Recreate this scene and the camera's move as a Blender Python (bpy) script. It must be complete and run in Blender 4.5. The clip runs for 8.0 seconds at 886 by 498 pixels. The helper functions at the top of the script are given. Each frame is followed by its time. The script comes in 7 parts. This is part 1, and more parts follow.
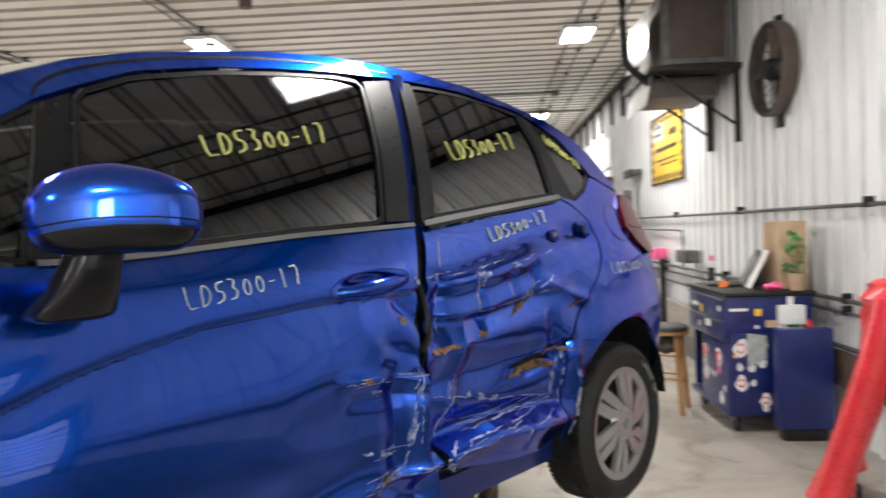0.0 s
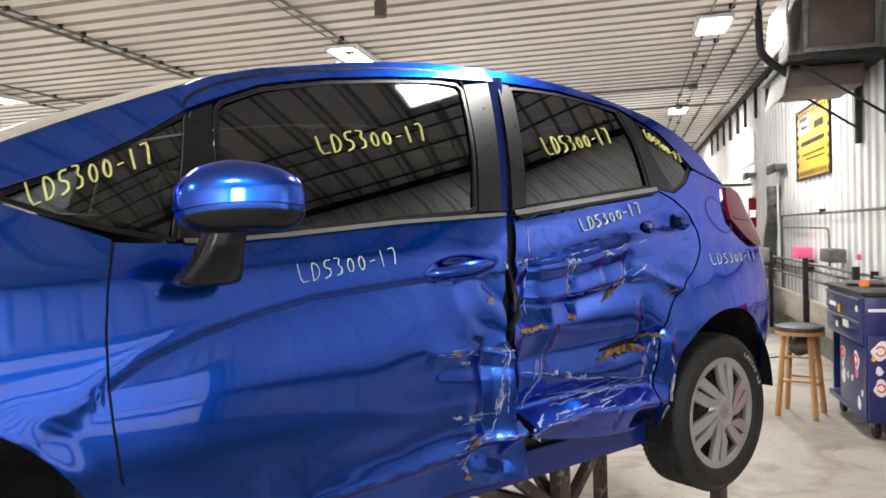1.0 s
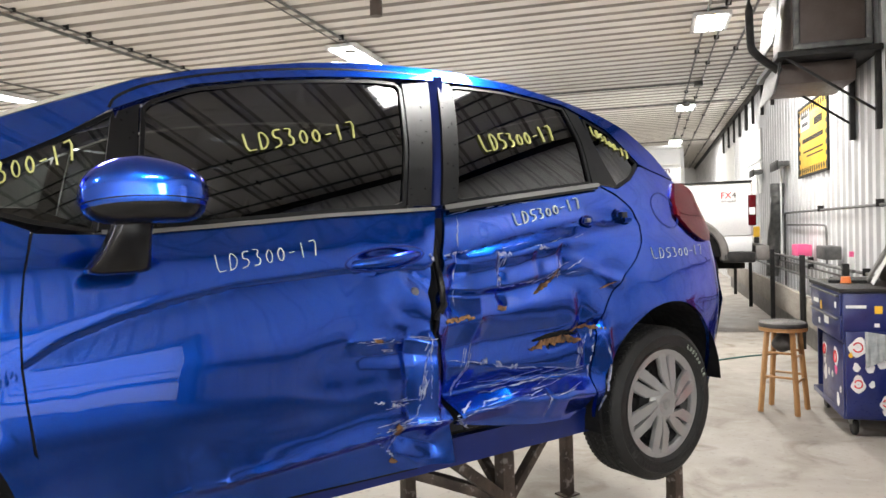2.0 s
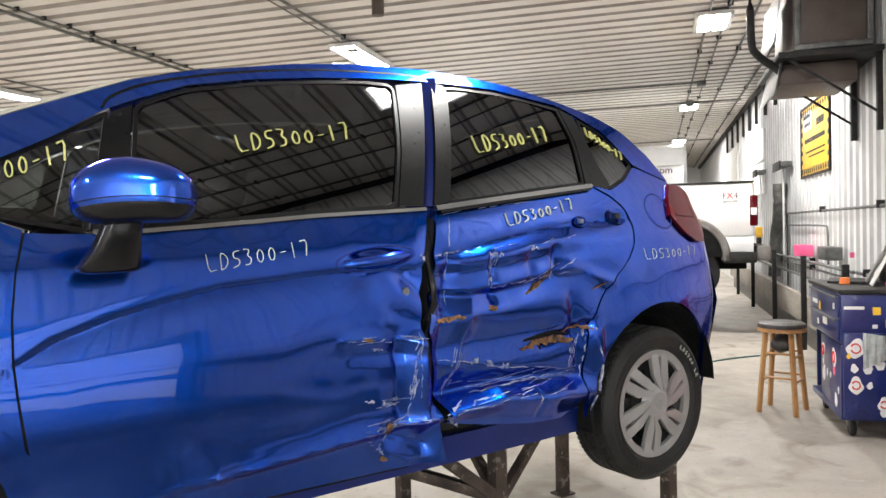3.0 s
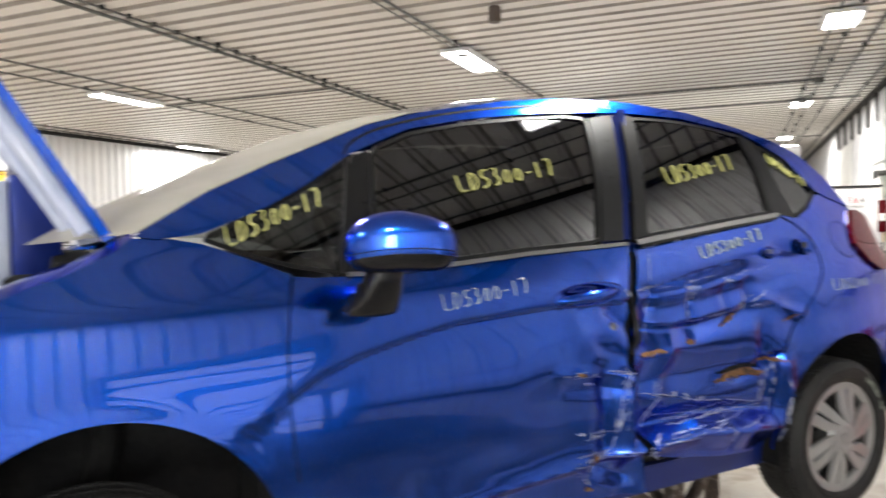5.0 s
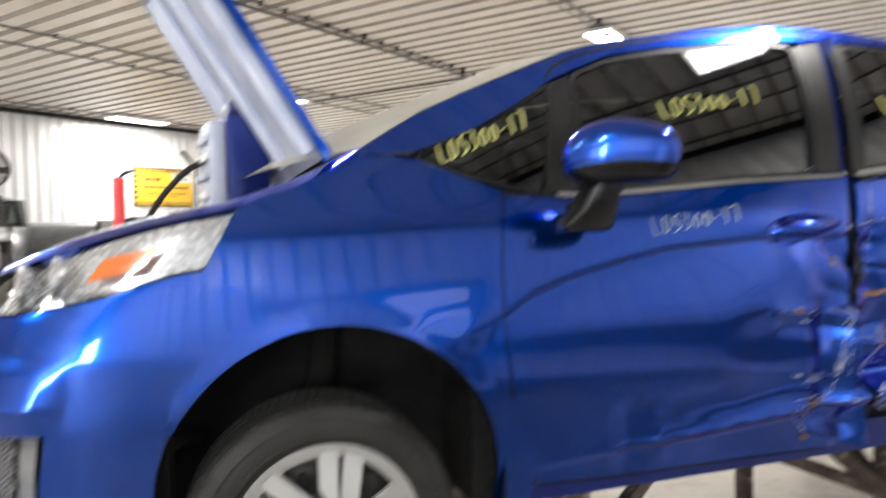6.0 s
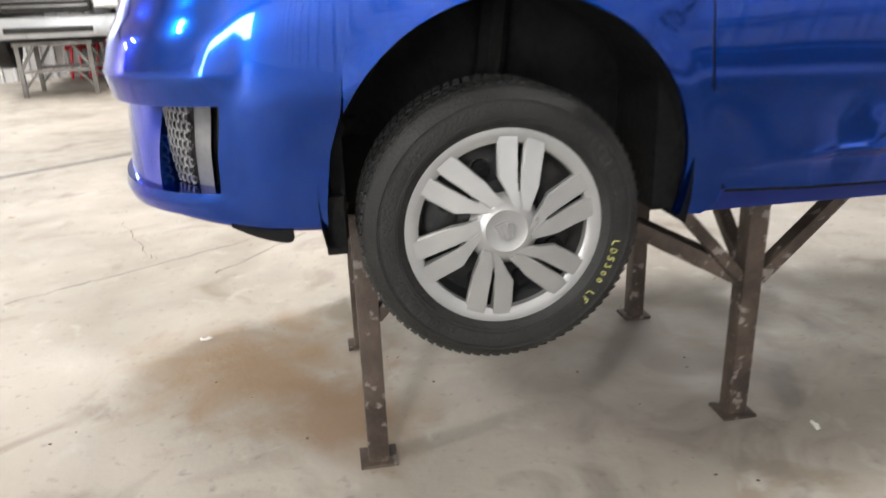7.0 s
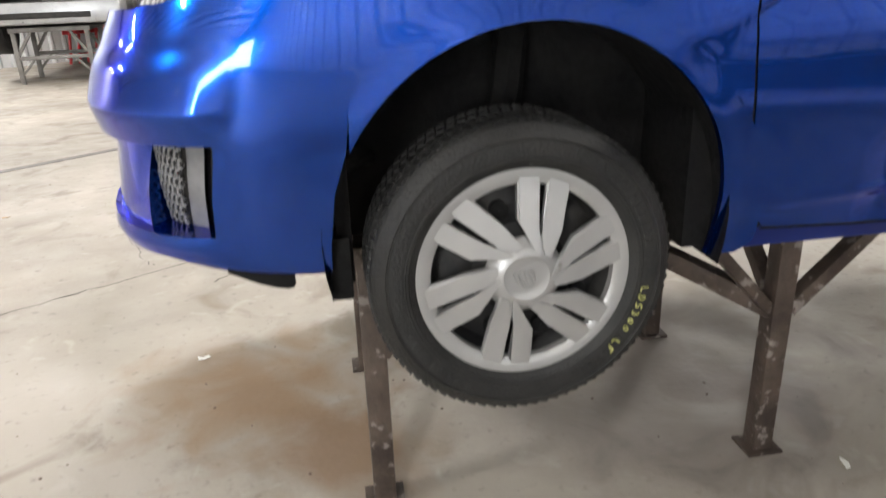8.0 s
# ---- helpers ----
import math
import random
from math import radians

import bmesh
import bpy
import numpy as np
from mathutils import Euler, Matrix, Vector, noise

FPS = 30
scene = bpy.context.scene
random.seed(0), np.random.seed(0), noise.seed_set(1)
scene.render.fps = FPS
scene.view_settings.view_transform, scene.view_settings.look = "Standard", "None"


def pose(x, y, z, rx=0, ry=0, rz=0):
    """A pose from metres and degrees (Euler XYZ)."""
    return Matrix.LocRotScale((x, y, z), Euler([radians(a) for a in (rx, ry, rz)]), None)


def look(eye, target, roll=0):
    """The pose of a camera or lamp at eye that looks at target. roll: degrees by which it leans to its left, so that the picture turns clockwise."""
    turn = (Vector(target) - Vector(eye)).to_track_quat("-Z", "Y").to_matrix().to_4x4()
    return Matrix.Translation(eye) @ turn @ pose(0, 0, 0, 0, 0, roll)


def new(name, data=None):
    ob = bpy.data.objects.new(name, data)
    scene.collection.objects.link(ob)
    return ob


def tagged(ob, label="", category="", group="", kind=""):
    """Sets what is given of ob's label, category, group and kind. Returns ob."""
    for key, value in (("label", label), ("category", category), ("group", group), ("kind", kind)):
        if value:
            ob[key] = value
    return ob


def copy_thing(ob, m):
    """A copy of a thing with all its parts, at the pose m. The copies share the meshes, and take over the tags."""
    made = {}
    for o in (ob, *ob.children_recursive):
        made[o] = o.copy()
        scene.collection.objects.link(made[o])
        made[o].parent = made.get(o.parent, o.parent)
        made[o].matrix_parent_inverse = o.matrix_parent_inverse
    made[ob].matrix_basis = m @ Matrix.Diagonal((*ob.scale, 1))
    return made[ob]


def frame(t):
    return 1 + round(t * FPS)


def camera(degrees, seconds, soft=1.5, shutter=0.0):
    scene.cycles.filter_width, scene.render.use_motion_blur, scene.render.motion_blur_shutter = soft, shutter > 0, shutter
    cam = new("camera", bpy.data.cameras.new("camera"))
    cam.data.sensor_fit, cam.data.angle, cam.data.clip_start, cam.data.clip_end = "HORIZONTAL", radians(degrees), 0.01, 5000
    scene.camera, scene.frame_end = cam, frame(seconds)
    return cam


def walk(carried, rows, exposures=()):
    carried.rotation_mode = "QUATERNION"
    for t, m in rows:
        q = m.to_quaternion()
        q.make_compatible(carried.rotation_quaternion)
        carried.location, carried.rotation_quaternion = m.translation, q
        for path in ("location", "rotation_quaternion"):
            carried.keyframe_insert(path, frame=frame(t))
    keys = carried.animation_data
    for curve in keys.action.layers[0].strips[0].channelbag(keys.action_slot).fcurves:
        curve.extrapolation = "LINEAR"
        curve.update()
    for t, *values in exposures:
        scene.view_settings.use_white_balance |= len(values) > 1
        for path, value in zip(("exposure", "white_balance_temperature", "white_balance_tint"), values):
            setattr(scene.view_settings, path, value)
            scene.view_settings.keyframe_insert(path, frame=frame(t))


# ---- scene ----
cam = camera(63.5, 8.0, shutter=0.8)
PATH = [
    (0, (0.19, -1.25, 1.483), (1.668, 0.096, 1.428), -1.9),
    (0.5, (0.201, -1.371, 1.478), (1.505, 0.144, 1.431), -1.8),
    (1, (0.155, -1.475, 1.449), (1.349, 0.129, 1.404), -1.7),
    (1.5, (0.265, -1.624, 1.428), (1.426, 0.004, 1.38), -1.7),
    (3, (0.343, -1.736, 1.433), (1.482, -0.093, 1.38), -1.4),
    (3.5, (0.335, -1.746, 1.421), (1.474, -0.103, 1.358), -1.3),
    (4, (0.253, -1.717, 1.476), (1.393, -0.075, 1.404), -1.2),
    (4.2, (0.205, -1.682, 1.529), (1.333, -0.033, 1.454), -1.2),
    (5.3, (-0.082, -1.559, 1.565), (0.789, 0.241, 1.513), -0.8),
    (5.5, (-0.123, -1.54, 1.537), (0.696, 0.284, 1.495), -0.7),
    (6, (-0.19, -1.486, 1.375), (0.443, 0.41, 1.316), -1.4),
    (6.2, (-0.214, -1.463, 1.309), (0.334, 0.455, 1.164), -1.3),
    (6.5, (-0.247, -1.479, 1.248), (0.168, 0.448, 0.909), -1.7),
    (7, (-0.304, -1.333, 1.174), (-0.005, 0.528, 0.508), -2.1),
    (7.5, (-0.308, -1.239, 1.172), (-0.018, 0.608, 0.462), -2.0),
    (8, (-0.299, -1.183, 1.25), (-0.009, 0.662, 0.537), -2.0),
]
walk(cam, [(t, look(eye, target, roll)) for t, eye, target, roll in PATH],
     exposures=[(0, 0.40), (0.6, 0.66), (4.2, 0.66), (5.5, 0.66), (6.5, 0.68), (7, 0.70), (7.5, 0.64), (8, 0.54)])

# ---- light ----
world = bpy.data.worlds.new("world")
scene.world = world
world.use_nodes = True
world.node_tree.nodes["Background"].inputs[0].default_value = (0.75, 0.85, 1.0, 1)
world.node_tree.nodes["Background"].inputs[1].default_value = 0.02

TURN = 38.7
ROOM = pose(0, 0, 0, 0, 0, TURN)
WALL_Y, FAR_Y, NEAR_X, END_X, TOP = -3.47, 13.4, -9.0, 32.0, 3.92
LAMP_ROWS = (-2.25, 2.2, 8.45, 12.55)
LAMP_COLS = (-4.2, 2.0, 8.25, 14.6, 20.8)
LAMP_WATTS = 95.0


def lamp_length(row):
    return 0.62 if row < 0 else 1.2


def area_lamp(x, y, z):
    data = bpy.data.lights.new("tube_light", "AREA")
    data.shape, data.size, data.size_y = "RECTANGLE", lamp_length(y), 0.2 if -2 < y < 0 < x else 0.34
    data.energy, data.color = LAMP_WATTS * (1.2 if x < 0 else 0.6 if -2 < y < 0 else 1.0), (1.0, 0.98, 0.945)
    ob = new("tube_light", data)
    ob.matrix_world = ROOM @ pose(x, y, z)
    return ob


def lamp_spot(x, y):
    return (x + 0.3, -1.85) if y < 0 and x < 5 else (x, y)


for lx in LAMP_COLS:
    for ly in LAMP_ROWS:
        area_lamp(*lamp_spot(lx, ly), 3.765)


# added fill light for the car's front, before an unseen panel in the south wall
PANEL_X, PANEL_W, PANEL_Z0, PANEL_Z1 = -7.5, 2.0, 0.4, 3.0
DOOR_X0, DOOR_X1, DOOR_TOP = -2.35, -0.72, 2.10
front_fill = bpy.data.lights.new("panel_daylight", "AREA")
front_fill.shape, front_fill.size, front_fill.size_y = "RECTANGLE", PANEL_W - 0.1, PANEL_Z1 - PANEL_Z0 - 0.1
front_fill.energy, front_fill.color = 200.0, (0.93, 0.97, 1.0)
new("panel_daylight", front_fill).matrix_world = ROOM @ pose(PANEL_X, WALL_Y + 0.16, (PANEL_Z0 + PANEL_Z1) / 2, -90, 0, 180)


# ---- materials ----
def ramp(nodes, links, source, c0, c1, p0=0.35, p1=0.65):
    r = nodes.new("ShaderNodeValToRGB")
    r.color_ramp.elements[0].position, r.color_ramp.elements[1].position = p0, p1
    r.color_ramp.elements[0].color = (*c0, 1)
    r.color_ramp.elements[1].color = (*c1, 1)
    links.new(source, r.inputs[0])
    return r.outputs[0]


def material(name, c0, c1=None, rough=0.5, metal=0.0, scale=6.0, bump=0.0, bump_scale=60.0, coat=0.0, spread=0.1,
             p0=0.35, p1=0.65, grain=0.0, spec=0.5, stretch=(1, 1, 1), specks=None, speck_at=0.66):
    """A surface whose colour drifts between c0 and c1, with fine grain, relief and, where asked, worn specks."""
    m = bpy.data.materials.new(name)
    m.use_nodes = True
    n, l = m.node_tree.nodes, m.node_tree.links
    b = n["Principled BSDF"]
    c1 = c1 or tuple(min(1, v * 1.12) for v in c0)
    tc = n.new("ShaderNodeTexCoord")
    mp = n.new("ShaderNodeMapping")
    mp.inputs["Scale"].default_value = stretch
    l.new(tc.outputs["Object"], mp.inputs[0])
    big = n.new("ShaderNodeTexNoise")
    big.inputs["Scale"].default_value, big.inputs["Detail"].default_value = scale, 6
    l.new(mp.outputs[0], big.inputs[0])
    colour = ramp(n, l, big.outputs[0], c0, c1, p0, p1)
    fine = n.new("ShaderNodeTexNoise")
    fine.inputs["Scale"].default_value, fine.inputs["Detail"].default_value = bump_scale, 5
    l.new(mp.outputs[0], fine.inputs[0])
    if specks:
        sp = n.new("ShaderNodeTexNoise")
        sp.inputs["Scale"].default_value, sp.inputs["Detail"].default_value = bump_scale * 0.4, 8
        l.new(mp.outputs[0], sp.inputs[0])
        mask = ramp(n, l, sp.outputs[0], (0, 0, 0), (1, 1, 1), speck_at - 0.03, speck_at + 0.03)
        mx = n.new("ShaderNodeMix")
        mx.data_type = "RGBA"
        l.new(mask, mx.inputs[0]), l.new(colour, mx.inputs[6])
        mx.inputs[7].default_value = (*specks, 1)
        colour = mx.outputs[2]
    if grain:
        g = n.new("ShaderNodeMix")
        g.data_type, g.blend_type = "RGBA", "MULTIPLY"
        g.inputs[0].default_value = grain
        l.new(colour, g.inputs[6])
        l.new(ramp(n, l, fine.outputs[0], (0.45, 0.45, 0.45), (1.2, 1.2, 1.2), 0.3, 0.7), g.inputs[7])
        colour = g.outputs[2]
    l.new(colour, b.inputs["Base Color"])
    lo, hi = max(0.0, rough - spread), min(1.0, rough + spread)
    l.new(ramp(n, l, fine.outputs[0], (lo,) * 3, (hi,) * 3, 0.3, 0.7), b.inputs["Roughness"])
    b.inputs["Metallic"].default_value = metal
    b.inputs["Coat Weight"].default_value = coat
    b.inputs["Coat Roughness"].default_value = 0.03
    b.inputs["Specular IOR Level"].default_value = spec
    if bump:
        bp = n.new("ShaderNodeBump")
        bp.inputs["Strength"].default_value, bp.inputs["Distance"].default_value = bump, 0.01
        l.new(fine.outputs[0], bp.inputs["Height"])
        l.new(bp.outputs[0], b.inputs["Normal"])
    return m


def glow(name, colour, strength):
    m = bpy.data.materials.new(name)
    m.use_nodes = True
    b = m.node_tree.nodes["Principled BSDF"]
    b.inputs["Emission Color"].default_value, b.inputs["Emission Strength"].default_value = (*colour, 1), strength
    return m


def glass(name, tint, ior=1.52):
    """Thin window glass: clear or tinted, with the gloss that grows at grazing angles."""
    m = bpy.data.materials.new(name)
    m.use_nodes = True
    n, l = m.node_tree.nodes, m.node_tree.links
    n.remove(n["Principled BSDF"])
    tr, gl, mix, fr = n.new("ShaderNodeBsdfTransparent"), n.new("ShaderNodeBsdfGlossy"), n.new("ShaderNodeMixShader"), n.new("ShaderNodeFresnel")
    tr.inputs[0].default_value = (*tint, 1)
    gl.inputs["Roughness"].default_value = 0.015
    fr.inputs[0].default_value = ior
    l.new(fr.outputs[0], mix.inputs[0]), l.new(tr.outputs[0], mix.inputs[1]), l.new(gl.outputs[0], mix.inputs[2])
    l.new(mix.outputs[0], n["Material Output"].inputs[0])
    return m


PAINT = material("blue_metallic_paint", (0.0003, 0.049, 0.365), (0.0004, 0.055, 0.40), 0.205, 0.96, 3, 0.0, 900, coat=1.0, spread=0.02)
PAINT.node_tree.nodes["Principled BSDF"].inputs["Specular Tint"].default_value = (0.05, 0.3, 1.0, 1)
PAINT.node_tree.nodes["Principled BSDF"].inputs["Coat IOR"].default_value = 1.46
PAINT.node_tree.nodes["Principled BSDF"].inputs["Coat Roughness"].default_value = 0.0
# body blue in a darker, duller tone, with grey scuff specks
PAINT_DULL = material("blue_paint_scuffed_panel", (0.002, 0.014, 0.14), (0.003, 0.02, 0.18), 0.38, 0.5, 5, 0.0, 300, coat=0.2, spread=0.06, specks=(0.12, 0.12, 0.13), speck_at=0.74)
PAINT_INNER = material("blue_underside_paint", (0.36, 0.40, 0.52), (0.48, 0.51, 0.6), 0.45, 0.2, 9, 0.1, 60)
BLACK_TRIM = material("black_plastic_trim", (0.003, 0.003, 0.0035), (0.005, 0.005, 0.0055), 0.32, 0, 8, 0.0, 90, spread=0.05, spec=0.2)
GLOSS_BLACK = material("gloss_black_trim", (0.004, 0.004, 0.005), (0.006, 0.006, 0.007), 0.2, 0, 6, 0, 30, spread=0.02, spec=0.4)
RUBBER = material("black_rubber", (0.009, 0.009, 0.009), (0.017, 0.0165, 0.016), 0.58, 0, 14, 0.3, 160, grain=0.5, spec=0.35, specks=(0.03, 0.029, 0.027), speck_at=0.76)
CHROME = material("bright_metal_moulding", (0.22, 0.22, 0.215), (0.28, 0.275, 0.27), 0.3, 1.0, 3, 0, 900, spread=0.03)
SILVER = material("silver_wheel_cover", (0.33, 0.33, 0.326), (0.38, 0.376, 0.37), 0.32, 0.5, 9, 0.0, 60, spread=0.04, specks=(0.22, 0.21, 0.19), speck_at=0.73)
STEEL_BLACK = material("black_steel", (0.012, 0.012, 0.013), (0.03, 0.028, 0.026), 0.55, 0.4, 14, 0.2, 80)
DARK = material("dark_underbody", (0.003, 0.003, 0.0035), (0.009, 0.0085, 0.008), 0.85, 0, 9, 0.4, 50, spec=0.2)
CABIN = material("dark_grey_cabin_cloth", (0.012, 0.012, 0.013), (0.02, 0.02, 0.021), 0.9, 0, 20, 0.2, 150)
DASH = material("grey_dashboard_plastic", (0.10, 0.105, 0.10), (0.15, 0.155, 0.15), 0.7, 0, 8, 0.1, 200)
TINT = glass("tinted_window_glass", (0.050, 0.053, 0.056), 1.8)
TINT_LIGHT = glass("lightly_tinted_glass", (0.16, 0.175, 0.17), 1.75)
def glare_glass(name, tint, film, amount):
    """Window glass with a thin diffuse film that paints in a bright reflection."""
    m = glass(name, tint, 1.6)
    n, l = m.node_tree.nodes, m.node_tree.links
    old = n["Material Output"].inputs[0].links[0].from_socket
    d, mix, t = n.new("ShaderNodeBsdfDiffuse"), n.new("ShaderNodeMixShader"), n.new("ShaderNodeTexNoise")
    d.inputs[0].default_value = (*film, 1)
    t.inputs["Scale"].default_value, t.inputs["Detail"].default_value = 3.0, 6
    l.new(ramp(n, l, t.outputs[0], (amount * 0.8,) * 3, (amount,) * 3), mix.inputs[0])
    l.new(old, mix.inputs[1]), l.new(d.outputs[0], mix.inputs[2]), l.new(mix.outputs[0], n["Material Output"].inputs[0])
    return m


# cream film stands in for the ceiling reflected in the windscreen
SCREEN = glare_glass("dusty_windscreen_glass", (0.3, 0.32, 0.3), (0.62, 0.59, 0.52), 0.5)
CLEAR = glass("clear_lamp_glass", (0.86, 0.88, 0.9))
MESH_GREY = material("grey_insert_plastic", (0.13, 0.13, 0.135), (0.18, 0.18, 0.185), 0.5, 0, 20, 0.05, 90)
LENS_RED = material("red_lamp_lens", (0.06, 0.0015, 0.004), (0.085, 0.002, 0.005), 0.15, 0, 9, 0, 60, spread=0.02, spec=0.2)
LENS_AMBER = material("amber_lamp_lens", (0.75, 0.16, 0.015), (0.85, 0.22, 0.02), 0.2, 0, 9, 0, 60, coat=1)
REFLECTOR = material("bright_reflector", (0.52, 0.52, 0.53), (0.62, 0.62, 0.63), 0.25, 0.6, 20, 0, 80)
RUST = material("rusty_torn_steel", (0.10, 0.042, 0.014), (0.30, 0.155, 0.06), 0.85, 0.1, 35, 0.9, 120, grain=0.7, specks=(0.05, 0.03, 0.02), speck_at=0.58)
SCRAPE = material("bare_scraped_primer", (0.05, 0.09, 0.30), (0.50, 0.52, 0.56), 0.5, 0.3, 60, 0.5, 200, grain=0.4)
CHALK_Y = material("yellow_paint_marker", (0.36, 0.36, 0.09), (0.52, 0.51, 0.2), 0.7, 0, 60, 0.2, 300)
CHALK_W = material("pale_paint_marker", (0.34, 0.4, 0.34), (0.5, 0.55, 0.46), 0.7, 0, 60, 0.2, 300)
WALL_METAL = material("white_ribbed_steel", (0.76, 0.77, 0.78), (0.84, 0.84, 0.84), 0.38, 0.1, 1.2, 0.05, 30, grain=0.08, specks=(0.5, 0.48, 0.45), speck_at=0.74)
CEIL_METAL = material("off_white_ribbed_steel", (0.76, 0.73, 0.68), (0.83, 0.80, 0.75), 0.42, 0.1, 0.8, 0.03, 20, grain=0.08)
# ceiling steel in a darker copy: the ribs' shade put into the colour
CEIL_SHADE = material("grimy_rib_flank", (0.34, 0.31, 0.28), (0.44, 0.41, 0.37), 0.6, 0.1, 3, 0.05, 20)
# greyer wall steel that paints shade on the rib flanks for contrast
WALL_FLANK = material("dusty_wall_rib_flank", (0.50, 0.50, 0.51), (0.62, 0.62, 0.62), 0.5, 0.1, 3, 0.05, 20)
GALV = material("galvanised_conduit", (0.12, 0.12, 0.12), (0.2, 0.2, 0.19), 0.5, 0.7, 12, 0.1, 80)
STAND_STEEL = material("worn_brown_steel", (0.045, 0.032, 0.026), (0.105, 0.078, 0.062), 0.62, 0.35, 9, 0.3, 70, grain=0.5, specks=(0.24, 0.21, 0.19), speck_at=0.62)
STEEL_GREY = material("grey_painted_steel", (0.15, 0.14, 0.13), (0.22, 0.21, 0.2), 0.55, 0.3, 8, 0.2, 60, grain=0.3)
WOOD = material("golden_varnished_wood", (0.33, 0.16, 0.055), (0.46, 0.25, 0.10), 0.42, 0, 7, 0.1, 60, stretch=(1, 1, 0.15), grain=0.35)
SEAT_LEATHER = material("worn_black_vinyl", (0.02, 0.018, 0.017), (0.06, 0.05, 0.045), 0.5, 0, 12, 0.3, 60)
CART_BLUE = material("dark_blue_enamel", (0.006, 0.014, 0.10), (0.01, 0.022, 0.14), 0.35, 0.1, 7, 0.05, 100, coat=0.3)
WHITE_PAINT = material("white_vehicle_paint", (0.70, 0.71, 0.72), (0.78, 0.78, 0.78), 0.3, 0, 3, 0, 60, coat=0.6)
SILVER_PAINT = material("silver_vehicle_paint", (0.33, 0.34, 0.35), (0.42, 0.43, 0.44), 0.35, 0.6, 4, 0, 60, coat=0.6)
GREY_PAINT = material("dark_grey_vehicle_paint", (0.05, 0.052, 0.055), (0.08, 0.082, 0.085), 0.3, 0.5, 4, 0, 60, coat=0.6)
BROWN_BOX = material("brown_enamel_steel", (0.085, 0.062, 0.052), (0.11, 0.085, 0.072), 0.5, 0.2, 6, 0.1, 60)
RED_STEEL = material("red_enamel", (0.62, 0.02, 0.03), (0.72, 0.035, 0.045), 0.32, 0, 6, 0.05, 60, coat=0.4)
YELLOW = material("yellow_sign_enamel", (0.80, 0.46, 0.02), (0.88, 0.53, 0.05), 0.45, 0, 5, 0.05, 60)
INK = material("black_sign_ink", (0.02, 0.02, 0.02), (0.035, 0.03, 0.03), 0.6)
PAPER = material("white_paper", (0.72, 0.72, 0.70), (0.8, 0.8, 0.78), 0.8, 0, 15)
CARD = material("cardboard", (0.42, 0.29, 0.18), (0.5, 0.36, 0.23), 0.85, 0, 9, 0.1, 80)
PINK = material("pink_plastic", (0.8, 0.09, 0.25), (0.88, 0.14, 0.32), 0.55)
CLOTH = material("grey_shop_rag", (0.33, 0.36, 0.35), (0.45, 0.48, 0.47), 0.95, 0, 30, 0.5, 120)
GREEN = material("green_plastic", (0.03, 0.22, 0.05), (0.06, 0.3, 0.08), 0.5)
ORANGE = material("orange_plastic", (0.85, 0.2, 0.04), (0.9, 0.27, 0.07), 0.5)
BOARD = material("brown_stained_board", (0.085, 0.05, 0.04), (0.12, 0.075, 0.06), 0.7, 0, 4, 0.2, 40, stretch=(0.2, 1, 1), grain=0.4)
HOSE = material("teal_rubber_hose", (0.05, 0.13, 0.12), (0.07, 0.17, 0.15), 0.6)
OLD_BEAM = material("weathered_grey_beam", (0.26, 0.23, 0.2), (0.36, 0.33, 0.29), 0.8, 0, 6, 0.3, 40, stretch=(0.3, 1, 1), grain=0.4)
PANEL_GLOW = glow("daylit_translucent_panel", (0.93, 0.97, 1.0), 5.0)
DOOR_GLOW = glow("daylit_door_sheet", (0.93, 0.97, 1.0), 0.95)
LAMP_GLOW = glow("lit_tube_panel", (1.0, 0.97, 0.93), 14.0)


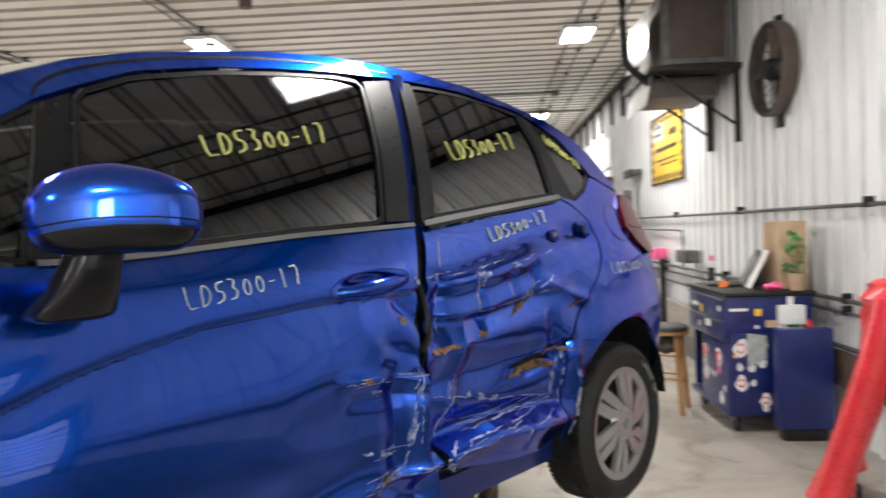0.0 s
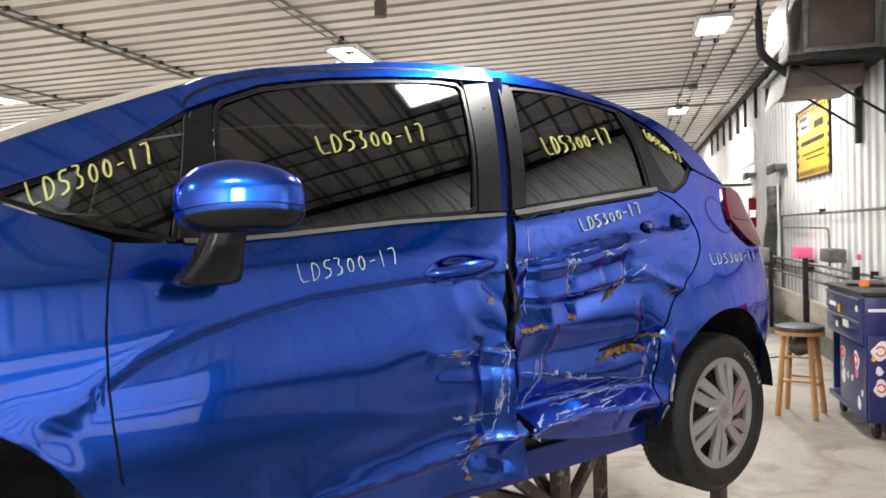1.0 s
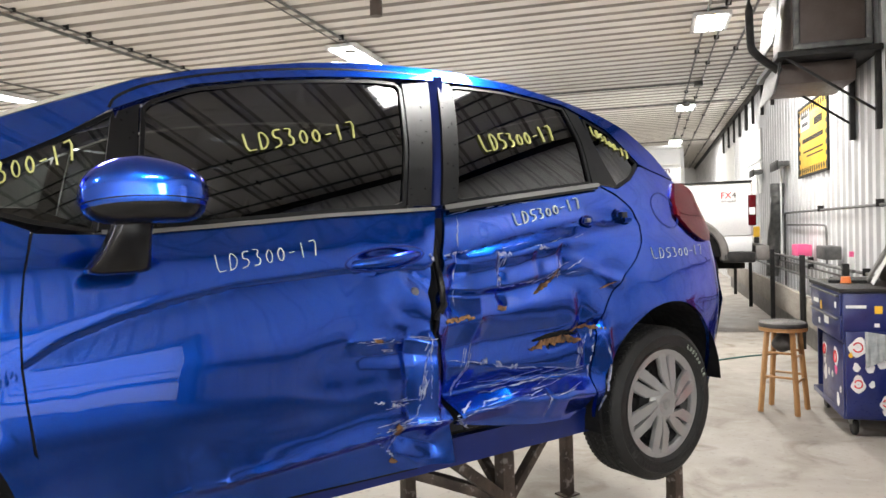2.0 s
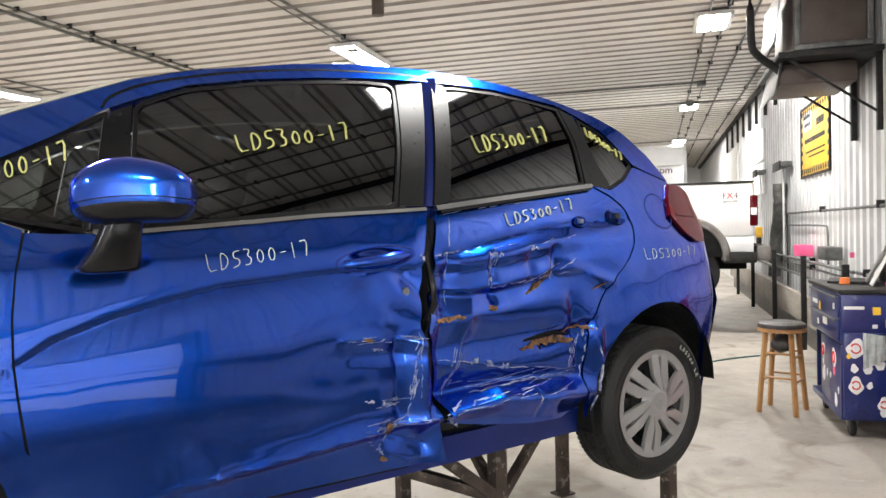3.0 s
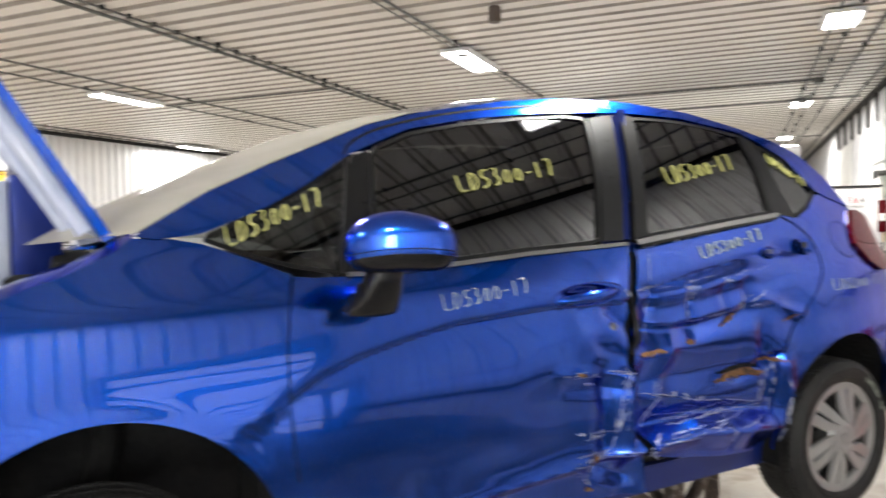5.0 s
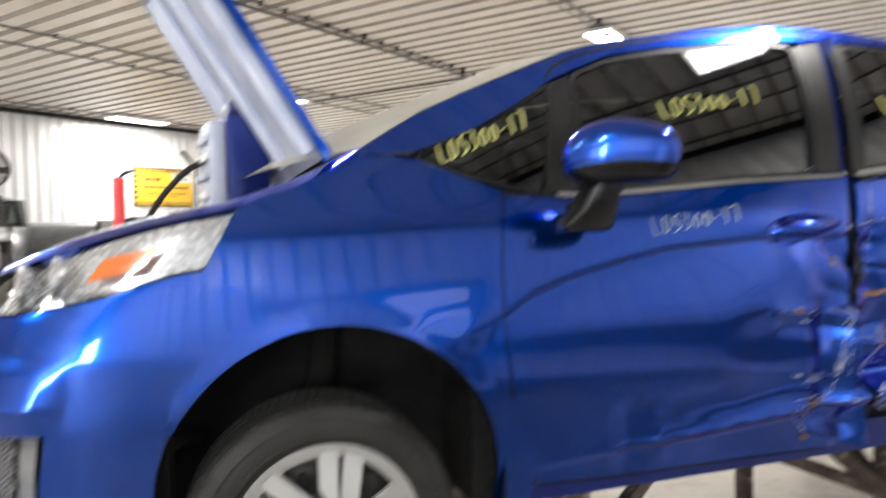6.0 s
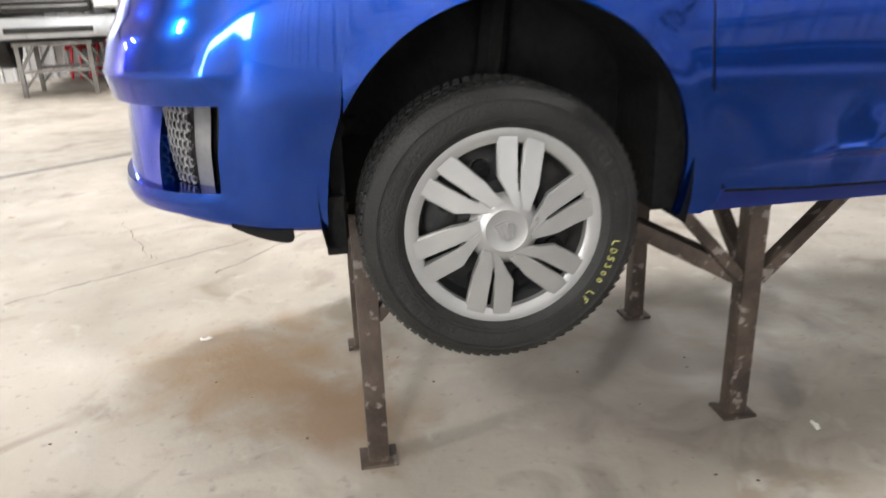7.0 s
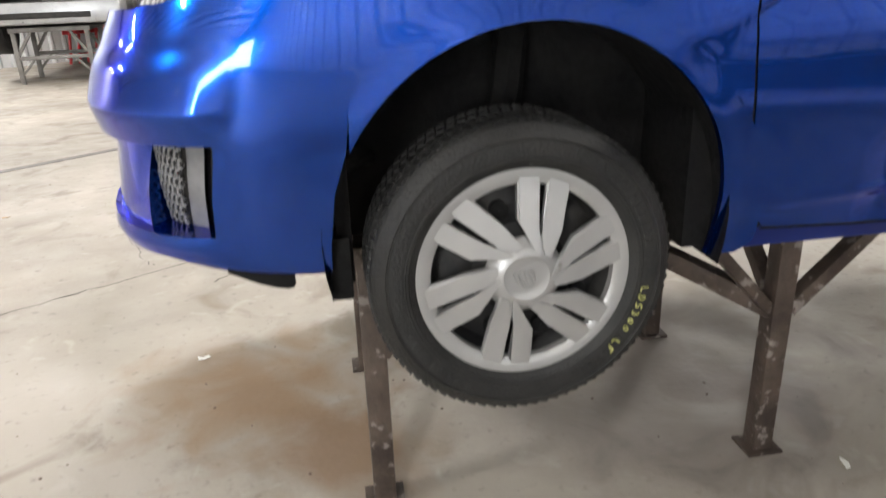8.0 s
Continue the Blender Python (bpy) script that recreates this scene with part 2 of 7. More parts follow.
def concrete():
    """Worn shop floor: grey-tan slab with large stains, fine pitting, rusty drips by the stands, a darker patch under
    the car and an added dark one beside it.
    """
    m = bpy.data.materials.new("stained_concrete")
    m.use_nodes = True
    n, l = m.node_tree.nodes, m.node_tree.links
    b = n["Principled BSDF"]
    tc = n.new("ShaderNodeTexCoord")

    def noise_of(scale, detail=6, distort=0.0):
        t = n.new("ShaderNodeTexNoise")
        t.inputs["Scale"].default_value, t.inputs["Detail"].default_value, t.inputs["Distortion"].default_value = scale, detail, distort
        l.new(tc.outputs["Object"], t.inputs[0])
        return t.outputs[0]

    def blend(mask, a, colour, mode="MIX"):
        x = n.new("ShaderNodeMix")
        x.data_type, x.blend_type = "RGBA", mode
        l.new(mask, x.inputs[0]), l.new(a, x.inputs[6])
        x.inputs[7].default_value = (*colour, 1)
        return x.outputs[2]

    col = ramp(n, l, noise_of(0.9, 8, 0.6), (0.265, 0.238, 0.203), (0.43, 0.395, 0.348), 0.32, 0.68)
    col = blend(ramp(n, l, noise_of(2.3, 8, 1.2), (0, 0, 0), (0.75, 0.75, 0.75), 0.56, 0.7), col, (0.20, 0.165, 0.125))
    col = blend(ramp(n, l, noise_of(26, 6), (0, 0, 0), (0.5, 0.5, 0.5), 0.6, 0.72), col, (0.17, 0.15, 0.13))
    col = blend(ramp(n, l, noise_of(8, 9, 0.8), (0, 0, 0), (0.55, 0.55, 0.55), 0.6, 0.75), col, (0.45, 0.428, 0.39))
    # last patch is added on unseen floor, to darken the car's lower side
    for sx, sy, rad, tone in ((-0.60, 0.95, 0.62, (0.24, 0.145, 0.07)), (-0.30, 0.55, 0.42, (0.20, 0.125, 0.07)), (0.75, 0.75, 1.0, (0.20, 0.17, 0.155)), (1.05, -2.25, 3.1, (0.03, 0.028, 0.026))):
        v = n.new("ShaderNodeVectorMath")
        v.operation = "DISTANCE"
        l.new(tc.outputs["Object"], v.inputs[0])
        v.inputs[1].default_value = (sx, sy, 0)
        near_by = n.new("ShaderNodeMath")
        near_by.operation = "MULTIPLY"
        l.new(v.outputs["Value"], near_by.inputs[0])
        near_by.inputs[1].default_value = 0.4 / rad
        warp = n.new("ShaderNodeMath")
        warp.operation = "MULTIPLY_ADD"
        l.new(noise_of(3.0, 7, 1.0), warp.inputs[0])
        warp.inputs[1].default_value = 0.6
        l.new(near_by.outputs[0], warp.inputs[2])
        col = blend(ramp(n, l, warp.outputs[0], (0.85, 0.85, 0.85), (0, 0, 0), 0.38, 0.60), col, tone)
    l.new(col, b.inputs["Base Color"])
    l.new(ramp(n, l, noise_of(5, 6), (0.42,) * 3, (0.75,) * 3, 0.3, 0.7), b.inputs["Roughness"])
    bp = n.new("ShaderNodeBump")
    bp.inputs["Strength"].default_value, bp.inputs["Distance"].default_value = 0.25, 0.006
    l.new(noise_of(45, 8), bp.inputs["Height"])
    l.new(bp.outputs[0], b.inputs["Normal"])
    return m


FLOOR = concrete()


# ---- mesh helpers ----
def part(name, bm, mat, parent=None, label="", smooth=True, at=None):
    me = bpy.data.meshes.new(name)
    bmesh.ops.recalc_face_normals(bm, faces=bm.faces)
    bm.to_mesh(me)
    bm.free()
    me.materials.append(mat)
    if smooth:
        me.shade_smooth()
        me.set_sharp_from_angle(angle=radians(38))
    ob = new(name, me)
    if parent:
        ob.parent = parent
    if at is not None:
        ob.matrix_basis = at
    if label:
        ob["label"] = label
    return ob


def thing(name, label, category, at=None, group="", kind=""):
    ob = new(name)
    ob.empty_display_size = 0.2
    if at is not None:
        ob.matrix_basis = at
    return tagged(ob, label, category, group, kind)


def box(bm, x0, x1, y0, y1, z0, z1, bevel=0.0, turn=None):
    m = Matrix.Translation(((x0 + x1) / 2, (y0 + y1) / 2, (z0 + z1) / 2)) @ Matrix.Diagonal((abs(x1 - x0), abs(y1 - y0), abs(z1 - z0), 1))
    if turn is not None:
        m = turn @ m
    vs = bmesh.ops.create_cube(bm, size=1, matrix=m)["verts"]
    if bevel:
        es = {e for v in vs for e in v.link_edges}
        bmesh.ops.bevel(bm, geom=list(es), offset=bevel, segments=2, profile=0.6, affect="EDGES")
    return bm


def bar(bm, a, b, w, h=None, bevel=0.004):
    """A square bar from a to b."""
    a, b = Vector(a), Vector(b)
    d = b - a
    turn = Matrix.Translation(a) @ d.to_track_quat("Z", "Y").to_matrix().to_4x4()
    return box(bm, -w / 2, w / 2, -(h or w) / 2, (h or w) / 2, 0, d.length, bevel, turn)


def tube(bm, pts, r, n=10):
    pts = [Vector(p) for p in pts]
    rings = []
    for i, p in enumerate(pts):
        d = (pts[min(i + 1, len(pts) - 1)] - pts[max(i - 1, 0)]).normalized()
        q = d.to_track_quat("Z", "Y")
        rr = r[i] if isinstance(r, (list, tuple)) else r
        rings.append([bm.verts.new(p + q @ Vector((rr * math.cos(2 * math.pi * k / n), rr * math.sin(2 * math.pi * k / n), 0))) for k in range(n)])
    for a, b in zip(rings, rings[1:]):
        for k in range(n):
            bm.faces.new((a[k], a[(k + 1) % n], b[(k + 1) % n], b[k]))
    bm.faces.new(rings[0][::-1]), bm.faces.new(rings[-1])
    return bm


def lathe(bm, prof, n=48, m=None):
    """Turns (radius, height) pairs round the local z axis."""
    m = m or Matrix()
    rings = [[bm.verts.new(m @ Vector((r * math.cos(2 * math.pi * k / n), r * math.sin(2 * math.pi * k / n), h))) for k in range(n)] for r, h in prof]
    for a, b in zip(rings, rings[1:]):
        for k in range(n):
            bm.faces.new((a[k], a[(k + 1) % n], b[(k + 1) % n], b[k]))
    return bm


def sheet(bm, rows):
    """A grid of points as faces."""
    vs = [[bm.verts.new(p) for p in r] for r in rows]
    for a, b in zip(vs, vs[1:]):
        for i in range(len(a) - 1):
            bm.faces.new((a[i], a[i + 1], b[i + 1], b[i]))
    return bm


def resample(pts, n):
    p = np.array(pts, float)
    d = np.r_[0, np.cumsum(np.linalg.norm(np.diff(p, axis=0), axis=1))]
    t = np.linspace(0, d[-1], n)
    return np.stack([np.interp(t, d, p[:, k]) for k in range(p.shape[1])], 1)


def rounded(pts, times=2):
    """Rounds the inner corners of a polyline and keeps its ends."""
    p = [np.array(q, float) for q in pts]
    for _ in range(times):
        q = [p[0]]
        for a, b in zip(p, p[1:]):
            q += [a * 0.75 + b * 0.25, a * 0.25 + b * 0.75]
        p = q + [p[-1]]
    return p


def slab(bm, pts, thick, m=None):
    """A flat outline (x, y), extruded by thick along z."""
    m = m or Matrix()
    a = [bm.verts.new(m @ Vector((x, y, 0))) for x, y in pts]
    b = [bm.verts.new(m @ Vector((x, y, thick))) for x, y in pts]
    bm.faces.new(a[::-1]), bm.faces.new(b)
    for i in range(len(pts)):
        j = (i + 1) % len(pts)
        bm.faces.new((a[i], a[j], b[j], b[i]))
    return bm


# ---- the hall ----
def ribbed(length, width, pitch, depth, crest, valley):
    """Ribbed sheet metal in the local xy plane: ribs run along y, repeat along x, and stand up in z."""
    bm = bmesh.new()
    prof = []
    for i in range(int(length / pitch) + 1):
        x = i * pitch
        prof += [(x, 0), (x + valley, 0), (x + (valley + pitch - crest) / 2, depth), (x + (valley + pitch + crest) / 2 - 0.001, depth)]
    sheet(bm, [[(x, 0, z) for x, z in prof], [(x, width, z) for x, z in prof]])
    return bm


def hall():
    bm = bmesh.new()
    box(bm, NEAR_X - 0.2, END_X + 0.2, WALL_Y - 0.3, FAR_Y + 0.3, -0.2, 0)
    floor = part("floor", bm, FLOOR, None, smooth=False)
    floor.matrix_basis = ROOM
    for v in floor.data.vertices:
        v.co = ROOM @ v.co
    floor.matrix_basis = Matrix()
    tagged(floor, "stained worn grey-tan concrete workshop floor", "floor", kind="structure")
    # sheet ceiling, ribs across the hall
    bm = ribbed(END_X - NEAR_X, FAR_Y - WALL_Y, 0.305, 0.045, 0.05, 0.19)
    bmesh.ops.transform(bm, matrix=Matrix.Translation((NEAR_X, WALL_Y, TOP - 0.045)), verts=bm.verts)
    ceiling = part("ceiling", bm, CEIL_METAL, smooth=False, at=ROOM)
    ceiling.data.materials.append(CEIL_SHADE)
    # sloping rib faces take the painted shade
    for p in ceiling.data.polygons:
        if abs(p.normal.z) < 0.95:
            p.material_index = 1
    tagged(ceiling, "off-white ribbed sheet metal ceiling", "ceiling", kind="structure")
    bm = bmesh.new()
    box(bm, NEAR_X, END_X, WALL_Y, FAR_Y, TOP + 0.02, TOP + 0.2)
    tagged(part("ceiling_deck", bm, CEIL_METAL, smooth=False, at=ROOM), "plain deck above the ribbed ceiling", "ceiling", kind="structure")
    # side walls of ribbed white steel
    for name, y, sign in (("wall_south", WALL_Y, 1), ("wall_north", FAR_Y, -1)):
        bm = ribbed(END_X - NEAR_X, TOP, 0.23, 0.026, 0.04, 0.13)
        turn = Matrix(((1, 0, 0, NEAR_X), (0, 0, sign, y), (0, 1, 0, 0), (0, 0, 0, 1)))
        bmesh.ops.transform(bm, matrix=turn, verts=bm.verts)
        box(bm, NEAR_X, END_X, y - sign * 0.2, y - sign * 0.004, 0, TOP)
        wall = part(name, bm, WALL_METAL, smooth=False, at=ROOM)
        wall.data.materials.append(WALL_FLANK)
        # slanted flanks get the painted shade tone
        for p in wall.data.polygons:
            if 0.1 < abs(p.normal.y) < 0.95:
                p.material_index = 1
        tagged(wall, "white ribbed sheet steel workshop wall", "wall", kind="structure")
    for name, x0, x1 in (("wall_west", NEAR_X - 0.2, NEAR_X), ("wall_east", END_X, END_X + 0.2)):
        bm = bmesh.new()
        box(bm, x0, x1, WALL_Y, FAR_Y, 0, TOP)
        xi = x1 if name == "wall_west" else x0 - 0.03
        for k in range(70):
            yy = WALL_Y + 0.12 + k * 0.24
            if yy < FAR_Y - 0.1:
                box(bm, xi, xi + 0.03, yy, yy + 0.05, 0, TOP)
        tagged(part(name, bm, WALL_METAL, smooth=False, at=ROOM), "white sheet steel end wall", "wall", kind="structure")


hall()


# ---- the car's side surface ----
SIDE_Z = (0.62, 0.70, 0.76, 0.85, 1.0, 1.15, 1.26, 1.38, 1.516, 1.72, 1.79, 1.99, 2.06, 2.2)
SIDE_Y = (0.10, 0.07, 0.06, 0.035, 0.0, -0.01, 0.008, 0.035, 0.105, 0.215, 0.245, 0.345, 0.42, 0.6)
_z = np.linspace(0.6, 2.2, 321)
_y = np.interp(_z, SIDE_Z, SIDE_Y)
_g = _z > 1.516
_y[_g] = 0.105 + 0.38 * (_z[_g] - 1.516) + 0.34 * (_z[_g] - 1.516) ** 2
_k = np.hanning(19)
_y = np.convolve(np.pad(_y, 9, mode="edge"), _k / _k.sum(), mode="valid")
MID = 0.84   # the car's middle, across


def side(x, z):
    y = float(np.interp(z, _z, _y))
    if x < -0.25:
        y += (-0.25 - x) ** 2 * 0.55
    if x > 2.5:
        y += (x - 2.5) ** 2 * 0.35
    if x > 2.9:
        y += (x - 2.9) ** 2 * 2.2
    return y


def near(px, pz, ax, az, bx, bz):
    dx, dz = bx - ax, bz - az
    t = max(0.0, min(1.0, ((px - ax) * dx + (pz - az) * dz) / (dx * dx + dz * dz)))
    return math.hypot(px - ax - t * dx, pz - az - t * dz)


LINE_X = (0.30, 0.437, 0.524, 0.639, 0.764, 0.901, 1.197, 1.469, 1.54, 1.836, 2.141, 2.412, 2.8)
LINE_Z = (1.07, 1.160, 1.209, 1.248, 1.277, 1.302, 1.322, 1.318, 1.345, 1.396, 1.443, 1.460, 1.47)
# folds left by the crash: from, to, half width, depth (inwards +)
FOLDS = (
    (1.763, 1.345, 1.766, 1.205, 0.022, 0.014), (1.60, 1.335, 1.575, 1.20, 0.045, 0.018), (1.93, 1.345, 1.925, 1.27, 0.030, 0.008),
    (2.03, 1.285, 2.05, 1.36, 0.030, 0.012), (2.10, 1.30, 2.29, 1.235, 0.040, -0.014), (1.68, 1.22, 1.60, 1.02, 0.050, -0.012),
    (1.98, 1.045, 2.20, 1.10, 0.030, 0.024), (2.10, 1.20, 2.14, 0.95, 0.045, 0.016), (2.20, 1.10, 2.26, 0.78, 0.040, -0.016),
    (1.92, 0.91, 1.925, 0.82, 0.018, 0.006), (1.462, 1.10, 1.478, 0.88, 0.050, -0.026), (1.385, 1.13, 1.40, 0.88, 0.065, 0.022),
    (1.426, 1.299, 1.50, 1.23, 0.045, 0.020), (1.38, 1.20, 1.47, 1.16, 0.060, 0.016), (1.30, 1.25, 1.36, 1.18, 0.060, -0.006),
    (1.22, 1.14, 1.46, 1.118, 0.030, -0.008), (1.25, 1.095, 1.45, 1.08, 0.035, 0.006),
    (1.36, 0.85, 1.50, 0.80, 0.050, 0.020), (1.38, 0.79, 1.44, 0.75, 0.035, -0.008),
    (0.78, 0.90, 0.80, 0.79, 0.060, 0.010), (0.86, 0.89, 0.89, 0.80, 0.055, -0.007),
)
# broad hollows: middle, half sizes, depth
HOLLOWS = ((1.26, 1.06, 0.24, 0.20, 0.016), (2.26, 1.20, 0.12, 0.14, 0.012), (1.12, 0.92, 0.3, 0.06, 0.006), (1.345, 1.357, 0.125, 0.036, 0.026), (2.30, 1.465, 0.13, 0.04, 0.014))
# the crushed rear door, line by line from the belt to the hem: heights at four stations, depths at the same
STATIONS = (1.52, 1.76, 2.0, 2.2)
CRUSH = (
    ((1.440, 1.470, 1.500, 1.530), (0.0, 0.0, 0.0, 0.0)),
    ((1.358, 1.390, 1.425, 1.455), (0.016, 0.014, 0.010, 0.0)),
    ((1.332, 1.348, 1.372, 1.400), (-0.006, -0.010, -0.006, 0.0)),
    ((1.290, 1.302, 1.325, 1.360), (0.026, 0.018, 0.022, 0.010)),
    ((1.250, 1.246, 1.280, 1.300), (0.034, 0.012, 0.014, 0.012)),
    ((1.235, 1.226, 1.258, 1.280), (0.046, 0.050, 0.044, 0.020)),
    ((1.155, 1.172, 1.196, 1.222), (0.016, 0.026, 0.030, 0.012)),
    ((1.075, 1.085, 1.095, 1.110), (0.046, 0.052, 0.054, 0.026)),
    ((1.033, 1.000, 0.965, 0.935), (0.032, 0.030, 0.032, 0.020)),
    ((0.935, 0.948, 0.930, 0.915), (0.050, 0.046, 0.044, 0.024)),
    ((0.898, 0.900, 0.872, 0.858), (-0.058, -0.050, -0.052, -0.020)),
    ((0.868, 0.846, 0.800, 0.795), (-0.030, -0.026, -0.022, 0.0)),
)


def crush(x, z):
    zs = [float(np.interp(x, STATIONS, h)) for h, _ in CRUSH][::-1]
    ds = [float(np.interp(x, STATIONS, d)) for _, d in CRUSH][::-1]
    return float(np.mean(np.interp((z - 0.009, z - 0.004, z, z + 0.004, z + 0.009), zs, ds)))


def hurt(x, z):
    d = 0.0
    for ax, az, bx, bz, w, amp in FOLDS:
        r = near(x, z, ax, az, bx, bz) / w
        if r < 1:
            d += amp * (1 - r) * (1 - 0.35 * r)
    for cx, cz, rx, rz, amp in HOLLOWS:
        r = math.hypot((x - cx) / rx, (z - cz) / rz)
        if r < 1:
            d += amp * (1 - r * r) ** 2
    w = max(0.0, min(1.0, (x - 1.49) / 0.05)) * max(0.0, min(1.0, (2.36 - x) / 0.20))
    if w > 0 and z < 1.54:
        d += w * crush(x + 0.012 * noise.noise((x * 5, z * 7, 1.7)), z + 0.010 * noise.noise((x * 9, z * 5, 4.2)))
    # oil-canned sheet: long shallow waves that twist the reflections
    v = max(0.0, min(1.0, (x - 1.0) / 0.4)) * max(0.0, min(1.0, (1.47 - z) / 0.06))
    if v > 0:
        d += v * (0.0030 * noise.noise((x * 6, z * 8, 3.1)) + 0.0011 * noise.noise((x * 15, z * 17, 8.7)))
    return d


def skin(x, z, dents=True):
    """How far in the outer skin lies at x along the car and height z."""
    y = side(x, z)
    if 0.3 < x < 2.6 and z < 1.6:
        d = z - float(np.interp(x, LINE_X, LINE_Z))
        fade = min(1, max(0, (x - 0.30) / 0.25)) * min(1, max(0, (2.6 - x) / 0.3))
        y += fade * 0.015 * (math.exp(d / 0.085) if d < 0 else math.exp(-d / 0.010))
        e = z - (0.805 + 0.075 * (x - 0.5))
        if 0.5 < x < 1.56:
            y -= 0.020 * (math.exp(-(e / 0.030)) if e > 0 else math.exp(-(e / 0.016) ** 2)) * min(1, (x - 0.5) / 0.5)
    # rolled lip over the wheel arches
    for cx, cz, r0 in ((0.066, 0.79, 0.38), (2.545, 0.80, 0.345)):
        r = math.hypot(x - cx, z - cz) - r0
        if r < 0.09 and z > 0.7:
            y -= 0.004 * math.exp(-(max(0.0, r) / 0.03) ** 2)
    if dents:
        y += hurt(x, z)
    return y


def coons(bottom, top, left, right, nu, nv):
    """Points (x, z) of a patch between four edges; left and right run upwards."""
    b, t = resample(bottom, nu), resample(top, nu)
    l, r = resample(left, nv), resample(right, nv)
    u = np.linspace(0, 1, nu)[None, :, None]
    v = np.linspace(0, 1, nv)[:, None, None]
    return (1 - v) * b[None] + v * t[None] + (1 - u) * l[:, None] + u * r[:, None] - (
        (1 - u) * (1 - v) * b[0] + u * (1 - v) * b[-1] + (1 - u) * v * t[0] + u * v * t[-1])


def pane_curve(x, z):
    """The side windows' barrel curve, smooth across the belt line."""
    h = z - 1.516
    return 0.105 + 0.38 * h + 0.34 * h * h + side(x, 1.6) - side(1.0, 1.6)


def panel(name, edges, nu, nv, mat, parent, dents=True, far=False, off=0.0, flange=0.014, label="", bow=0.0, pane=False):
    """A body panel with a folded-in rim; far: the same on the car's other side, undamaged."""
    g = coons(*edges, nu, nv)
    rows = []
    for row in g:
        out = []
        for i, (x, z) in enumerate(row):
            y = (pane_curve(x, z) if pane else skin(x, z, dents and not far)) + off - bow * (1 - (2 * i / (nu - 1) - 1) ** 2)
            out.append((x, 2 * MID - y if far else y, z))
        rows.append(out)
    bm = bmesh.new()
    sheet(bm, rows)
    if flange:
        rim = [e for e in bm.edges if e.is_boundary]
        ext = bmesh.ops.extrude_edge_only(bm, edges=rim)["geom"]
        for v in ext:
            if isinstance(v, bmesh.types.BMVert):
                v.co.y += -flange if far else flange
    return part(name, bm, mat, parent, label)


FD_REAR = [(1.564, 0.735), (1.519, 0.881), (1.475, 1.02), (1.465, 1.145), (1.478, 1.25), (1.501, 1.357), (1.554, 1.492)]
FD_FRONT = [(0.550, 0.755), (0.517, 0.797), (0.490, 0.89), (0.470, 0.99), (0.457, 1.10), (0.451, 1.18), (0.453, 1.27), (0.463, 1.36), (0.485, 1.449)]
FD = ([(0.550, 0.755), (0.75, 0.746), (1.1, 0.743), (1.564, 0.735)],
      [(0.485, 1.449), (0.539, 1.445), (0.718, 1.441), (0.866, 1.45), (1.18, 1.474), (1.554, 1.492)], FD_FRONT, FD_REAR)
RD_REAR = [(2.154, 0.86), (2.159, 0.938), (2.172, 1.09), (2.258, 1.18), (2.36, 1.28), (2.43, 1.36), (2.465, 1.44), (2.445, 1.505), (2.39, 1.545), (2.315, 1.578)]
RD = ([(1.545, 0.858), (1.704, 0.823), (1.9, 0.792), (2.045, 0.782), (2.12, 0.81), (2.154, 0.86)],
      [(1.588, 1.492), (1.897, 1.528), (2.315, 1.578)],
      [(1.545, 0.858), (1.535, 0.95), (1.492, 1.13), (1.515, 1.2), (1.542, 1.27), (1.548, 1.357), (1.588, 1.492)], RD_REAR)
R_ARCH = [(2.545 + 0.345 * math.cos(a), 0.80 + 0.345 * math.sin(a)) for a in np.linspace(math.pi * 1.06, -0.12, 26)]
QP = ([(2.205, 0.70)] + R_ARCH + [(2.90, 0.735)],
      [(2.323, 1.582), (2.416, 1.568), (2.509, 1.605), (2.588, 1.662), (2.70, 1.640), (2.80, 1.61)],
      [(2.205, 0.70), (2.18, 0.80), (2.161, 0.86), (2.166, 0.938), (2.179, 1.09), (2.265, 1.18), (2.367, 1.28), (2.437, 1.36), (2.472, 1.44), (2.452, 1.505), (2.397, 1.55), (2.323, 1.582)],
      [(2.90, 0.735), (3.02, 0.80), (3.06, 1.0), (3.05, 1.25), (2.99, 1.42), (2.90, 1.53), (2.80, 1.61)])
QP = (QP[0], QP[1], [(x - 0.0035, z) for x, z in QP[2]], QP[3])
F_ARCH = [(0.066 + 0.378 * math.cos(a), 0.79 + 0.388 * math.sin(a)) for a in np.linspace(math.pi * 0.84, -0.22, 28)]
FE = (F_ARCH,
      [(-0.125, 1.425), (-0.06, 1.452), (0.0, 1.471), (0.084, 1.509), (0.142, 1.548), (0.22, 1.545), (0.286, 1.532), (0.38, 1.497), (0.475, 1.455)],
      [F_ARCH[0], (-0.262, 1.05), (-0.24, 1.15), (-0.215, 1.26), (-0.165, 1.35), (-0.125, 1.425)],
      [F_ARCH[-1], (0.50, 0.70), (0.538, 0.735), (0.505, 0.795), (0.478, 0.89), (0.458, 0.99), (0.446, 1.10), (0.440, 1.18), (0.442, 1.27), (0.453, 1.36), (0.475, 1.455)])
RAIL_LOW = [(0.19, 1.545), (0.286, 1.555), (0.445, 1.617), (0.56, 1.678), (0.68, 1.755), (0.751, 1.787), (0.889, 1.843), (1.088, 1.884), (1.292, 1.912), (1.476, 1.931),
            (1.70, 1.945), (1.795, 1.947), (2.023, 1.943), (2.302, 1.904), (2.388, 1.863), (2.486, 1.808), (2.592, 1.672), (2.66, 1.648)]
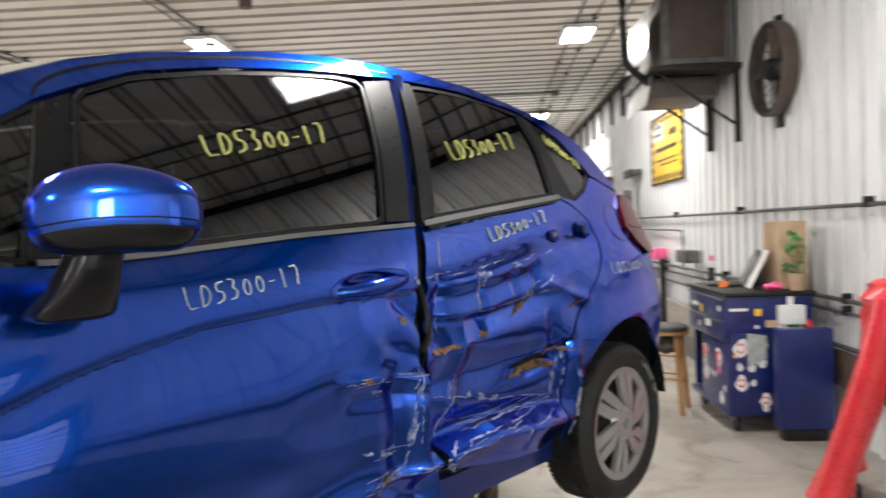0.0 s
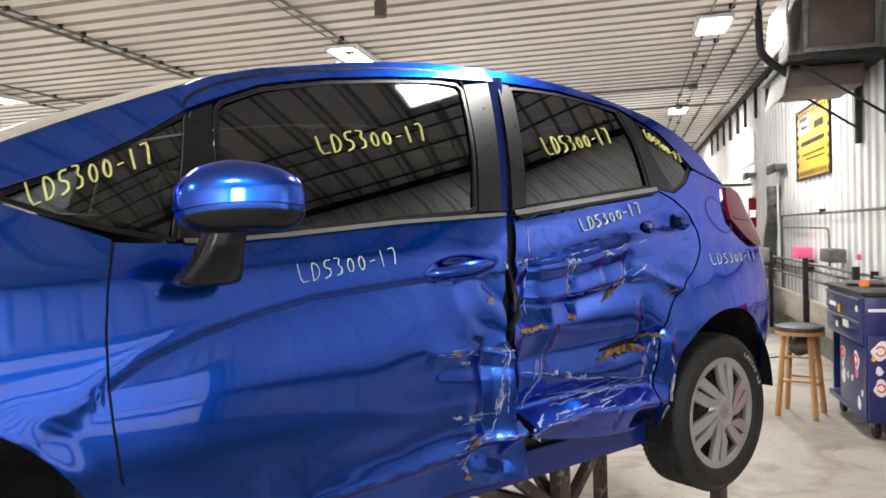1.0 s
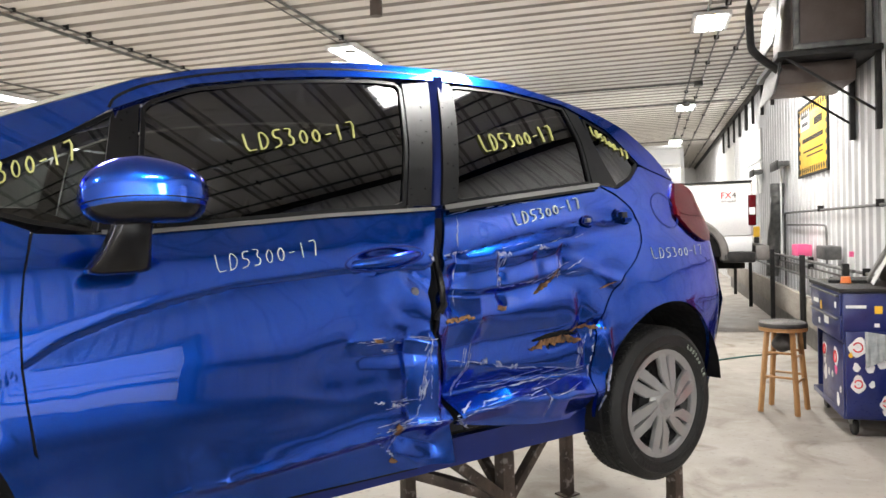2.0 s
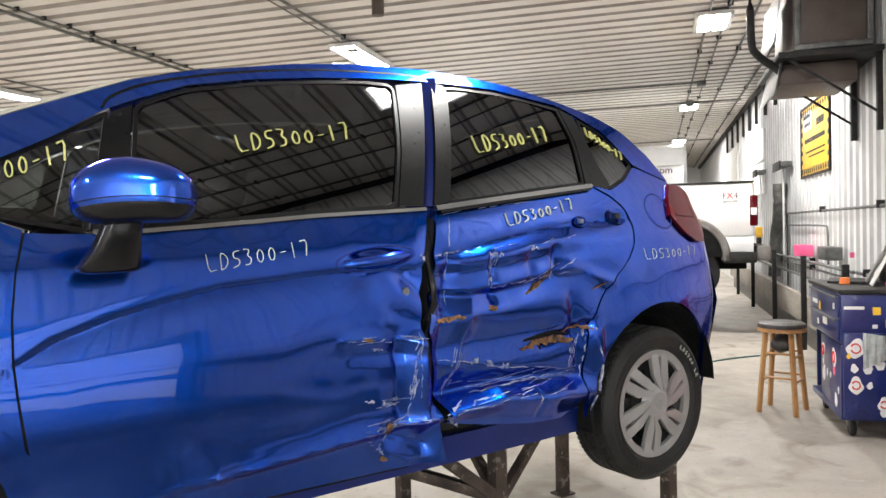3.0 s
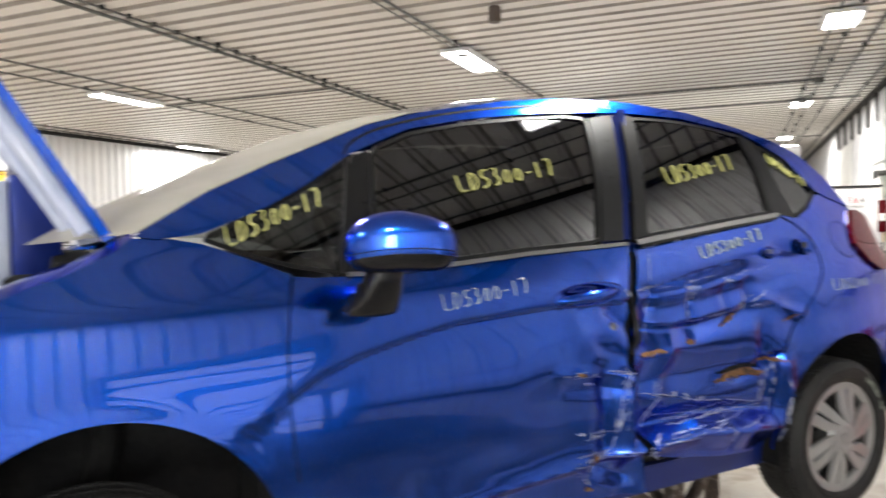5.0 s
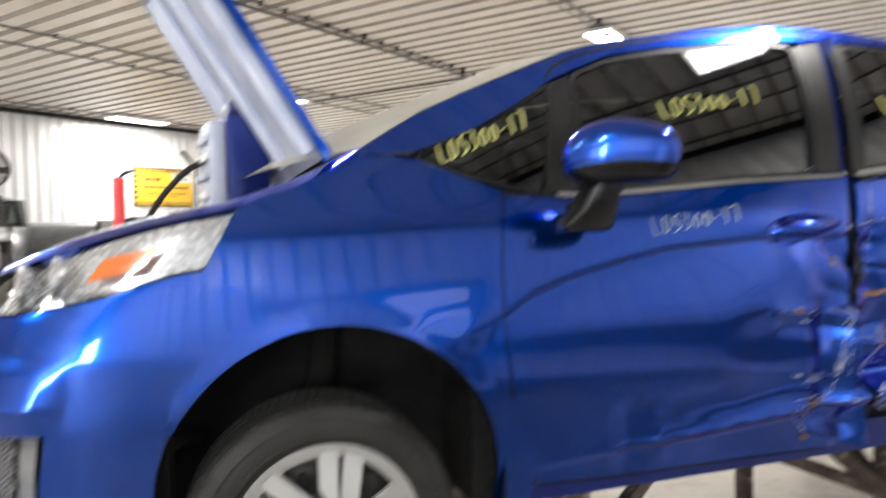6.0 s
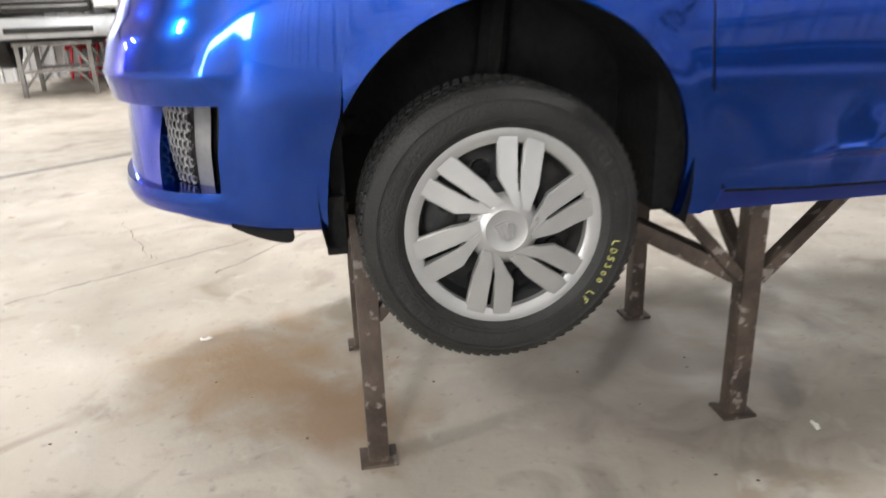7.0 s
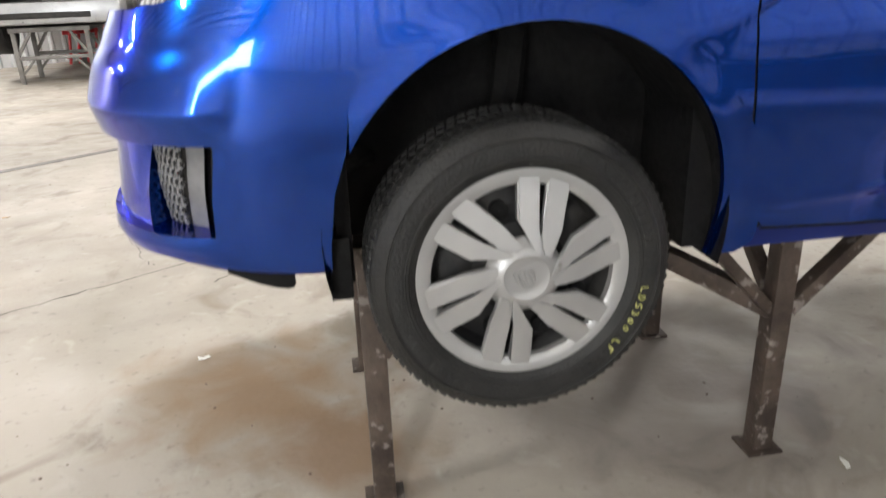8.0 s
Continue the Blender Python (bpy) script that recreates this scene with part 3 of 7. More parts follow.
RAIL_TOP = [(0.142, 1.552), (0.305, 1.65), (0.467, 1.724), (0.755, 1.845), (0.932, 1.895), (1.248, 1.955), (1.475, 1.982), (1.70, 1.99), (1.834, 1.988), (2.087, 1.968),
            (2.308, 1.922), (2.485, 1.872), (2.605, 1.815), (2.72, 1.715), (2.80, 1.612)]
RAIL = (RAIL_LOW, RAIL_TOP, [RAIL_LOW[0], RAIL_TOP[0]], [RAIL_LOW[-1], RAIL_TOP[-1]])
# window outlines: lower edge, upper edge, front edge, rear edge
G_QTR = ([(0.292, 1.542), (0.39, 1.503), (0.488, 1.474), (0.605, 1.452)], [(0.292, 1.546), (0.445, 1.612), (0.56, 1.672), (0.683, 1.746)],
         [(0.292, 1.542), (0.292, 1.546)], [(0.605, 1.452), (0.655, 1.62), (0.683, 1.746)])
G_FRONT = ([(0.70, 1.458), (0.866, 1.468), (1.18, 1.492), (1.452, 1.507)], [(0.757, 1.775), (0.889, 1.829), (1.088, 1.870), (1.292, 1.899), (1.476, 1.918), (1.578, 1.916)],
           [(0.70, 1.458), (0.73, 1.62), (0.757, 1.775)], [(1.452, 1.507), (1.518, 1.694), (1.578, 1.916)])
G_REAR = ([(1.649, 1.521), (1.85, 1.543), (2.016, 1.564), (2.280, 1.592)], [(1.795, 1.931), (1.9, 1.932), (2.023, 1.928), (2.17, 1.912), (2.302, 1.889)],
          [(1.649, 1.521), (1.725, 1.725), (1.795, 1.931)], [(2.280, 1.592), (2.312, 1.758), (2.302, 1.889)])
G_BACK = ([(2.416, 1.578), (2.509, 1.615), (2.582, 1.668)], [(2.390, 1.848), (2.486, 1.796), (2.584, 1.676)],
          [(2.416, 1.578), (2.388, 1.671), (2.378, 1.76), (2.390, 1.848)], [(2.582, 1.668), (2.584, 1.676)])


FE = (FE[0], FE[1][:-1] + [(0.480, 1.455)], FE[2], [FE[3][0]] + [(x + 0.006, z) for x, z in FE[3][1:-1]] + [(0.480, 1.455)])


def outline(e):
    b, t, l, r = (list(map(tuple, k)) for k in e)
    return b + r[1:] + t[::-1][1:] + l[::-1][1:-1]


def drape(bm, pts, w, off, far=False, dents=True, lift=0.004):
    """A flat ribbon of width w that follows the skin along (x, z) points, closed in depth."""
    pts = [np.array(p, float) for p in pts]
    rows = []
    for i, p in enumerate(pts):
        a, b = pts[max(i - 1, 0)], pts[min(i + 1, len(pts) - 1)]
        d = (b - a) / (np.linalg.norm(b - a) + 1e-9)
        nrm = np.array((-d[1], d[0]))
        ww = w[i] if isinstance(w, (list, tuple, np.ndarray)) else w
        row = []
        for s, dy in ((-0.5, 0.008), (-0.5, 0), (0.5, 0), (0.5, 0.008)):
            q = p + nrm * ww * s
            y = skin(q[0], q[1], dents) + off - lift + dy
            row.append((q[0], 2 * MID - y if far else y, q[1]))
        rows.append(row)
    return sheet(bm, rows)


def band(name, low, high, n, mat, parent, off=0.0, far=False, label="", depth=0.012):
    """A trim strip between two lines (x, z)."""
    return panel(name, (low, high, [low[0], high[0]], [low[-1], high[-1]]), n, 4, mat, parent, False, far, off, depth, label)


car = thing("hatchback_car", "crash-damaged metallic blue five-door hatchback raised on steel stands, hood open", "car")


def body_side(far):
    fe = panel("front_fender", FE, 54, 40, PAINT, car, False, far, label="smooth blue fender with a rolled wheel-arch lip")
    fd = panel("front_door", FD, 170, 120, PAINT, car, True, far, label="blue front door, dented along its rear edge")
    rd = panel("rear_door", RD, 170, 150, PAINT, car, True, far, off=0.004, label="blue rear door, crushed, creased and torn")
    qp = panel("quarter_panel", QP, 60, 48, PAINT, car, True, far, label="blue rear quarter panel")
    panel("roof_side_rail", RAIL, 150, 10, PAINT, car, False, far, off=-0.004, label="blue roof rail and pillar")
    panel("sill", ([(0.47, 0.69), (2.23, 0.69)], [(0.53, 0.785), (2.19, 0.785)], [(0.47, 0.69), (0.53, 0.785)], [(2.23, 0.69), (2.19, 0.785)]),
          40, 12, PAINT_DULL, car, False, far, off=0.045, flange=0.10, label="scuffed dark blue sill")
    # near-black sheet puts the shade of the void above the sill into colour
    panel("sill_channel", ([(0.53, 0.775), (2.20, 0.775)], [(0.53, 0.93), (2.19, 0.93)], [(0.53, 0.775), (0.53, 0.93)], [(2.20, 0.775), (2.19, 0.93)]),
          30, 8, DARK, car, False, far, off=0.075, flange=0.05, label="dark panel that paints the shade of the void behind the sill")
    # glass, each in its own opening
    for name, e, nu, nv, mat, up in (("quarter_window", G_QTR, 14, 8, TINT_LIGHT, car), ("front_window", G_FRONT, 24, 12, TINT, fd),
                                     ("rear_window", G_REAR, 20, 12, TINT, rd), ("rear_quarter_window", G_BACK, 10, 10, TINT, qp)):
        g = panel(name, e, nu * 2, nv * 2, mat, up, False, far, off=0.014, flange=0, bow=0.008, pane=True)
        g.visible_shadow = False
        o = outline(e)
        bm = bmesh.new()
        drape(bm, resample(o + o[:2], 70), 0.011, 0.008, far, False)
        part("window_seal", bm, BLACK_TRIM, g, "black rubber window seal")
    # black pillar covers and belt mouldings
    band("pillar_trim", [(0.615, 1.452), (0.69, 1.748), (0.696, 1.752)], [(0.692, 1.458), (0.748, 1.774), (0.75, 1.776)], 14, BLACK_TRIM, fd, 0.008, far, "matt black pillar cover")
    band("pillar_trim", [(1.462, 1.508), (1.528, 1.694), (1.588, 1.918)], [(1.548, 1.508), (1.645, 1.78), (1.70, 1.938)], 14, BLACK_TRIM, fd, 0.002, far, "matt black pillar cover")
    band("pillar_trim", [(1.585, 1.510), (1.68, 1.78), (1.735, 1.942)], [(1.640, 1.521), (1.715, 1.725), (1.785, 1.936)], 14, BLACK_TRIM, rd, -0.006, far, "matt black pillar cover")
    band("pillar_trim", [(2.290, 1.592), (2.321, 1.758), (2.311, 1.895)], [(2.410, 1.574), (2.381, 1.671), (2.372, 1.86)], 14, BLACK_TRIM, rd, 0.002, far, "matt black pillar cover")
    bm = bmesh.new()
    drape(bm, resample([(0.62, 1.449), (0.718, 1.448), (0.866, 1.457), (1.18, 1.481), (1.552, 1.499)], 40), 0.010, 0.0, far, False, 0.007)
    part("belt_moulding", bm, CHROME, fd, "dull bright metal belt moulding")
    bm = bmesh.new()
    drape(bm, resample([(1.588, 1.502), (1.897, 1.538), (2.31, 1.584)], 40), 0.014, 0.0, far, False, 0.011)
    part("belt_moulding", bm, CHROME, rd, "dull bright metal belt moulding")
    bm = bmesh.new()
    drape(bm, resample([(1.600, 1.490), (1.897, 1.526), (2.30, 1.572)], 40), 0.010, 0.0, far, False, 0.008)
    part("belt_seal", bm, BLACK_TRIM, rd)
    bm = bmesh.new()
    drape(bm, rounded([(0.672, 1.757), (0.69, 1.79), (0.788, 1.840), (1.010, 1.897), (1.304, 1.944), (1.598, 1.962), (1.705, 1.962)], 2), 0.007, -0.004, far, False, 0.001)
    part("roof_joint", bm, BLACK_TRIM, car, "dark joint along the roof rail")
    return fe, fd, rd, qp


fender, front_door, rear_door, quarter = body_side(False)
bm = bmesh.new()
drape(bm, resample([(x - 0.003, z) for x, z in FD_FRONT], 60), 0.0075, 0.004, False, False, 0.0)
part("door_joint", bm, DARK, front_door, "dark gap before the front door")
bm = bmesh.new()
drape(bm, resample([(0.552, 0.751), (0.75, 0.742), (1.1, 0.739), (1.45, 0.734)], 40), 0.009, 0.006, False, False, 0.0)
part("door_joint", bm, DARK, front_door, "dark gap under the front door")
body_side(True)


def across(curve, n=18, crown=0.07, bow=0.0):
    """Rows from the near roof rail to the far one."""
    rows = []
    for x, z in curve:
        y0 = skin(x, z, False) - 0.004
        row = []
        for k in range(n + 1):
            w = 2 * k / n - 1
            f = 1 - w * w
            row.append((x - bow * f, MID + w * (MID - y0), z + crown * (1 - abs(w) ** 2.4)))
        rows.append(row)
    return rows


def body_top():
    top = resample(RAIL_TOP, 90)
    roof_pts = [p for p in top if 0.93 < p[0] < 2.52]
    rows = []
    for x, z in roof_pts:
        t = (x - 0.93) / 1.6
        y0 = skin(x, z, False) - 0.004
        row = []
        for k in range(25):
            w = 2 * k / 24 - 1
            f = 1 - abs(w) ** 2.6
            row.append((x - 0.10 * f * (1 - t) + 0.03 * f * t, MID + w * (MID - y0), z + (0.02 + 0.045 * math.sin(math.pi * min(1, 0.2 + 0.8 * t) * 0.5)) * f - 0.014 * f * (1 - t) ** 3))
        rows.append(row)
    bm = sheet(bmesh.new(), rows)
    part("roof", bm, PAINT, car, "glossy blue roof")
    # windscreen
    rows = []
    for i in range(15):
        t = i / 14
        x, z = np.interp(t, (0, 1), (0.15, 0.93)), float(np.interp(np.interp(t, (0, 1), (0.15, 0.93)), [p[0] for p in RAIL_TOP], [p[1] for p in RAIL_TOP]))
        y0 = skin(x, z, False)
        row = []
        for k in range(21):
            w = 2 * k / 20 - 1
            f = 1 - abs(w) ** 2.2
            row.append((x - (0.24 - 0.14 * t) * f, MID + w * (MID - y0), z + (-0.03 + 0.050 * t) * f + 0.003))
        rows.append(row)
    ws = part("windscreen", sheet(bmesh.new(), rows), SCREEN, car, "sloping windscreen with the ceiling's reflection painted in as a cream film")
    ws.visible_shadow = False
    # tailgate and rear window
    rows = []
    for x, z, inset in ((2.50, 1.866, 0.0), (2.605, 1.813, 0.0), (2.72, 1.713, 0.0), (2.80, 1.610, 0.0), (2.93, 1.50, 0.02)):
        y0 = skin(min(x, 2.8), z, False) + inset
        rows.append([(x + 0.06 * (1 - abs(w) ** 4), MID + w * (MID - y0), z + 0.055 * (1 - abs(w) ** 2.6) * (1 if x < 2.7 else 0.3)) for w in np.linspace(-1, 1, 17)])
    part("tailgate", sheet(bmesh.new(), rows), PAINT, car, "blue tailgate")
    rows = []
    for x, z in ((2.95, 1.50), (3.06, 1.30), (3.10, 1.1), (3.08, 0.9), (3.02, 0.72)):
        y0 = skin(min(x - 0.02, 3.05), z, False)
        rows.append([(x + 0.12 * (1 - abs(w) ** 3), MID + w * (MID - y0), z) for w in np.linspace(-1, 1, 17)])
    part("rear_bumper", sheet(bmesh.new(), rows), PAINT, car, "blue rear bumper")
    bm = bmesh.new()
    box(bm, 2.50, 2.64, 0.42, 1.26, 1.862, 1.892, 0.012)
    part("roof_spoiler", bm, PAINT, car)
    # dark core that closes the body: floor, bay and wheel wells
    for name, dims in (("floor_pan", (0.50, 2.15, 0.13, 2 * MID - 0.13, 0.70, 0.80)), ("engine_block", (-0.62, 0.40, 0.32, 2 * MID - 0.32, 0.72, 1.30)),
                       ("bulkhead", (0.40, 0.50, 0.10, 2 * MID - 0.10, 0.71, 1.38)), ("boot_floor", (2.18, 2.95, 0.30, 2 * MID - 0.30, 0.74, 1.30)),
                       ("rear_bulkhead", (2.12, 2.18, 0.12, 2 * MID - 0.12, 0.74, 1.20))):
        part(name, box(bmesh.new(), *dims), DARK, car, "dark dirty underbody", smooth=False)
    # inner door cores hide daylight through the lower doors
    for y in (0.115, 2 * MID - 0.145):
        for x0, x1, z1 in ((0.52, 1.497, 1.43), (1.50, 2.28, 1.47)):
            part("door_lining", box(bmesh.new(), x0, x1, y, y + 0.03, 0.80, z1), CABIN, car, "dark inner door lining", smooth=False)
    bm = bmesh.new()
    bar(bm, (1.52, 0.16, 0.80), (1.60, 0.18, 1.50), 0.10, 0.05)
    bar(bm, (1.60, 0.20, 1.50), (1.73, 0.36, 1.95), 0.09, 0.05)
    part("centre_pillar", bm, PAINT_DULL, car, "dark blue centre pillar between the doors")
    # wheel wells
    for cx, r in ((0.066, 0.393), (2.545, 0.36)):
        for far in (False, True):
            prof = []
            for dy in (0.035, 0.30):
                prof.append([(cx + r * math.cos(a), (2 * MID - dy) if far else dy, 0.79 + r * math.sin(a)) for a in np.linspace(-0.25 if cx < 1 else 0.02, math.pi + 0.25, 28)])
            part("wheel_liner", sheet(bmesh.new(), prof), DARK, car, "black wheel-arch liner")
    # cabin
    for y0 in (0.28, 0.94):
        bm = bmesh.new()
        box(bm, 0.98, 1.50, y0, y0 + 0.48, 1.02, 1.20, 0.04)
        box(bm, 1.44, 1.60, y0 + 0.01, y0 + 0.47, 1.15, 1.72, 0.05, None)
        box(bm, 1.50, 1.60, y0 + 0.11, y0 + 0.37, 1.70, 1.88, 0.03)
        part("front_seat", bm, CABIN, car, "dark cloth front seat")
    bm = bmesh.new()
    box(bm, 1.92, 2.2, 0.25, 1.43, 1.05, 1.20, 0.04)
    box(bm, 2.2, 2.34, 0.25, 1.43, 1.12, 1.66, 0.05)
    part("rear_seat", bm, CABIN, car, "dark cloth rear bench")
    rows = []
    for x, z in ((0.16, 1.50), (0.30, 1.52), (0.50, 1.515), (0.62, 1.47), (0.66, 1.38), (0.62, 1.20)):
        rows.append([(x, y, z + 0.02 * math.cos((y - MID) * 3)) for y in np.linspace(0.22, 2 * MID - 0.22, 12)])
    part("dashboard", sheet(bmesh.new(), rows), DASH, car, "grey dashboard top")
    bm = bmesh.new()
    m = Matrix.Translation((0.80, 0.50, 1.46)) @ Matrix.Rotation(radians(62), 4, "Y")
    tube(bm, [m @ Vector((0.185 * math.cos(a), 0.185 * math.sin(a), 0)) for a in np.linspace(0, 2 * math.pi, 28)], 0.015, 8)
    tube(bm, [m @ Vector((-0.18, 0, 0)), m @ Vector((0, 0, 0)), m @ Vector((0.18, 0, 0))], 0.022, 8)
    part("steering_wheel", bm, BLACK_TRIM, car)


body_top()


# ---- front end ----
EDGE_Z = (0.70, 0.79, 0.90, 0.98, 1.05, 1.15, 1.26, 1.35, 1.45)
EDGE_X = (-0.313, -0.310, -0.296, -0.270, -0.262, -0.24, -0.215, -0.165, -0.10)
NOSE_Z = (0.70, 0.78, 0.90, 1.0, 1.12, 1.22, 1.32, 1.42)
NOSE_X = (-0.725, -0.778, -0.778, -0.778, -0.762, -0.715, -0.63, -0.50)
PW = 0.63


def nose(phi, z, inset=0.0):
    """A point of the rounded front end: phi 0 at the fender, 90 degrees at the car's middle."""
    x0, xf = float(np.interp(z, EDGE_Z, EDGE_X)), float(np.interp(z, NOSE_Z, NOSE_X))
    y0 = side(-0.24, z)
    s, c = max(0.0, math.sin(phi)), max(0.0, math.cos(phi))
    x = x0 + (xf - x0) * s ** PW
    y = y0 + (MID - y0) * (1 - c ** PW)
    return Vector((x + inset * 0.55 * min(1, s * 1.5), y + inset * 0.83, z))


def far_side(v):
    return Vector((v[0], 2 * MID - v[1], v[2]))


def front_end():
    lowest = lambda p: float(np.interp(p, (0, 0.12, 0.3, 0.5, 1.57), (0.728, 0.736, 0.752, 0.770, 0.785)))
    highest = lambda p: float(np.interp(p, (0, 0.10, 0.2, 0.40, 0.7, 1.57), (1.30, 1.272, 1.252, 1.232, 1.215, 1.20)))
    pa, pm, pb = 0.265, 0.74, 1.45
    za, zb = 0.830, 1.0
    phis = list(np.linspace(0, pa, 13)) + list(np.linspace(pa, pb, 45))[1:] + list(np.linspace(pb, math.pi / 2, 10))[1:]
    levels = [(0, v) for v in np.linspace(0, 1, 10)] + [(1, v) for v in np.linspace(0, 1, 15)[1:]] + [(2, v) for v in np.linspace(0, 1, 25)[1:]]

    def level(p, band_at, v):
        a, b = ((lowest(p), za), (za, zb), (zb, highest(p)))[band_at]
        return a + (b - a) * v

    def lip(p, z):
        """The overhanging brow above the pocket and the lip below it."""
        on = min(1.0, max(0.0, (p - 0.20) / 0.12))
        brow = max(0.0, 1 - abs(z - 1.052) / (0.055 if z < 1.052 else 0.10)) * 0.026
        foot = max(0.0, 1 - abs(z - 0.808) / 0.035) * 0.012
        return on * (brow + foot)

    deep = lambda p: float(np.interp(p, (pa, pm, pb), (0.055, 0.088, 0.004)))
    for far in (False, True):
        fl = far_side if far else (lambda v: v)
        bm = bmesh.new()
        grid = []
        for j, (band_at, v) in enumerate(levels):
            row = []
            for p in phis:
                z = level(p, band_at, v)
                row.append(bm.verts.new(fl(nose(p, z, 0.035 if j == 0 else 0.006 if j == 1 else -lip(p, z)))))
            grid.append(row)
        for j in range(len(levels) - 1):
            for i in range(len(phis) - 1):
                if levels[j + 1][0] == 1 and pa - 1e-6 < phis[i] and phis[i + 1] < pb + 1e-6:
                    continue
                bm.faces.new((grid[j][i], grid[j][i + 1], grid[j + 1][i + 1], grid[j + 1][i]))
        bumper = part("front_bumper", bm, PAINT, car, "glossy blue front bumper corner")
        # recessed lamp pocket: curved panel, meshed insert and dark end
        zz = np.linspace(za, zb, 12)
        edge = lambda z: pm - 0.10 * (1 - (z - za) / (zb - za)) ** 2
        rows = [[fl(nose(p, z, deep(p) * (0.25 + 0.75 * (z - za) / (zb - za)))) for p in np.linspace(edge(z), pb, 18)] for z in zz]
        part("pocket_panel", sheet(bmesh.new(), rows), PAINT, bumper, "curved blue air-duct panel")
        rows = [[fl(nose(edge(z), z, deep(edge(z)) * q)) for q in (0.25 + 0.75 * (z - za) / (zb - za), 1.12)] for z in zz]
        part("pocket_step", sheet(bmesh.new(), rows), PAINT, bumper, "blue step beside the mesh")
        frame_at = pa + 0.085
        rows = [[fl(nose(p, z, deep(p))) for p in np.linspace(frame_at, frame_at + 0.10, 5)] for z in zz]
        part("insert_frame", sheet(bmesh.new(), rows), MESH_GREY, bumper, "plain grey strip beside the mesh")
        rows = [[fl(nose(p, z, deep(p))) for p in np.linspace(frame_at + 0.10, edge(z), 8)] for z in zz]
        part("mesh_insert", sheet(bmesh.new(), rows), STEEL_BLACK, bumper, "dark backing of the honeycomb mesh")
        bm = bmesh.new()
        for r in range(9):
            for c in range(7):
                p0 = frame_at + 0.125 + (c + 0.5 * (r % 2)) * 0.045
                z0 = za + 0.012 + r * 0.0183
                if p0 > edge(z0) - 0.012:
                    continue
                six = [(p0 + 0.024 * math.cos(a), z0 + 0.0112 * math.sin(a)) for a in np.linspace(0, 2 * math.pi, 7)[:-1]]
                ins = [(p0 + 0.015 * math.cos(a) - 0.004, z0 + 0.0066 * math.sin(a) - 0.001) for a in np.linspace(0, 2 * math.pi, 7)[:-1]]
                a = [bm.verts.new(fl(nose(p, z, deep(p) - 0.010))) for p, z in six]
                b = [bm.verts.new(fl(nose(p, z, deep(p) - 0.008))) for p, z in ins]
                d = [bm.verts.new(fl(nose(p, z, deep(p) - 0.001))) for p, z in ins]
                for i in range(6):
                    i2 = (i + 1) % 6
                    bm.faces.new((a[i], a[i2], b[i2], b[i]))
                    bm.faces.new((b[i], b[i2], d[i2], d[i]))
        tagged(part("honeycomb", bm, MESH_GREY, bumper, "grey cells of the honeycomb mesh"), kind="stuff")
        bm = bmesh.new()
        sheet(bm, [[fl(nose(pa, z, d)) for d in (-lip(pa, z), 0.03, 0.075)] for z in zz])
        sheet(bm, [[fl(nose(p, z, 0.075)) for p in np.linspace(pa, frame_at + 0.01, 4)] for z in zz])
        part("pocket_wall", bm, GLOSS_BLACK, bumper, "black pocket wall")
        bm = bmesh.new()
        for z in (za, zb):
            sheet(bm, [[fl(nose(p, z, d)) for d in (-lip(p, z), max(0.004, deep(p) + 0.01))] for p in np.linspace(pa, pb, 22)])
        part("pocket_ledge", bm, PAINT, bumper, "blue ledge of the pocket")
        # headlamp
        low = lambda p: highest(p) + 0.006
        top = lambda p: float(np.interp(p, (0, 0.05, 0.2, 0.4, 0.9), (1.415, 1.405, 1.385, 1.36, 1.275)))
        ph = np.linspace(0.0, 0.85, 30)
        patch = lambda inset, m0=0.0, m1=1.0: [[fl(nose(p, low(p) + (top(p) - low(p)) * v, inset)) for p in ph] for v in np.linspace(m0, m1, 10)]
        lamp = part("headlamp", sheet(bmesh.new(), patch(0.05)), REFLECTOR, car, "clear headlamp with a bright reflector and amber marker")
        lens = part("lens", sheet(bmesh.new(), patch(0.0)), CLEAR, lamp, "clear plastic lens")
        lens.visible_shadow = False
        bm = bmesh.new()
        sheet(bm, [[fl(nose(p, low(p) + (top(p) - low(p)) * v + 0.0, 0.018)) for p in np.linspace(0.12, 0.30, 12)]
                   for v in (0.30, 0.42, 0.55, 0.66)])
        part("marker_lamp", bm, LENS_AMBER, lamp, "amber side marker")
        bm = bmesh.new()
        sheet(bm, [[fl(nose(p, z0, d)) for p in ph] for z0, d in ((1.26, 0.03), (1.27, 0.045))])
        for c, r in ((0.42, 0.045), (0.60, 0.05)):
            m = Matrix.Translation(fl(nose(c, (low(c) + top(c)) / 2 - 0.005, 0.045))) @ Matrix.Rotation(radians(-90), 4, "Y")
            lathe(bm, [(0.004, -0.01), (r * 0.6, 0.0), (r * 0.95, 0.02), (r, 0.03)], 24, m)
        part("projector", bm, REFLECTOR, lamp, "bright lamp bowl")
        # fender top that turns in to the open bay
        tp = resample([(-0.60, 1.30), (-0.45, 1.355), (-0.30, 1.395), (-0.125, 1.430), (-0.06, 1.455), (0.0, 1.473), (0.084, 1.510), (0.142, 1.550)], 26)
        rows = []
        for d, h in ((0.0, -0.004), (0.03, 0.012), (0.08, 0.018), (0.14, 0.006), (0.15, -0.03)):
            row = []
            for x, z in tp:
                if x < -0.125:
                    y = side(-0.24, z) + max(0, (-0.125 - x)) ** 2 * 0.9 + 0.02
                else:
                    y = side(x, z)
                row.append(fl(Vector((x, y + d, z + h))))
            rows.append(row)
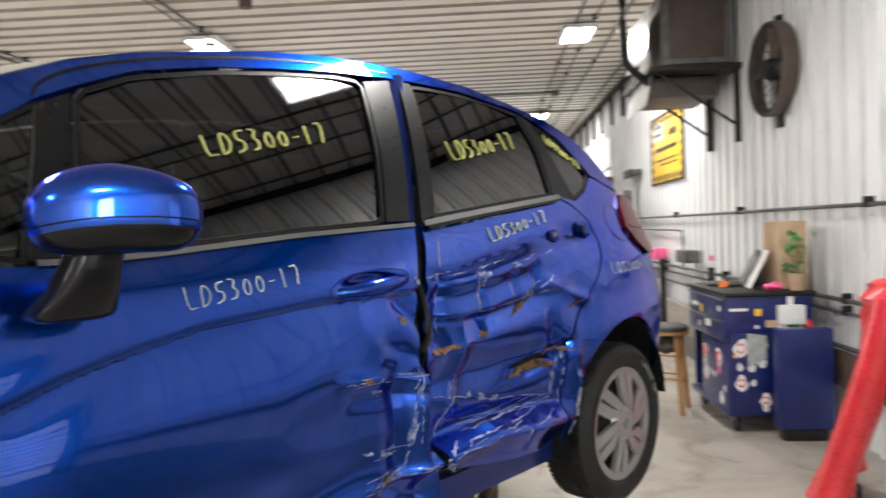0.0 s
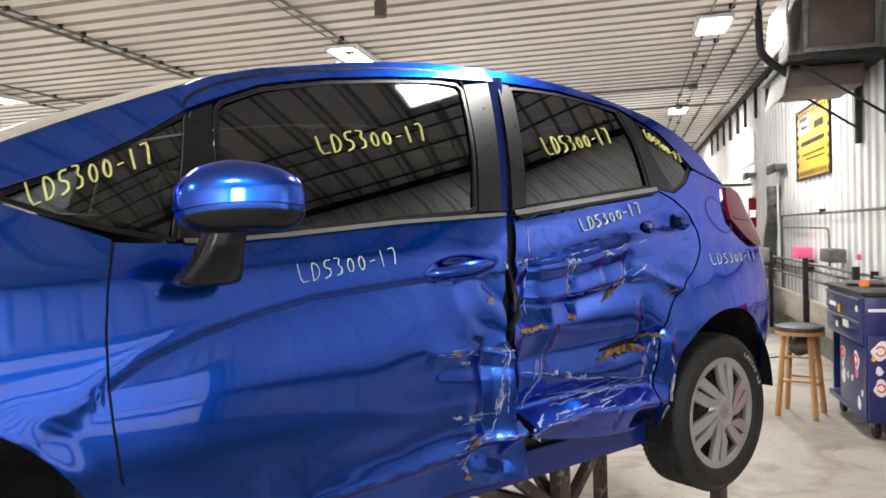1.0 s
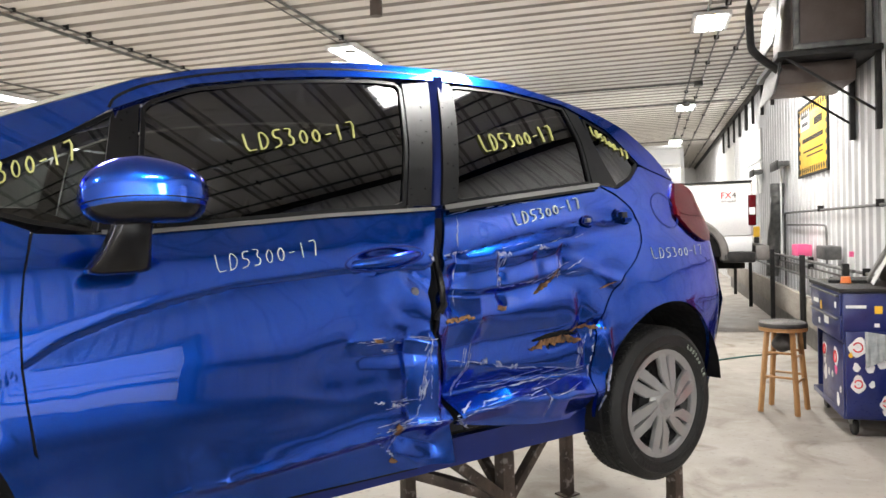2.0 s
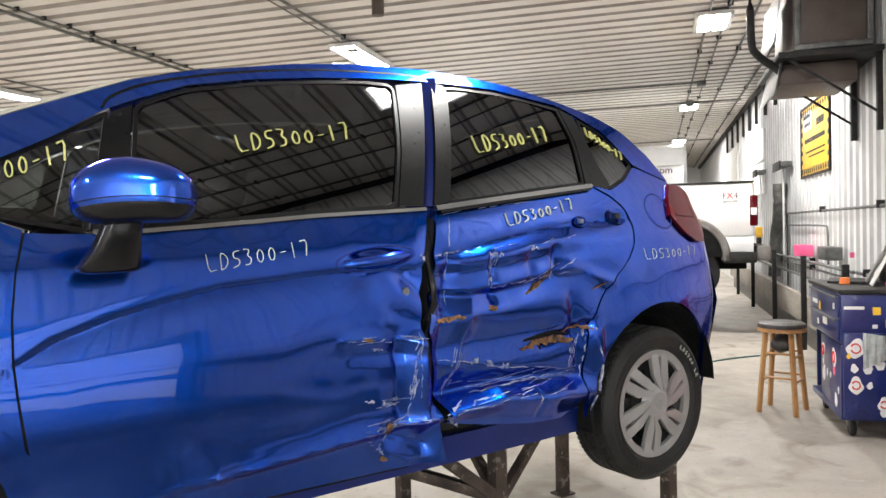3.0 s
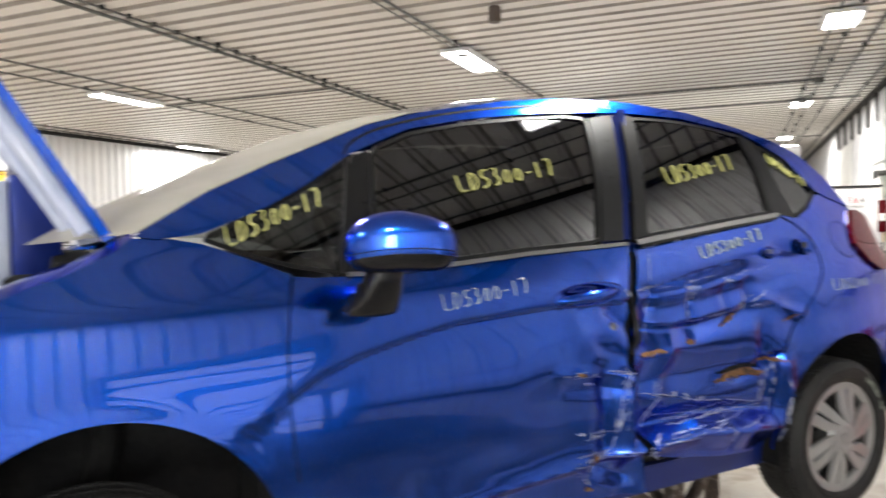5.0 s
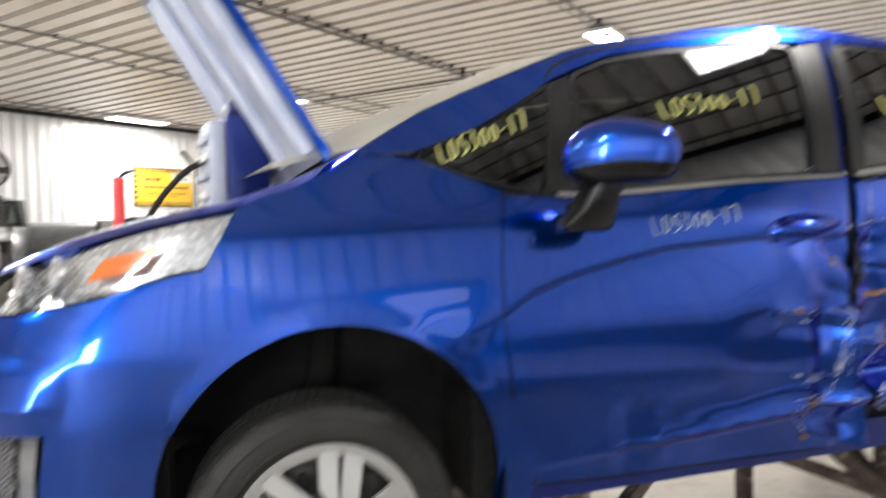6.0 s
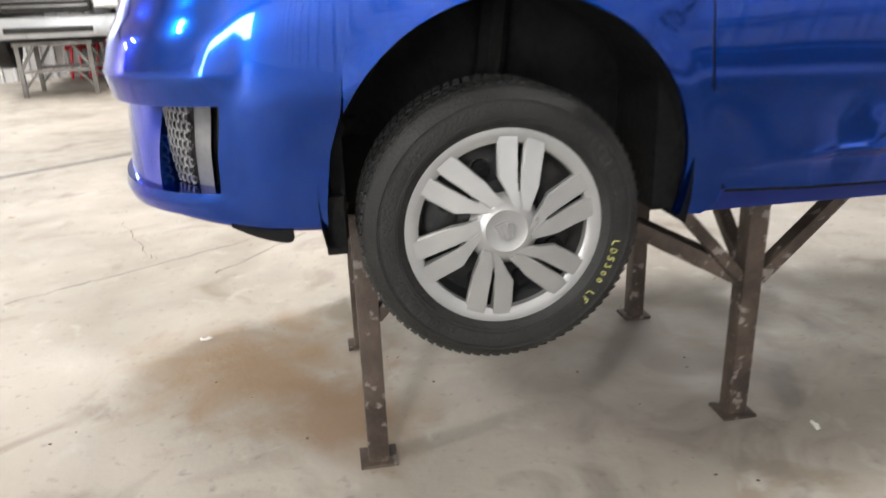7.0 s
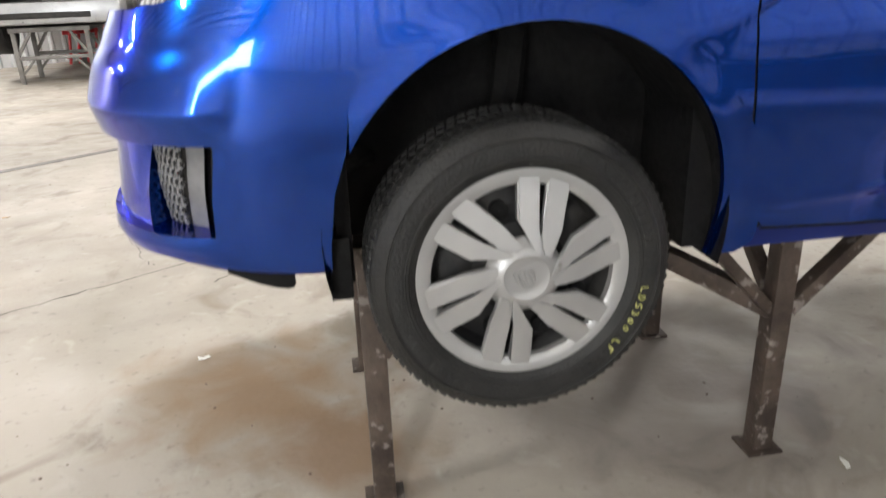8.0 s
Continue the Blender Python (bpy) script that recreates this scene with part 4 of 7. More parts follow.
        part("fender_edge", sheet(bmesh.new(), rows), PAINT, car)
    bm = bmesh.new()
    box(bm, -0.60, -0.46, 0.42, 2 * MID - 0.42, 1.02, 1.24, 0.03)
    part("front_grille", bm, GLOSS_BLACK, car, "black front grille")
    # engine bay lumps under the open hood
    bm = bmesh.new()
    box(bm, -0.40, 0.0, 0.55, 1.15, 1.28, 1.40, 0.03)
    box(bm, -0.12, 0.10, 0.30, 0.52, 1.28, 1.46, 0.02)
    box(bm, -0.02, 0.16, 0.30, 2 * MID - 0.30, 1.40, 1.50, 0.02)
    box(bm, -0.45, -0.2, 1.15, 1.4, 1.28, 1.44, 0.03)
    part("engine_bay", bm, DARK, car, "dark engine bay")
    # open hood, hinged at the windscreen
    hood_m = Matrix.Translation((0.10, MID, 1.545)) @ Matrix.Rotation(radians(-31.5), 4, "Y")
    def hood_point(u, v, h):
        half = 0.63 - 0.06 * v ** 2
        return hood_m @ Vector((-h - 0.035 * (1 - u * u), u * half, v * 0.86 - 0.10 * v * (abs(u) ** 3)))
    us, vs = np.linspace(-1, 1, 21), np.linspace(0, 1, 15)
    bm = bmesh.new()
    sheet(bm, [[hood_point(u, v, -0.012) for u in us] for v in vs])
    rim = [e for e in bm.edges if e.is_boundary]
    for v in bmesh.ops.extrude_edge_only(bm, edges=rim)["geom"]:
        if isinstance(v, bmesh.types.BMVert):
            v.co += hood_m.to_3x3() @ Vector((-0.024, 0, 0))
    hood = part("hood", bm, PAINT, car, "open blue hood seen edge-on")
    bm = bmesh.new()
    sheet(bm, [[hood_point(u * 0.985, 0.01 + v * 0.98, 0.014) for u in us] for v in vs])
    part("hood_liner", bm, PAINT_INNER, hood, "pale blue-grey hood underside")
    bm = bmesh.new()
    for u in (-0.93, -0.5, 0.0, 0.5, 0.93):
        tube(bm, [hood_point(u, v, 0.026) for v in np.linspace(0.05, 0.93, 8)], 0.02, 8)
    tube(bm, [hood_point(u, 0.9, 0.026) for u in np.linspace(-0.9, 0.9, 9)], 0.022, 8)
    part("hood_rib", bm, PAINT_INNER, hood, "pale stiffening ribs")
    bm = bmesh.new()
    tube(bm, [hood_point(-0.75, 0.95, 0.03), hood_point(-0.7, 1.0, 0.05), hood_point(-0.6, 1.0, 0.05)], 0.014, 8)
    part("hood_latch", bm, STEEL_BLACK, hood)
    # liner flap and mudguard by the front wheel
    bm = bmesh.new()
    box(bm, -0.318, -0.275, 0.08, 0.16, 0.675, 0.80, 0.006)
    box(bm, -0.30, -0.27, 0.10, 0.2, 0.70, 0.98, 0.006)
    part("mud_flap", bm, DARK, car, "black torn mud flap")
    bm = bmesh.new()
    slab(bm, rounded([(-0.50, 0.765), (-0.40, 0.752), (-0.382, 0.745), (-0.380, 0.716), (-0.40, 0.712), (-0.45, 0.728), (-0.50, 0.755)], 1), 0.004, Matrix(((1, 0, 0, 0), (0, 0, 1, 0.075), (0, 1, 0, 0), (0, 0, 0, 1))))
    part("lower_deflector", bm, BLACK_TRIM, car, "dark rubber air deflector under the bumper")
    bm = bmesh.new()
    for a, b, r in (((0.10, 0.30, 1.25), (0.03, 0.26, 0.80), 0.035), ((-0.2, 0.4, 0.72), (0.0, 0.22, 0.70), 0.025), ((-0.26, 0.16, 1.0), (-0.2, 0.3, 1.05), 0.03), ((-0.28, 0.12, 0.93), (-0.22, 0.3, 0.9), 0.02)):
        tube(bm, [a, tuple((Vector(a) + Vector(b)) / 2 + Vector((0.01, 0, 0.01))), b], r, 8)
    part("suspension_strut", bm, DARK, car, "dirty dark suspension strut")


front_end()


# ---- wheels ----
def wheel(x, z, far, turn, toe=0.0, inset=0.0):
    base = Matrix.Translation((x, 2 * MID + 0.018 if far else -0.018 + inset, z)) @ Matrix.Rotation((math.pi if far else 0) + radians(toe), 4, "Z") @ Matrix.Rotation(radians(90), 4, "X") @ Matrix.Rotation(radians(turn), 4, "Z")
    bm = bmesh.new()
    lathe(bm, [(0.02, -0.030), (0.06, -0.026), (0.09, -0.045), (0.13, -0.04), (0.16, -0.055), (0.175, -0.03), (0.19, -0.02), (0.19, -0.16), (0.05, -0.16)], 40)
    wh = part("wheel", bm, STEEL_BLACK, car, "wheel with a silver cover and worn tyre", at=base)
    for i in range(8):
        a = i * math.pi / 4
        part("vent_rim", lathe(bmesh.new(), [(0.002, -0.030), (0.018, -0.030), (0.018, -0.045)], 12, Matrix.Translation((0.125 * math.cos(a), 0.125 * math.sin(a), 0))), DARK, wh)
    bm = bmesh.new()
    lathe(bm, [(0.192, -0.02), (0.199, -0.006), (0.207, 0.002), (0.213, 0.004), (0.216, 0.008), (0.236, 0.012), (0.254, 0.010), (0.257, 0.012), (0.261, 0.008), (0.276, -0.003), (0.282, -0.012),
               (0.283, -0.018), (0.2835, -0.048), (0.279, -0.051), (0.279, -0.057), (0.2835, -0.060), (0.2835, -0.088), (0.280, -0.091), (0.280, -0.097), (0.2835, -0.100),
               (0.2835, -0.128), (0.279, -0.131), (0.279, -0.137), (0.283, -0.140), (0.283, -0.150), (0.276, -0.160), (0.25, -0.168), (0.2, -0.16)], 96)
    wt = part("tyre", bm, RUBBER, wh, "worn black tyre with white scuffs")
    bm = bmesh.new()
    for i in range(84):
        for h0, h1, s in ((-0.014, -0.046, 0.0), (-0.142, -0.156, 0.5), (-0.062, -0.086, 0.25), (-0.102, -0.126, 0.75)):
            a = (i + s) * 2 * math.pi / 84
            box(bm, -0.0078, 0.0078, -0.008, 0.0004, (h1 - h0) / 2, (h0 - h1) / 2, 0, Matrix.Rotation(a, 4, "Z") @ Matrix.Translation((0, 0.2865, (h0 + h1) / 2)) @ Matrix.Rotation(radians(24 if s in (0.0, 0.25) else -24), 4, "Y"))
    tagged(part("tread", bm, RUBBER, wt, "black tread blocks"), kind="stuff")
    # raised blank lettering blocks and rings moulded into the sidewall
    bm = bmesh.new()
    for start, count in ((95, 9), (185, 7), (262, 9)):
        for i in range(count):
            box(bm, -0.0055, 0.0055, -0.008, 0.008, 0.0085, 0.0128, 0.0012, Matrix.Rotation(radians(start + i * 4.6), 4, "Z") @ Matrix.Translation((0, 0.2375, 0)))
    for r in (0.2225, 0.2535):
        tube(bm, [(r * math.cos(a), r * math.sin(a), 0.0105) for a in np.linspace(0, 2 * math.pi, 73)], 0.0016, 5)
    tagged(part("sidewall_relief", bm, RUBBER, wt, "moulded blocks and rings on the sidewall"), kind="stuff")
    # cover: rim ring, dished hub and six split spokes
    bm = bmesh.new()
    lathe(bm, [(0.171, -0.022), (0.173, -0.009), (0.178, -0.006), (0.187, -0.004), (0.195, -0.003), (0.201, -0.003), (0.205, -0.009), (0.200, -0.022)], 96)
    cover = part("wheel_cover", bm, SILVER, wh, "silver plastic wheel cover with scuffed rim")
    tw = lambda r, t: t - 0.36 * max(0.0, 0.118 - r)
    for i in range(6):
        m = Matrix.Rotation(i * math.pi / 3, 4, "Z")
        for pts in (((0.042, -0.014), (0.070, -0.027), (0.096, -0.041), (0.184, -0.051), (0.188, -0.030), (0.188, -0.0065), (0.100, -0.0055), (0.082, -0.0006), (0.042, 0.004)),
                    ((0.042, 0.0045), (0.082, 0.0002), (0.100, 0.0055), (0.188, 0.0065), (0.188, 0.030), (0.184, 0.050), (0.104, 0.041), (0.080, 0.029), (0.042, 0.016))):
            bm = bmesh.new()
            slab(bm, [(r, tw(r, t)) for r, t in pts], 0.016, m @ Matrix.Translation((0, 0, -0.020)))
            for v in bm.verts:
                r = math.hypot(v.co.x, v.co.y)
                v.co.z += 0.016 * (1 - (r / 0.185) ** 2) + (0.0 if r > 0.17 else 0.0)
            top_edges = [e for e in bm.edges if all(v.co.z > -0.012 + 0.016 * (1 - (math.hypot(v.co.x, v.co.y) / 0.185) ** 2) for v in e.verts)]
            bmesh.ops.bevel(bm, geom=top_edges, offset=0.0034, segments=2, affect="EDGES")
            part("spoke", bm, SILVER, cover)
    bm = bmesh.new()
    lathe(bm, [(0.074, -0.012), (0.068, -0.002), (0.060, 0.005), (0.050, 0.010), (0.043, 0.012), (0.040, 0.0105), (0.020, 0.0110), (0.001, 0.0115)], 48)
    part("hub_cap", bm, SILVER, cover)
    bm = bmesh.new()
    ring = rounded([(-0.020, 0.018), (0.020, 0.018), (0.014, -0.020), (-0.014, -0.020), (-0.020, 0.018)], 2)
    tube(bm, [(p[0], p[1], 0.012) for p in ring], 0.0018, 6)
    tube(bm, [(-0.010, 0.012, 0.012), (-0.010, -0.014, 0.012)], 0.0028, 6)
    tube(bm, [(0.010, 0.012, 0.012), (0.010, -0.014, 0.012)], 0.0028, 6)
    tube(bm, [(0.0, 0.014, 0.012), (0.0, -0.015, 0.012)], 0.0028, 6)
    part("emblem", bm, SILVER, cover, "raised plain emblem")
    return wh


front_wheel = wheel(0.034, 0.733, False, 19)
rear_wheel = wheel(2.515, 0.762, False, 22, 0, 0.030)
wheel(0.040, 0.740, True, 20)
wheel(2.53, 0.762, True, 35)


# ---- mirror, handles and lamps ----
def mirror():
    m = Matrix.Translation((0.668, -0.140, 1.520)) @ Matrix.Rotation(radians(-26), 4, "Z")
    def shell(z_lo, z_hi, grow=1.0):
        rows = []
        for i in range(25):
            t = i / 24
            z = z_lo + (z_hi - z_lo) * t
            row = []
            for k in range(49):
                a = 2 * math.pi * k / 48
                c, s = math.cos(a), math.sin(a)
                r = max(0.0, 1 - abs(z / 0.070) ** 2.6) ** (1 / 2.6)
                lx = math.copysign(abs(c) ** (0.42 if c > 0 else 0.7), c) * 0.126 * (r ** 0.6 if c > 0 else r) * grow
                ly = math.copysign(abs(s) ** 0.85, s) * 0.070 * r * grow
                row.append(m @ Vector((lx, ly, z + 0.012 * (1 - (lx / 0.12) ** 2) + 0.03 * lx - (0.02 * max(0.0, z / 0.07) * max(0.0, lx / 0.12)))))
            rows.append(row)
        return rows
    bm = sheet(bmesh.new(), shell(-0.014, 0.0699))
    base = part("door_mirror", bm, PAINT, front_door, "blue and black door mirror on a black foot")
    bm = sheet(bmesh.new(), shell(-0.026, -0.0165, 0.985))
    part("mirror_band", bm, PAINT, base)
    bm = sheet(bmesh.new(), shell(-0.0695, -0.0265, 0.985))
    part("mirror_underside", bm, GLOSS_BLACK, base, "black mirror underside")
    bm = sheet(bmesh.new(), shell(-0.030, -0.010, 0.965))
    part("mirror_groove", bm, BLACK_TRIM, base)
    bm = bmesh.new()
    rows = []
    for cx, cy, cz, rx, ry in ((0.655, -0.105, 1.468, 0.040, 0.040), (0.650, -0.10, 1.445, 0.042, 0.042), (0.643, -0.085, 1.41, 0.050, 0.046), (0.636, -0.068, 1.385, 0.060, 0.048), (0.632, -0.058, 1.370, 0.066, 0.048), (0.631, -0.056, 1.362, 0.062, 0.044), (0.631, -0.056, 1.357, 0.046, 0.032), (0.631, -0.056, 1.3565, 0.002, 0.002)):
        rows.append([(cx + rx * math.copysign(abs(math.cos(a)) ** 0.6, math.cos(a)), cy + ry * math.copysign(abs(math.sin(a)) ** 0.6, math.sin(a)) + 0.02, cz) for a in np.linspace(0, 2 * math.pi, 33)])
    sheet(bm, rows)
    box(bm, 0.62, 0.700, -0.060, 0.03, 1.378, 1.430, 0.014)
    part("mirror_foot", bm, GLOSS_BLACK, base, "gloss black mirror foot")


mirror()


def handles():
    bm = bmesh.new()
    pts, rad = [], []
    for t in np.linspace(0, 1, 17):
        x = 1.235 + 0.225 * t
        z = 1.343 + 0.022 * t
        pts.append((x, skin(x, z, False) + 0.012 - 0.034 * math.sin(math.pi * t) ** 0.6, z))
        rad.append(0.006 + 0.012 * math.sin(math.pi * min(1, t * 0.9 + 0.08)) ** 0.7)
    tube(bm, pts, rad, 14)
    part("door_handle", bm, PAINT, front_door, "blue pull handle in a scooped recess")
    # thin ring in the darker blue along the scoop's edge
    bm = bmesh.new()
    ring = [(1.34 + 0.128 * math.cos(a), 1.357 + 0.032 * math.sin(a) + 0.09 * 0.128 * math.cos(a)) for a in np.linspace(0, 2 * math.pi, 40)]
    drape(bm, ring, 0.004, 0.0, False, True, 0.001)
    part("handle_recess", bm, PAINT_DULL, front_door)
    bm = bmesh.new()
    lathe(bm, [(0.001, 0.004), (0.011, 0.004), (0.013, 0.0), (0.013, -0.006)], 20, Matrix.Translation((1.425, skin(1.425, 1.258) - 0.001, 1.258)) @ Matrix.Rotation(radians(90), 4, "X"))
    part("lock_cylinder", bm, CHROME, front_door, "small metal lock hole in the dent")
    for x, z, rx, rz, mat, lab in ((2.20, 1.452, 0.034, 0.020, PAINT, "exposed lock opening"), (2.395, 1.470, 0.046, 0.030, PAINT, "scooped empty handle cup")):
        bm = bmesh.new()
        sheet(bm, [[(x + rx * r * math.cos(a), skin(x + rx * r * math.cos(a), z + rz * r * math.sin(a)) - 0.003 + 0.016 * (1 - r), z + rz * r * math.sin(a)) for a in np.linspace(0, 2 * math.pi, 25)] for r in (0.01, 0.5, 0.85, 1.0)])
        hole = part("handle_cup", bm, mat, rear_door, lab)
        bm = bmesh.new()
        box(bm, x - rx * 0.3, x + rx * 0.35, skin(x, z) - 0.009, skin(x, z) + 0.010, z - rz * 0.35, z + rz * 0.4, 0.003)
        part("latch_piece", bm, CHROME if x < 2.3 else GLOSS_BLACK, hole)
    # fuel flap outline
    bm = bmesh.new()
    drape(bm, [(2.648 + 0.078 * math.cos(a), 1.487 + 0.068 * math.sin(a)) for a in np.linspace(0, 2 * math.pi, 40)], 0.005, 0.0, False, False, 0.001)
    part("fuel_flap_joint", bm, PAINT_DULL, quarter, "dark joint round the fuel flap")
    lamp = panel("tail_lamp", ([(2.705, 1.470), (2.76, 1.40), (2.83, 1.365), (2.90, 1.36)], [(2.785, 1.598), (2.84, 1.60), (2.90, 1.585), (2.95, 1.56)],
                               [(2.705, 1.470), (2.74, 1.54), (2.785, 1.598)], [(2.90, 1.36), (2.97, 1.44), (2.95, 1.56)]), 16, 14, LENS_RED, car, False, False, -0.016, 0.02, "dark red wrap-around tail lamp")
    bm = bmesh.new()
    drape(bm, [(2.74, 1.478), (2.80, 1.470), (2.9, 1.465)], 0.006, -0.018, False, False, 0.001)
    part("lamp_rib", bm, LENS_RED, lamp)


handles()


# ---- marker writing and crash scars ----
GLYPHS = {"L": ((0, 1), (0.05, 0), (0.6, 0.04)), "D": ((0.05, 0), (0.08, 1), (0.42, 0.9), (0.62, 0.5), (0.4, 0.08), (0, 0)),
          "S": ((0.6, 0.95), (0.15, 0.95), (0.1, 0.55), (0.5, 0.5), (0.52, 0.12), (0, 0)), "3": ((0.02, 0.95), (0.5, 0.9), (0.22, 0.55), (0.52, 0.4), (0.4, 0.05), (0, 0.05)),
          "0": ((0.3, 0.75), (0.05, 0.5), (0.12, 0.1), (0.4, 0.05), (0.55, 0.4), (0.45, 0.72), (0.25, 0.75)), "-": ((0.05, 0.42), (0.5, 0.45)),
          "1": ((0.25, 0.95), (0.2, 0)), "7": ((0, 0.95), (0.6, 1.0), (0.3, 0)), "R": ((0, 0), (0.05, 1.0), (0.45, 0.95), (0.5, 0.65), (0.1, 0.5), (0.55, 0.0)), "F": ((0.6, 1.0), (0.05, 1.0), (0.02, 0.5), (0.45, 0.52), (0.02, 0.5), (0, 0))}


def write(text, a, b, height, mat, parent, stroke, off=0.0, dents=True):
    """Hand lettering from a to b (x, z) on the car's skin, each sign a child stroke."""
    a, b = np.array(a, float), np.array(b, float)
    step = (b - a) / (len(text) - 0.4)
    up = np.array((-step[1], step[0])) / np.linalg.norm(step) * 0.35 + np.array((0.0, 0.75))
    up = up / np.linalg.norm(up) * height
    group = None
    for i, ch in enumerate(text):
        if ch == " ":
            continue
        bm = bmesh.new()
        jitter = 0.06 * math.sin(i * 7.3 + a[0] * 11)
        pts = [a + step * (i + p[0] * 1.12) + up * (p[1] * (1.0 + jitter)) for p in rounded(GLYPHS[ch], 2 if ch not in "L7-1" else 1)]
        drape(bm, pts, [stroke * (0.8 + 0.35 * abs(math.sin(3.1 * k + i))) for k in range(len(pts))], off, False, dents, 0.0025)
        part("marker_stroke", bm, mat, parent)


def lettering():
    find = lambda up, name: [c for c in up.children if c.name.startswith(name)][0]
    write("LDS300-17", (0.866, 1.344), (1.136, 1.375), 0.044, CHALK_W, front_door, 0.0020)
    write("LDS300-17", (1.001, 1.657), (1.350, 1.715), 0.052, CHALK_Y, find(front_door, "front_window"), 0.0030, 0.0, False)
    write("LDS300-17", (1.827, 1.690), (2.180, 1.752), 0.058, CHALK_Y, find(rear_door, "rear_window"), 0.0030, 0.0, False)
    write("LDS300-17", (1.862, 1.440), (2.182, 1.497), 0.040, CHALK_W, rear_door, 0.0020)
    write("LDS300-17", (2.400, 1.785), (2.545, 1.690), 0.034, CHALK_Y, find(quarter, "rear_quarter_window"), 0.0028, 0.0, False)
    write("LDS300-17", (2.476, 1.305), (2.825, 1.309), 0.040, CHALK_W, quarter, 0.0020)
    qw = [c for c in car.children if c.name.startswith("quarter_window")][0]
    write("LDS300-17", (0.345, 1.524), (0.585, 1.620), 0.050, CHALK_Y, qw, 0.0034, 0.0, False)
    # small marker code on the front tyre
    for i, ch in enumerate("LDS300 LR"):
        if ch == " ":
            continue
        bm = bmesh.new()
        pts = []
        for p in rounded(GLYPHS[ch], 1):
            ang = radians(58 - 22 - 4.6 * i - 4.2 * p[0])
            r = 0.234 + 0.015 * (p[1] - 0.3)
            pts.append((r * math.cos(ang), r * math.sin(ang), 0.0155))
        tube(bm, pts, 0.0013, 5)
        part("marker_stroke", bm, CHALK_W, rear_wheel)
    for i, ch in enumerate("LDS300 LF"):
        if ch == " ":
            continue
        bm = bmesh.new()
        for s in (GLYPHS[ch],):
            pts = []
            for p in rounded(s, 1):
                ang = radians(-29 - 4.2 * i - 4.0 * p[0])
                r = 0.229 + 0.014 * (p[1] - 0.3)
                pts.append((r * math.cos(ang), r * math.sin(ang), 0.0155))
            tube(bm, pts, 0.0014, 5)
        part("marker_stroke", bm, CHALK_Y, front_wheel)


lettering()


def scar(name, pts, w, mat, parent, label="", n=26, seed=1, lift=0.003):
    """A ragged scrape or rust patch that follows the dented skin."""
    rnd = random.Random(seed)
    p = resample(pts, n)
    rough_w = 0.22 if mat is RUST else 0.5
    p = p + np.array([[rnd.uniform(-1, 1) * w * rough_w, rnd.uniform(-1, 1) * w * rough_w] for _ in range(n)])
    w = w if mat is RUST else w * 0.62
    ws = [w * (0.35 + 0.9 * rnd.random()) * (math.sin(math.pi * (i + 0.4) / n) ** 0.4) for i in range(n)]
    base = 0.003 if parent is rear_door else -0.001
    if mat is RUST:
        bm = bmesh.new()
        drape(bm, p, ws, base, False, True, 0.002)
    else:
        i = 0
        while i < n - 2:
            k = min(n, i + rnd.randint(3, 9))
            if k - i > 2:
                bm = bmesh.new()
                drape(bm, p[i:k], [v * min(1, 0.3 + 0.7 * min(j, k - i - 1 - j)) for j, v in enumerate(ws[i:k])], base, False, True, 0.0012)
                part(name, bm, mat, parent, label)
            i = k + rnd.choice((0, 0, 1, 1, 3))
        return
    part(name, bm, mat, parent, label)


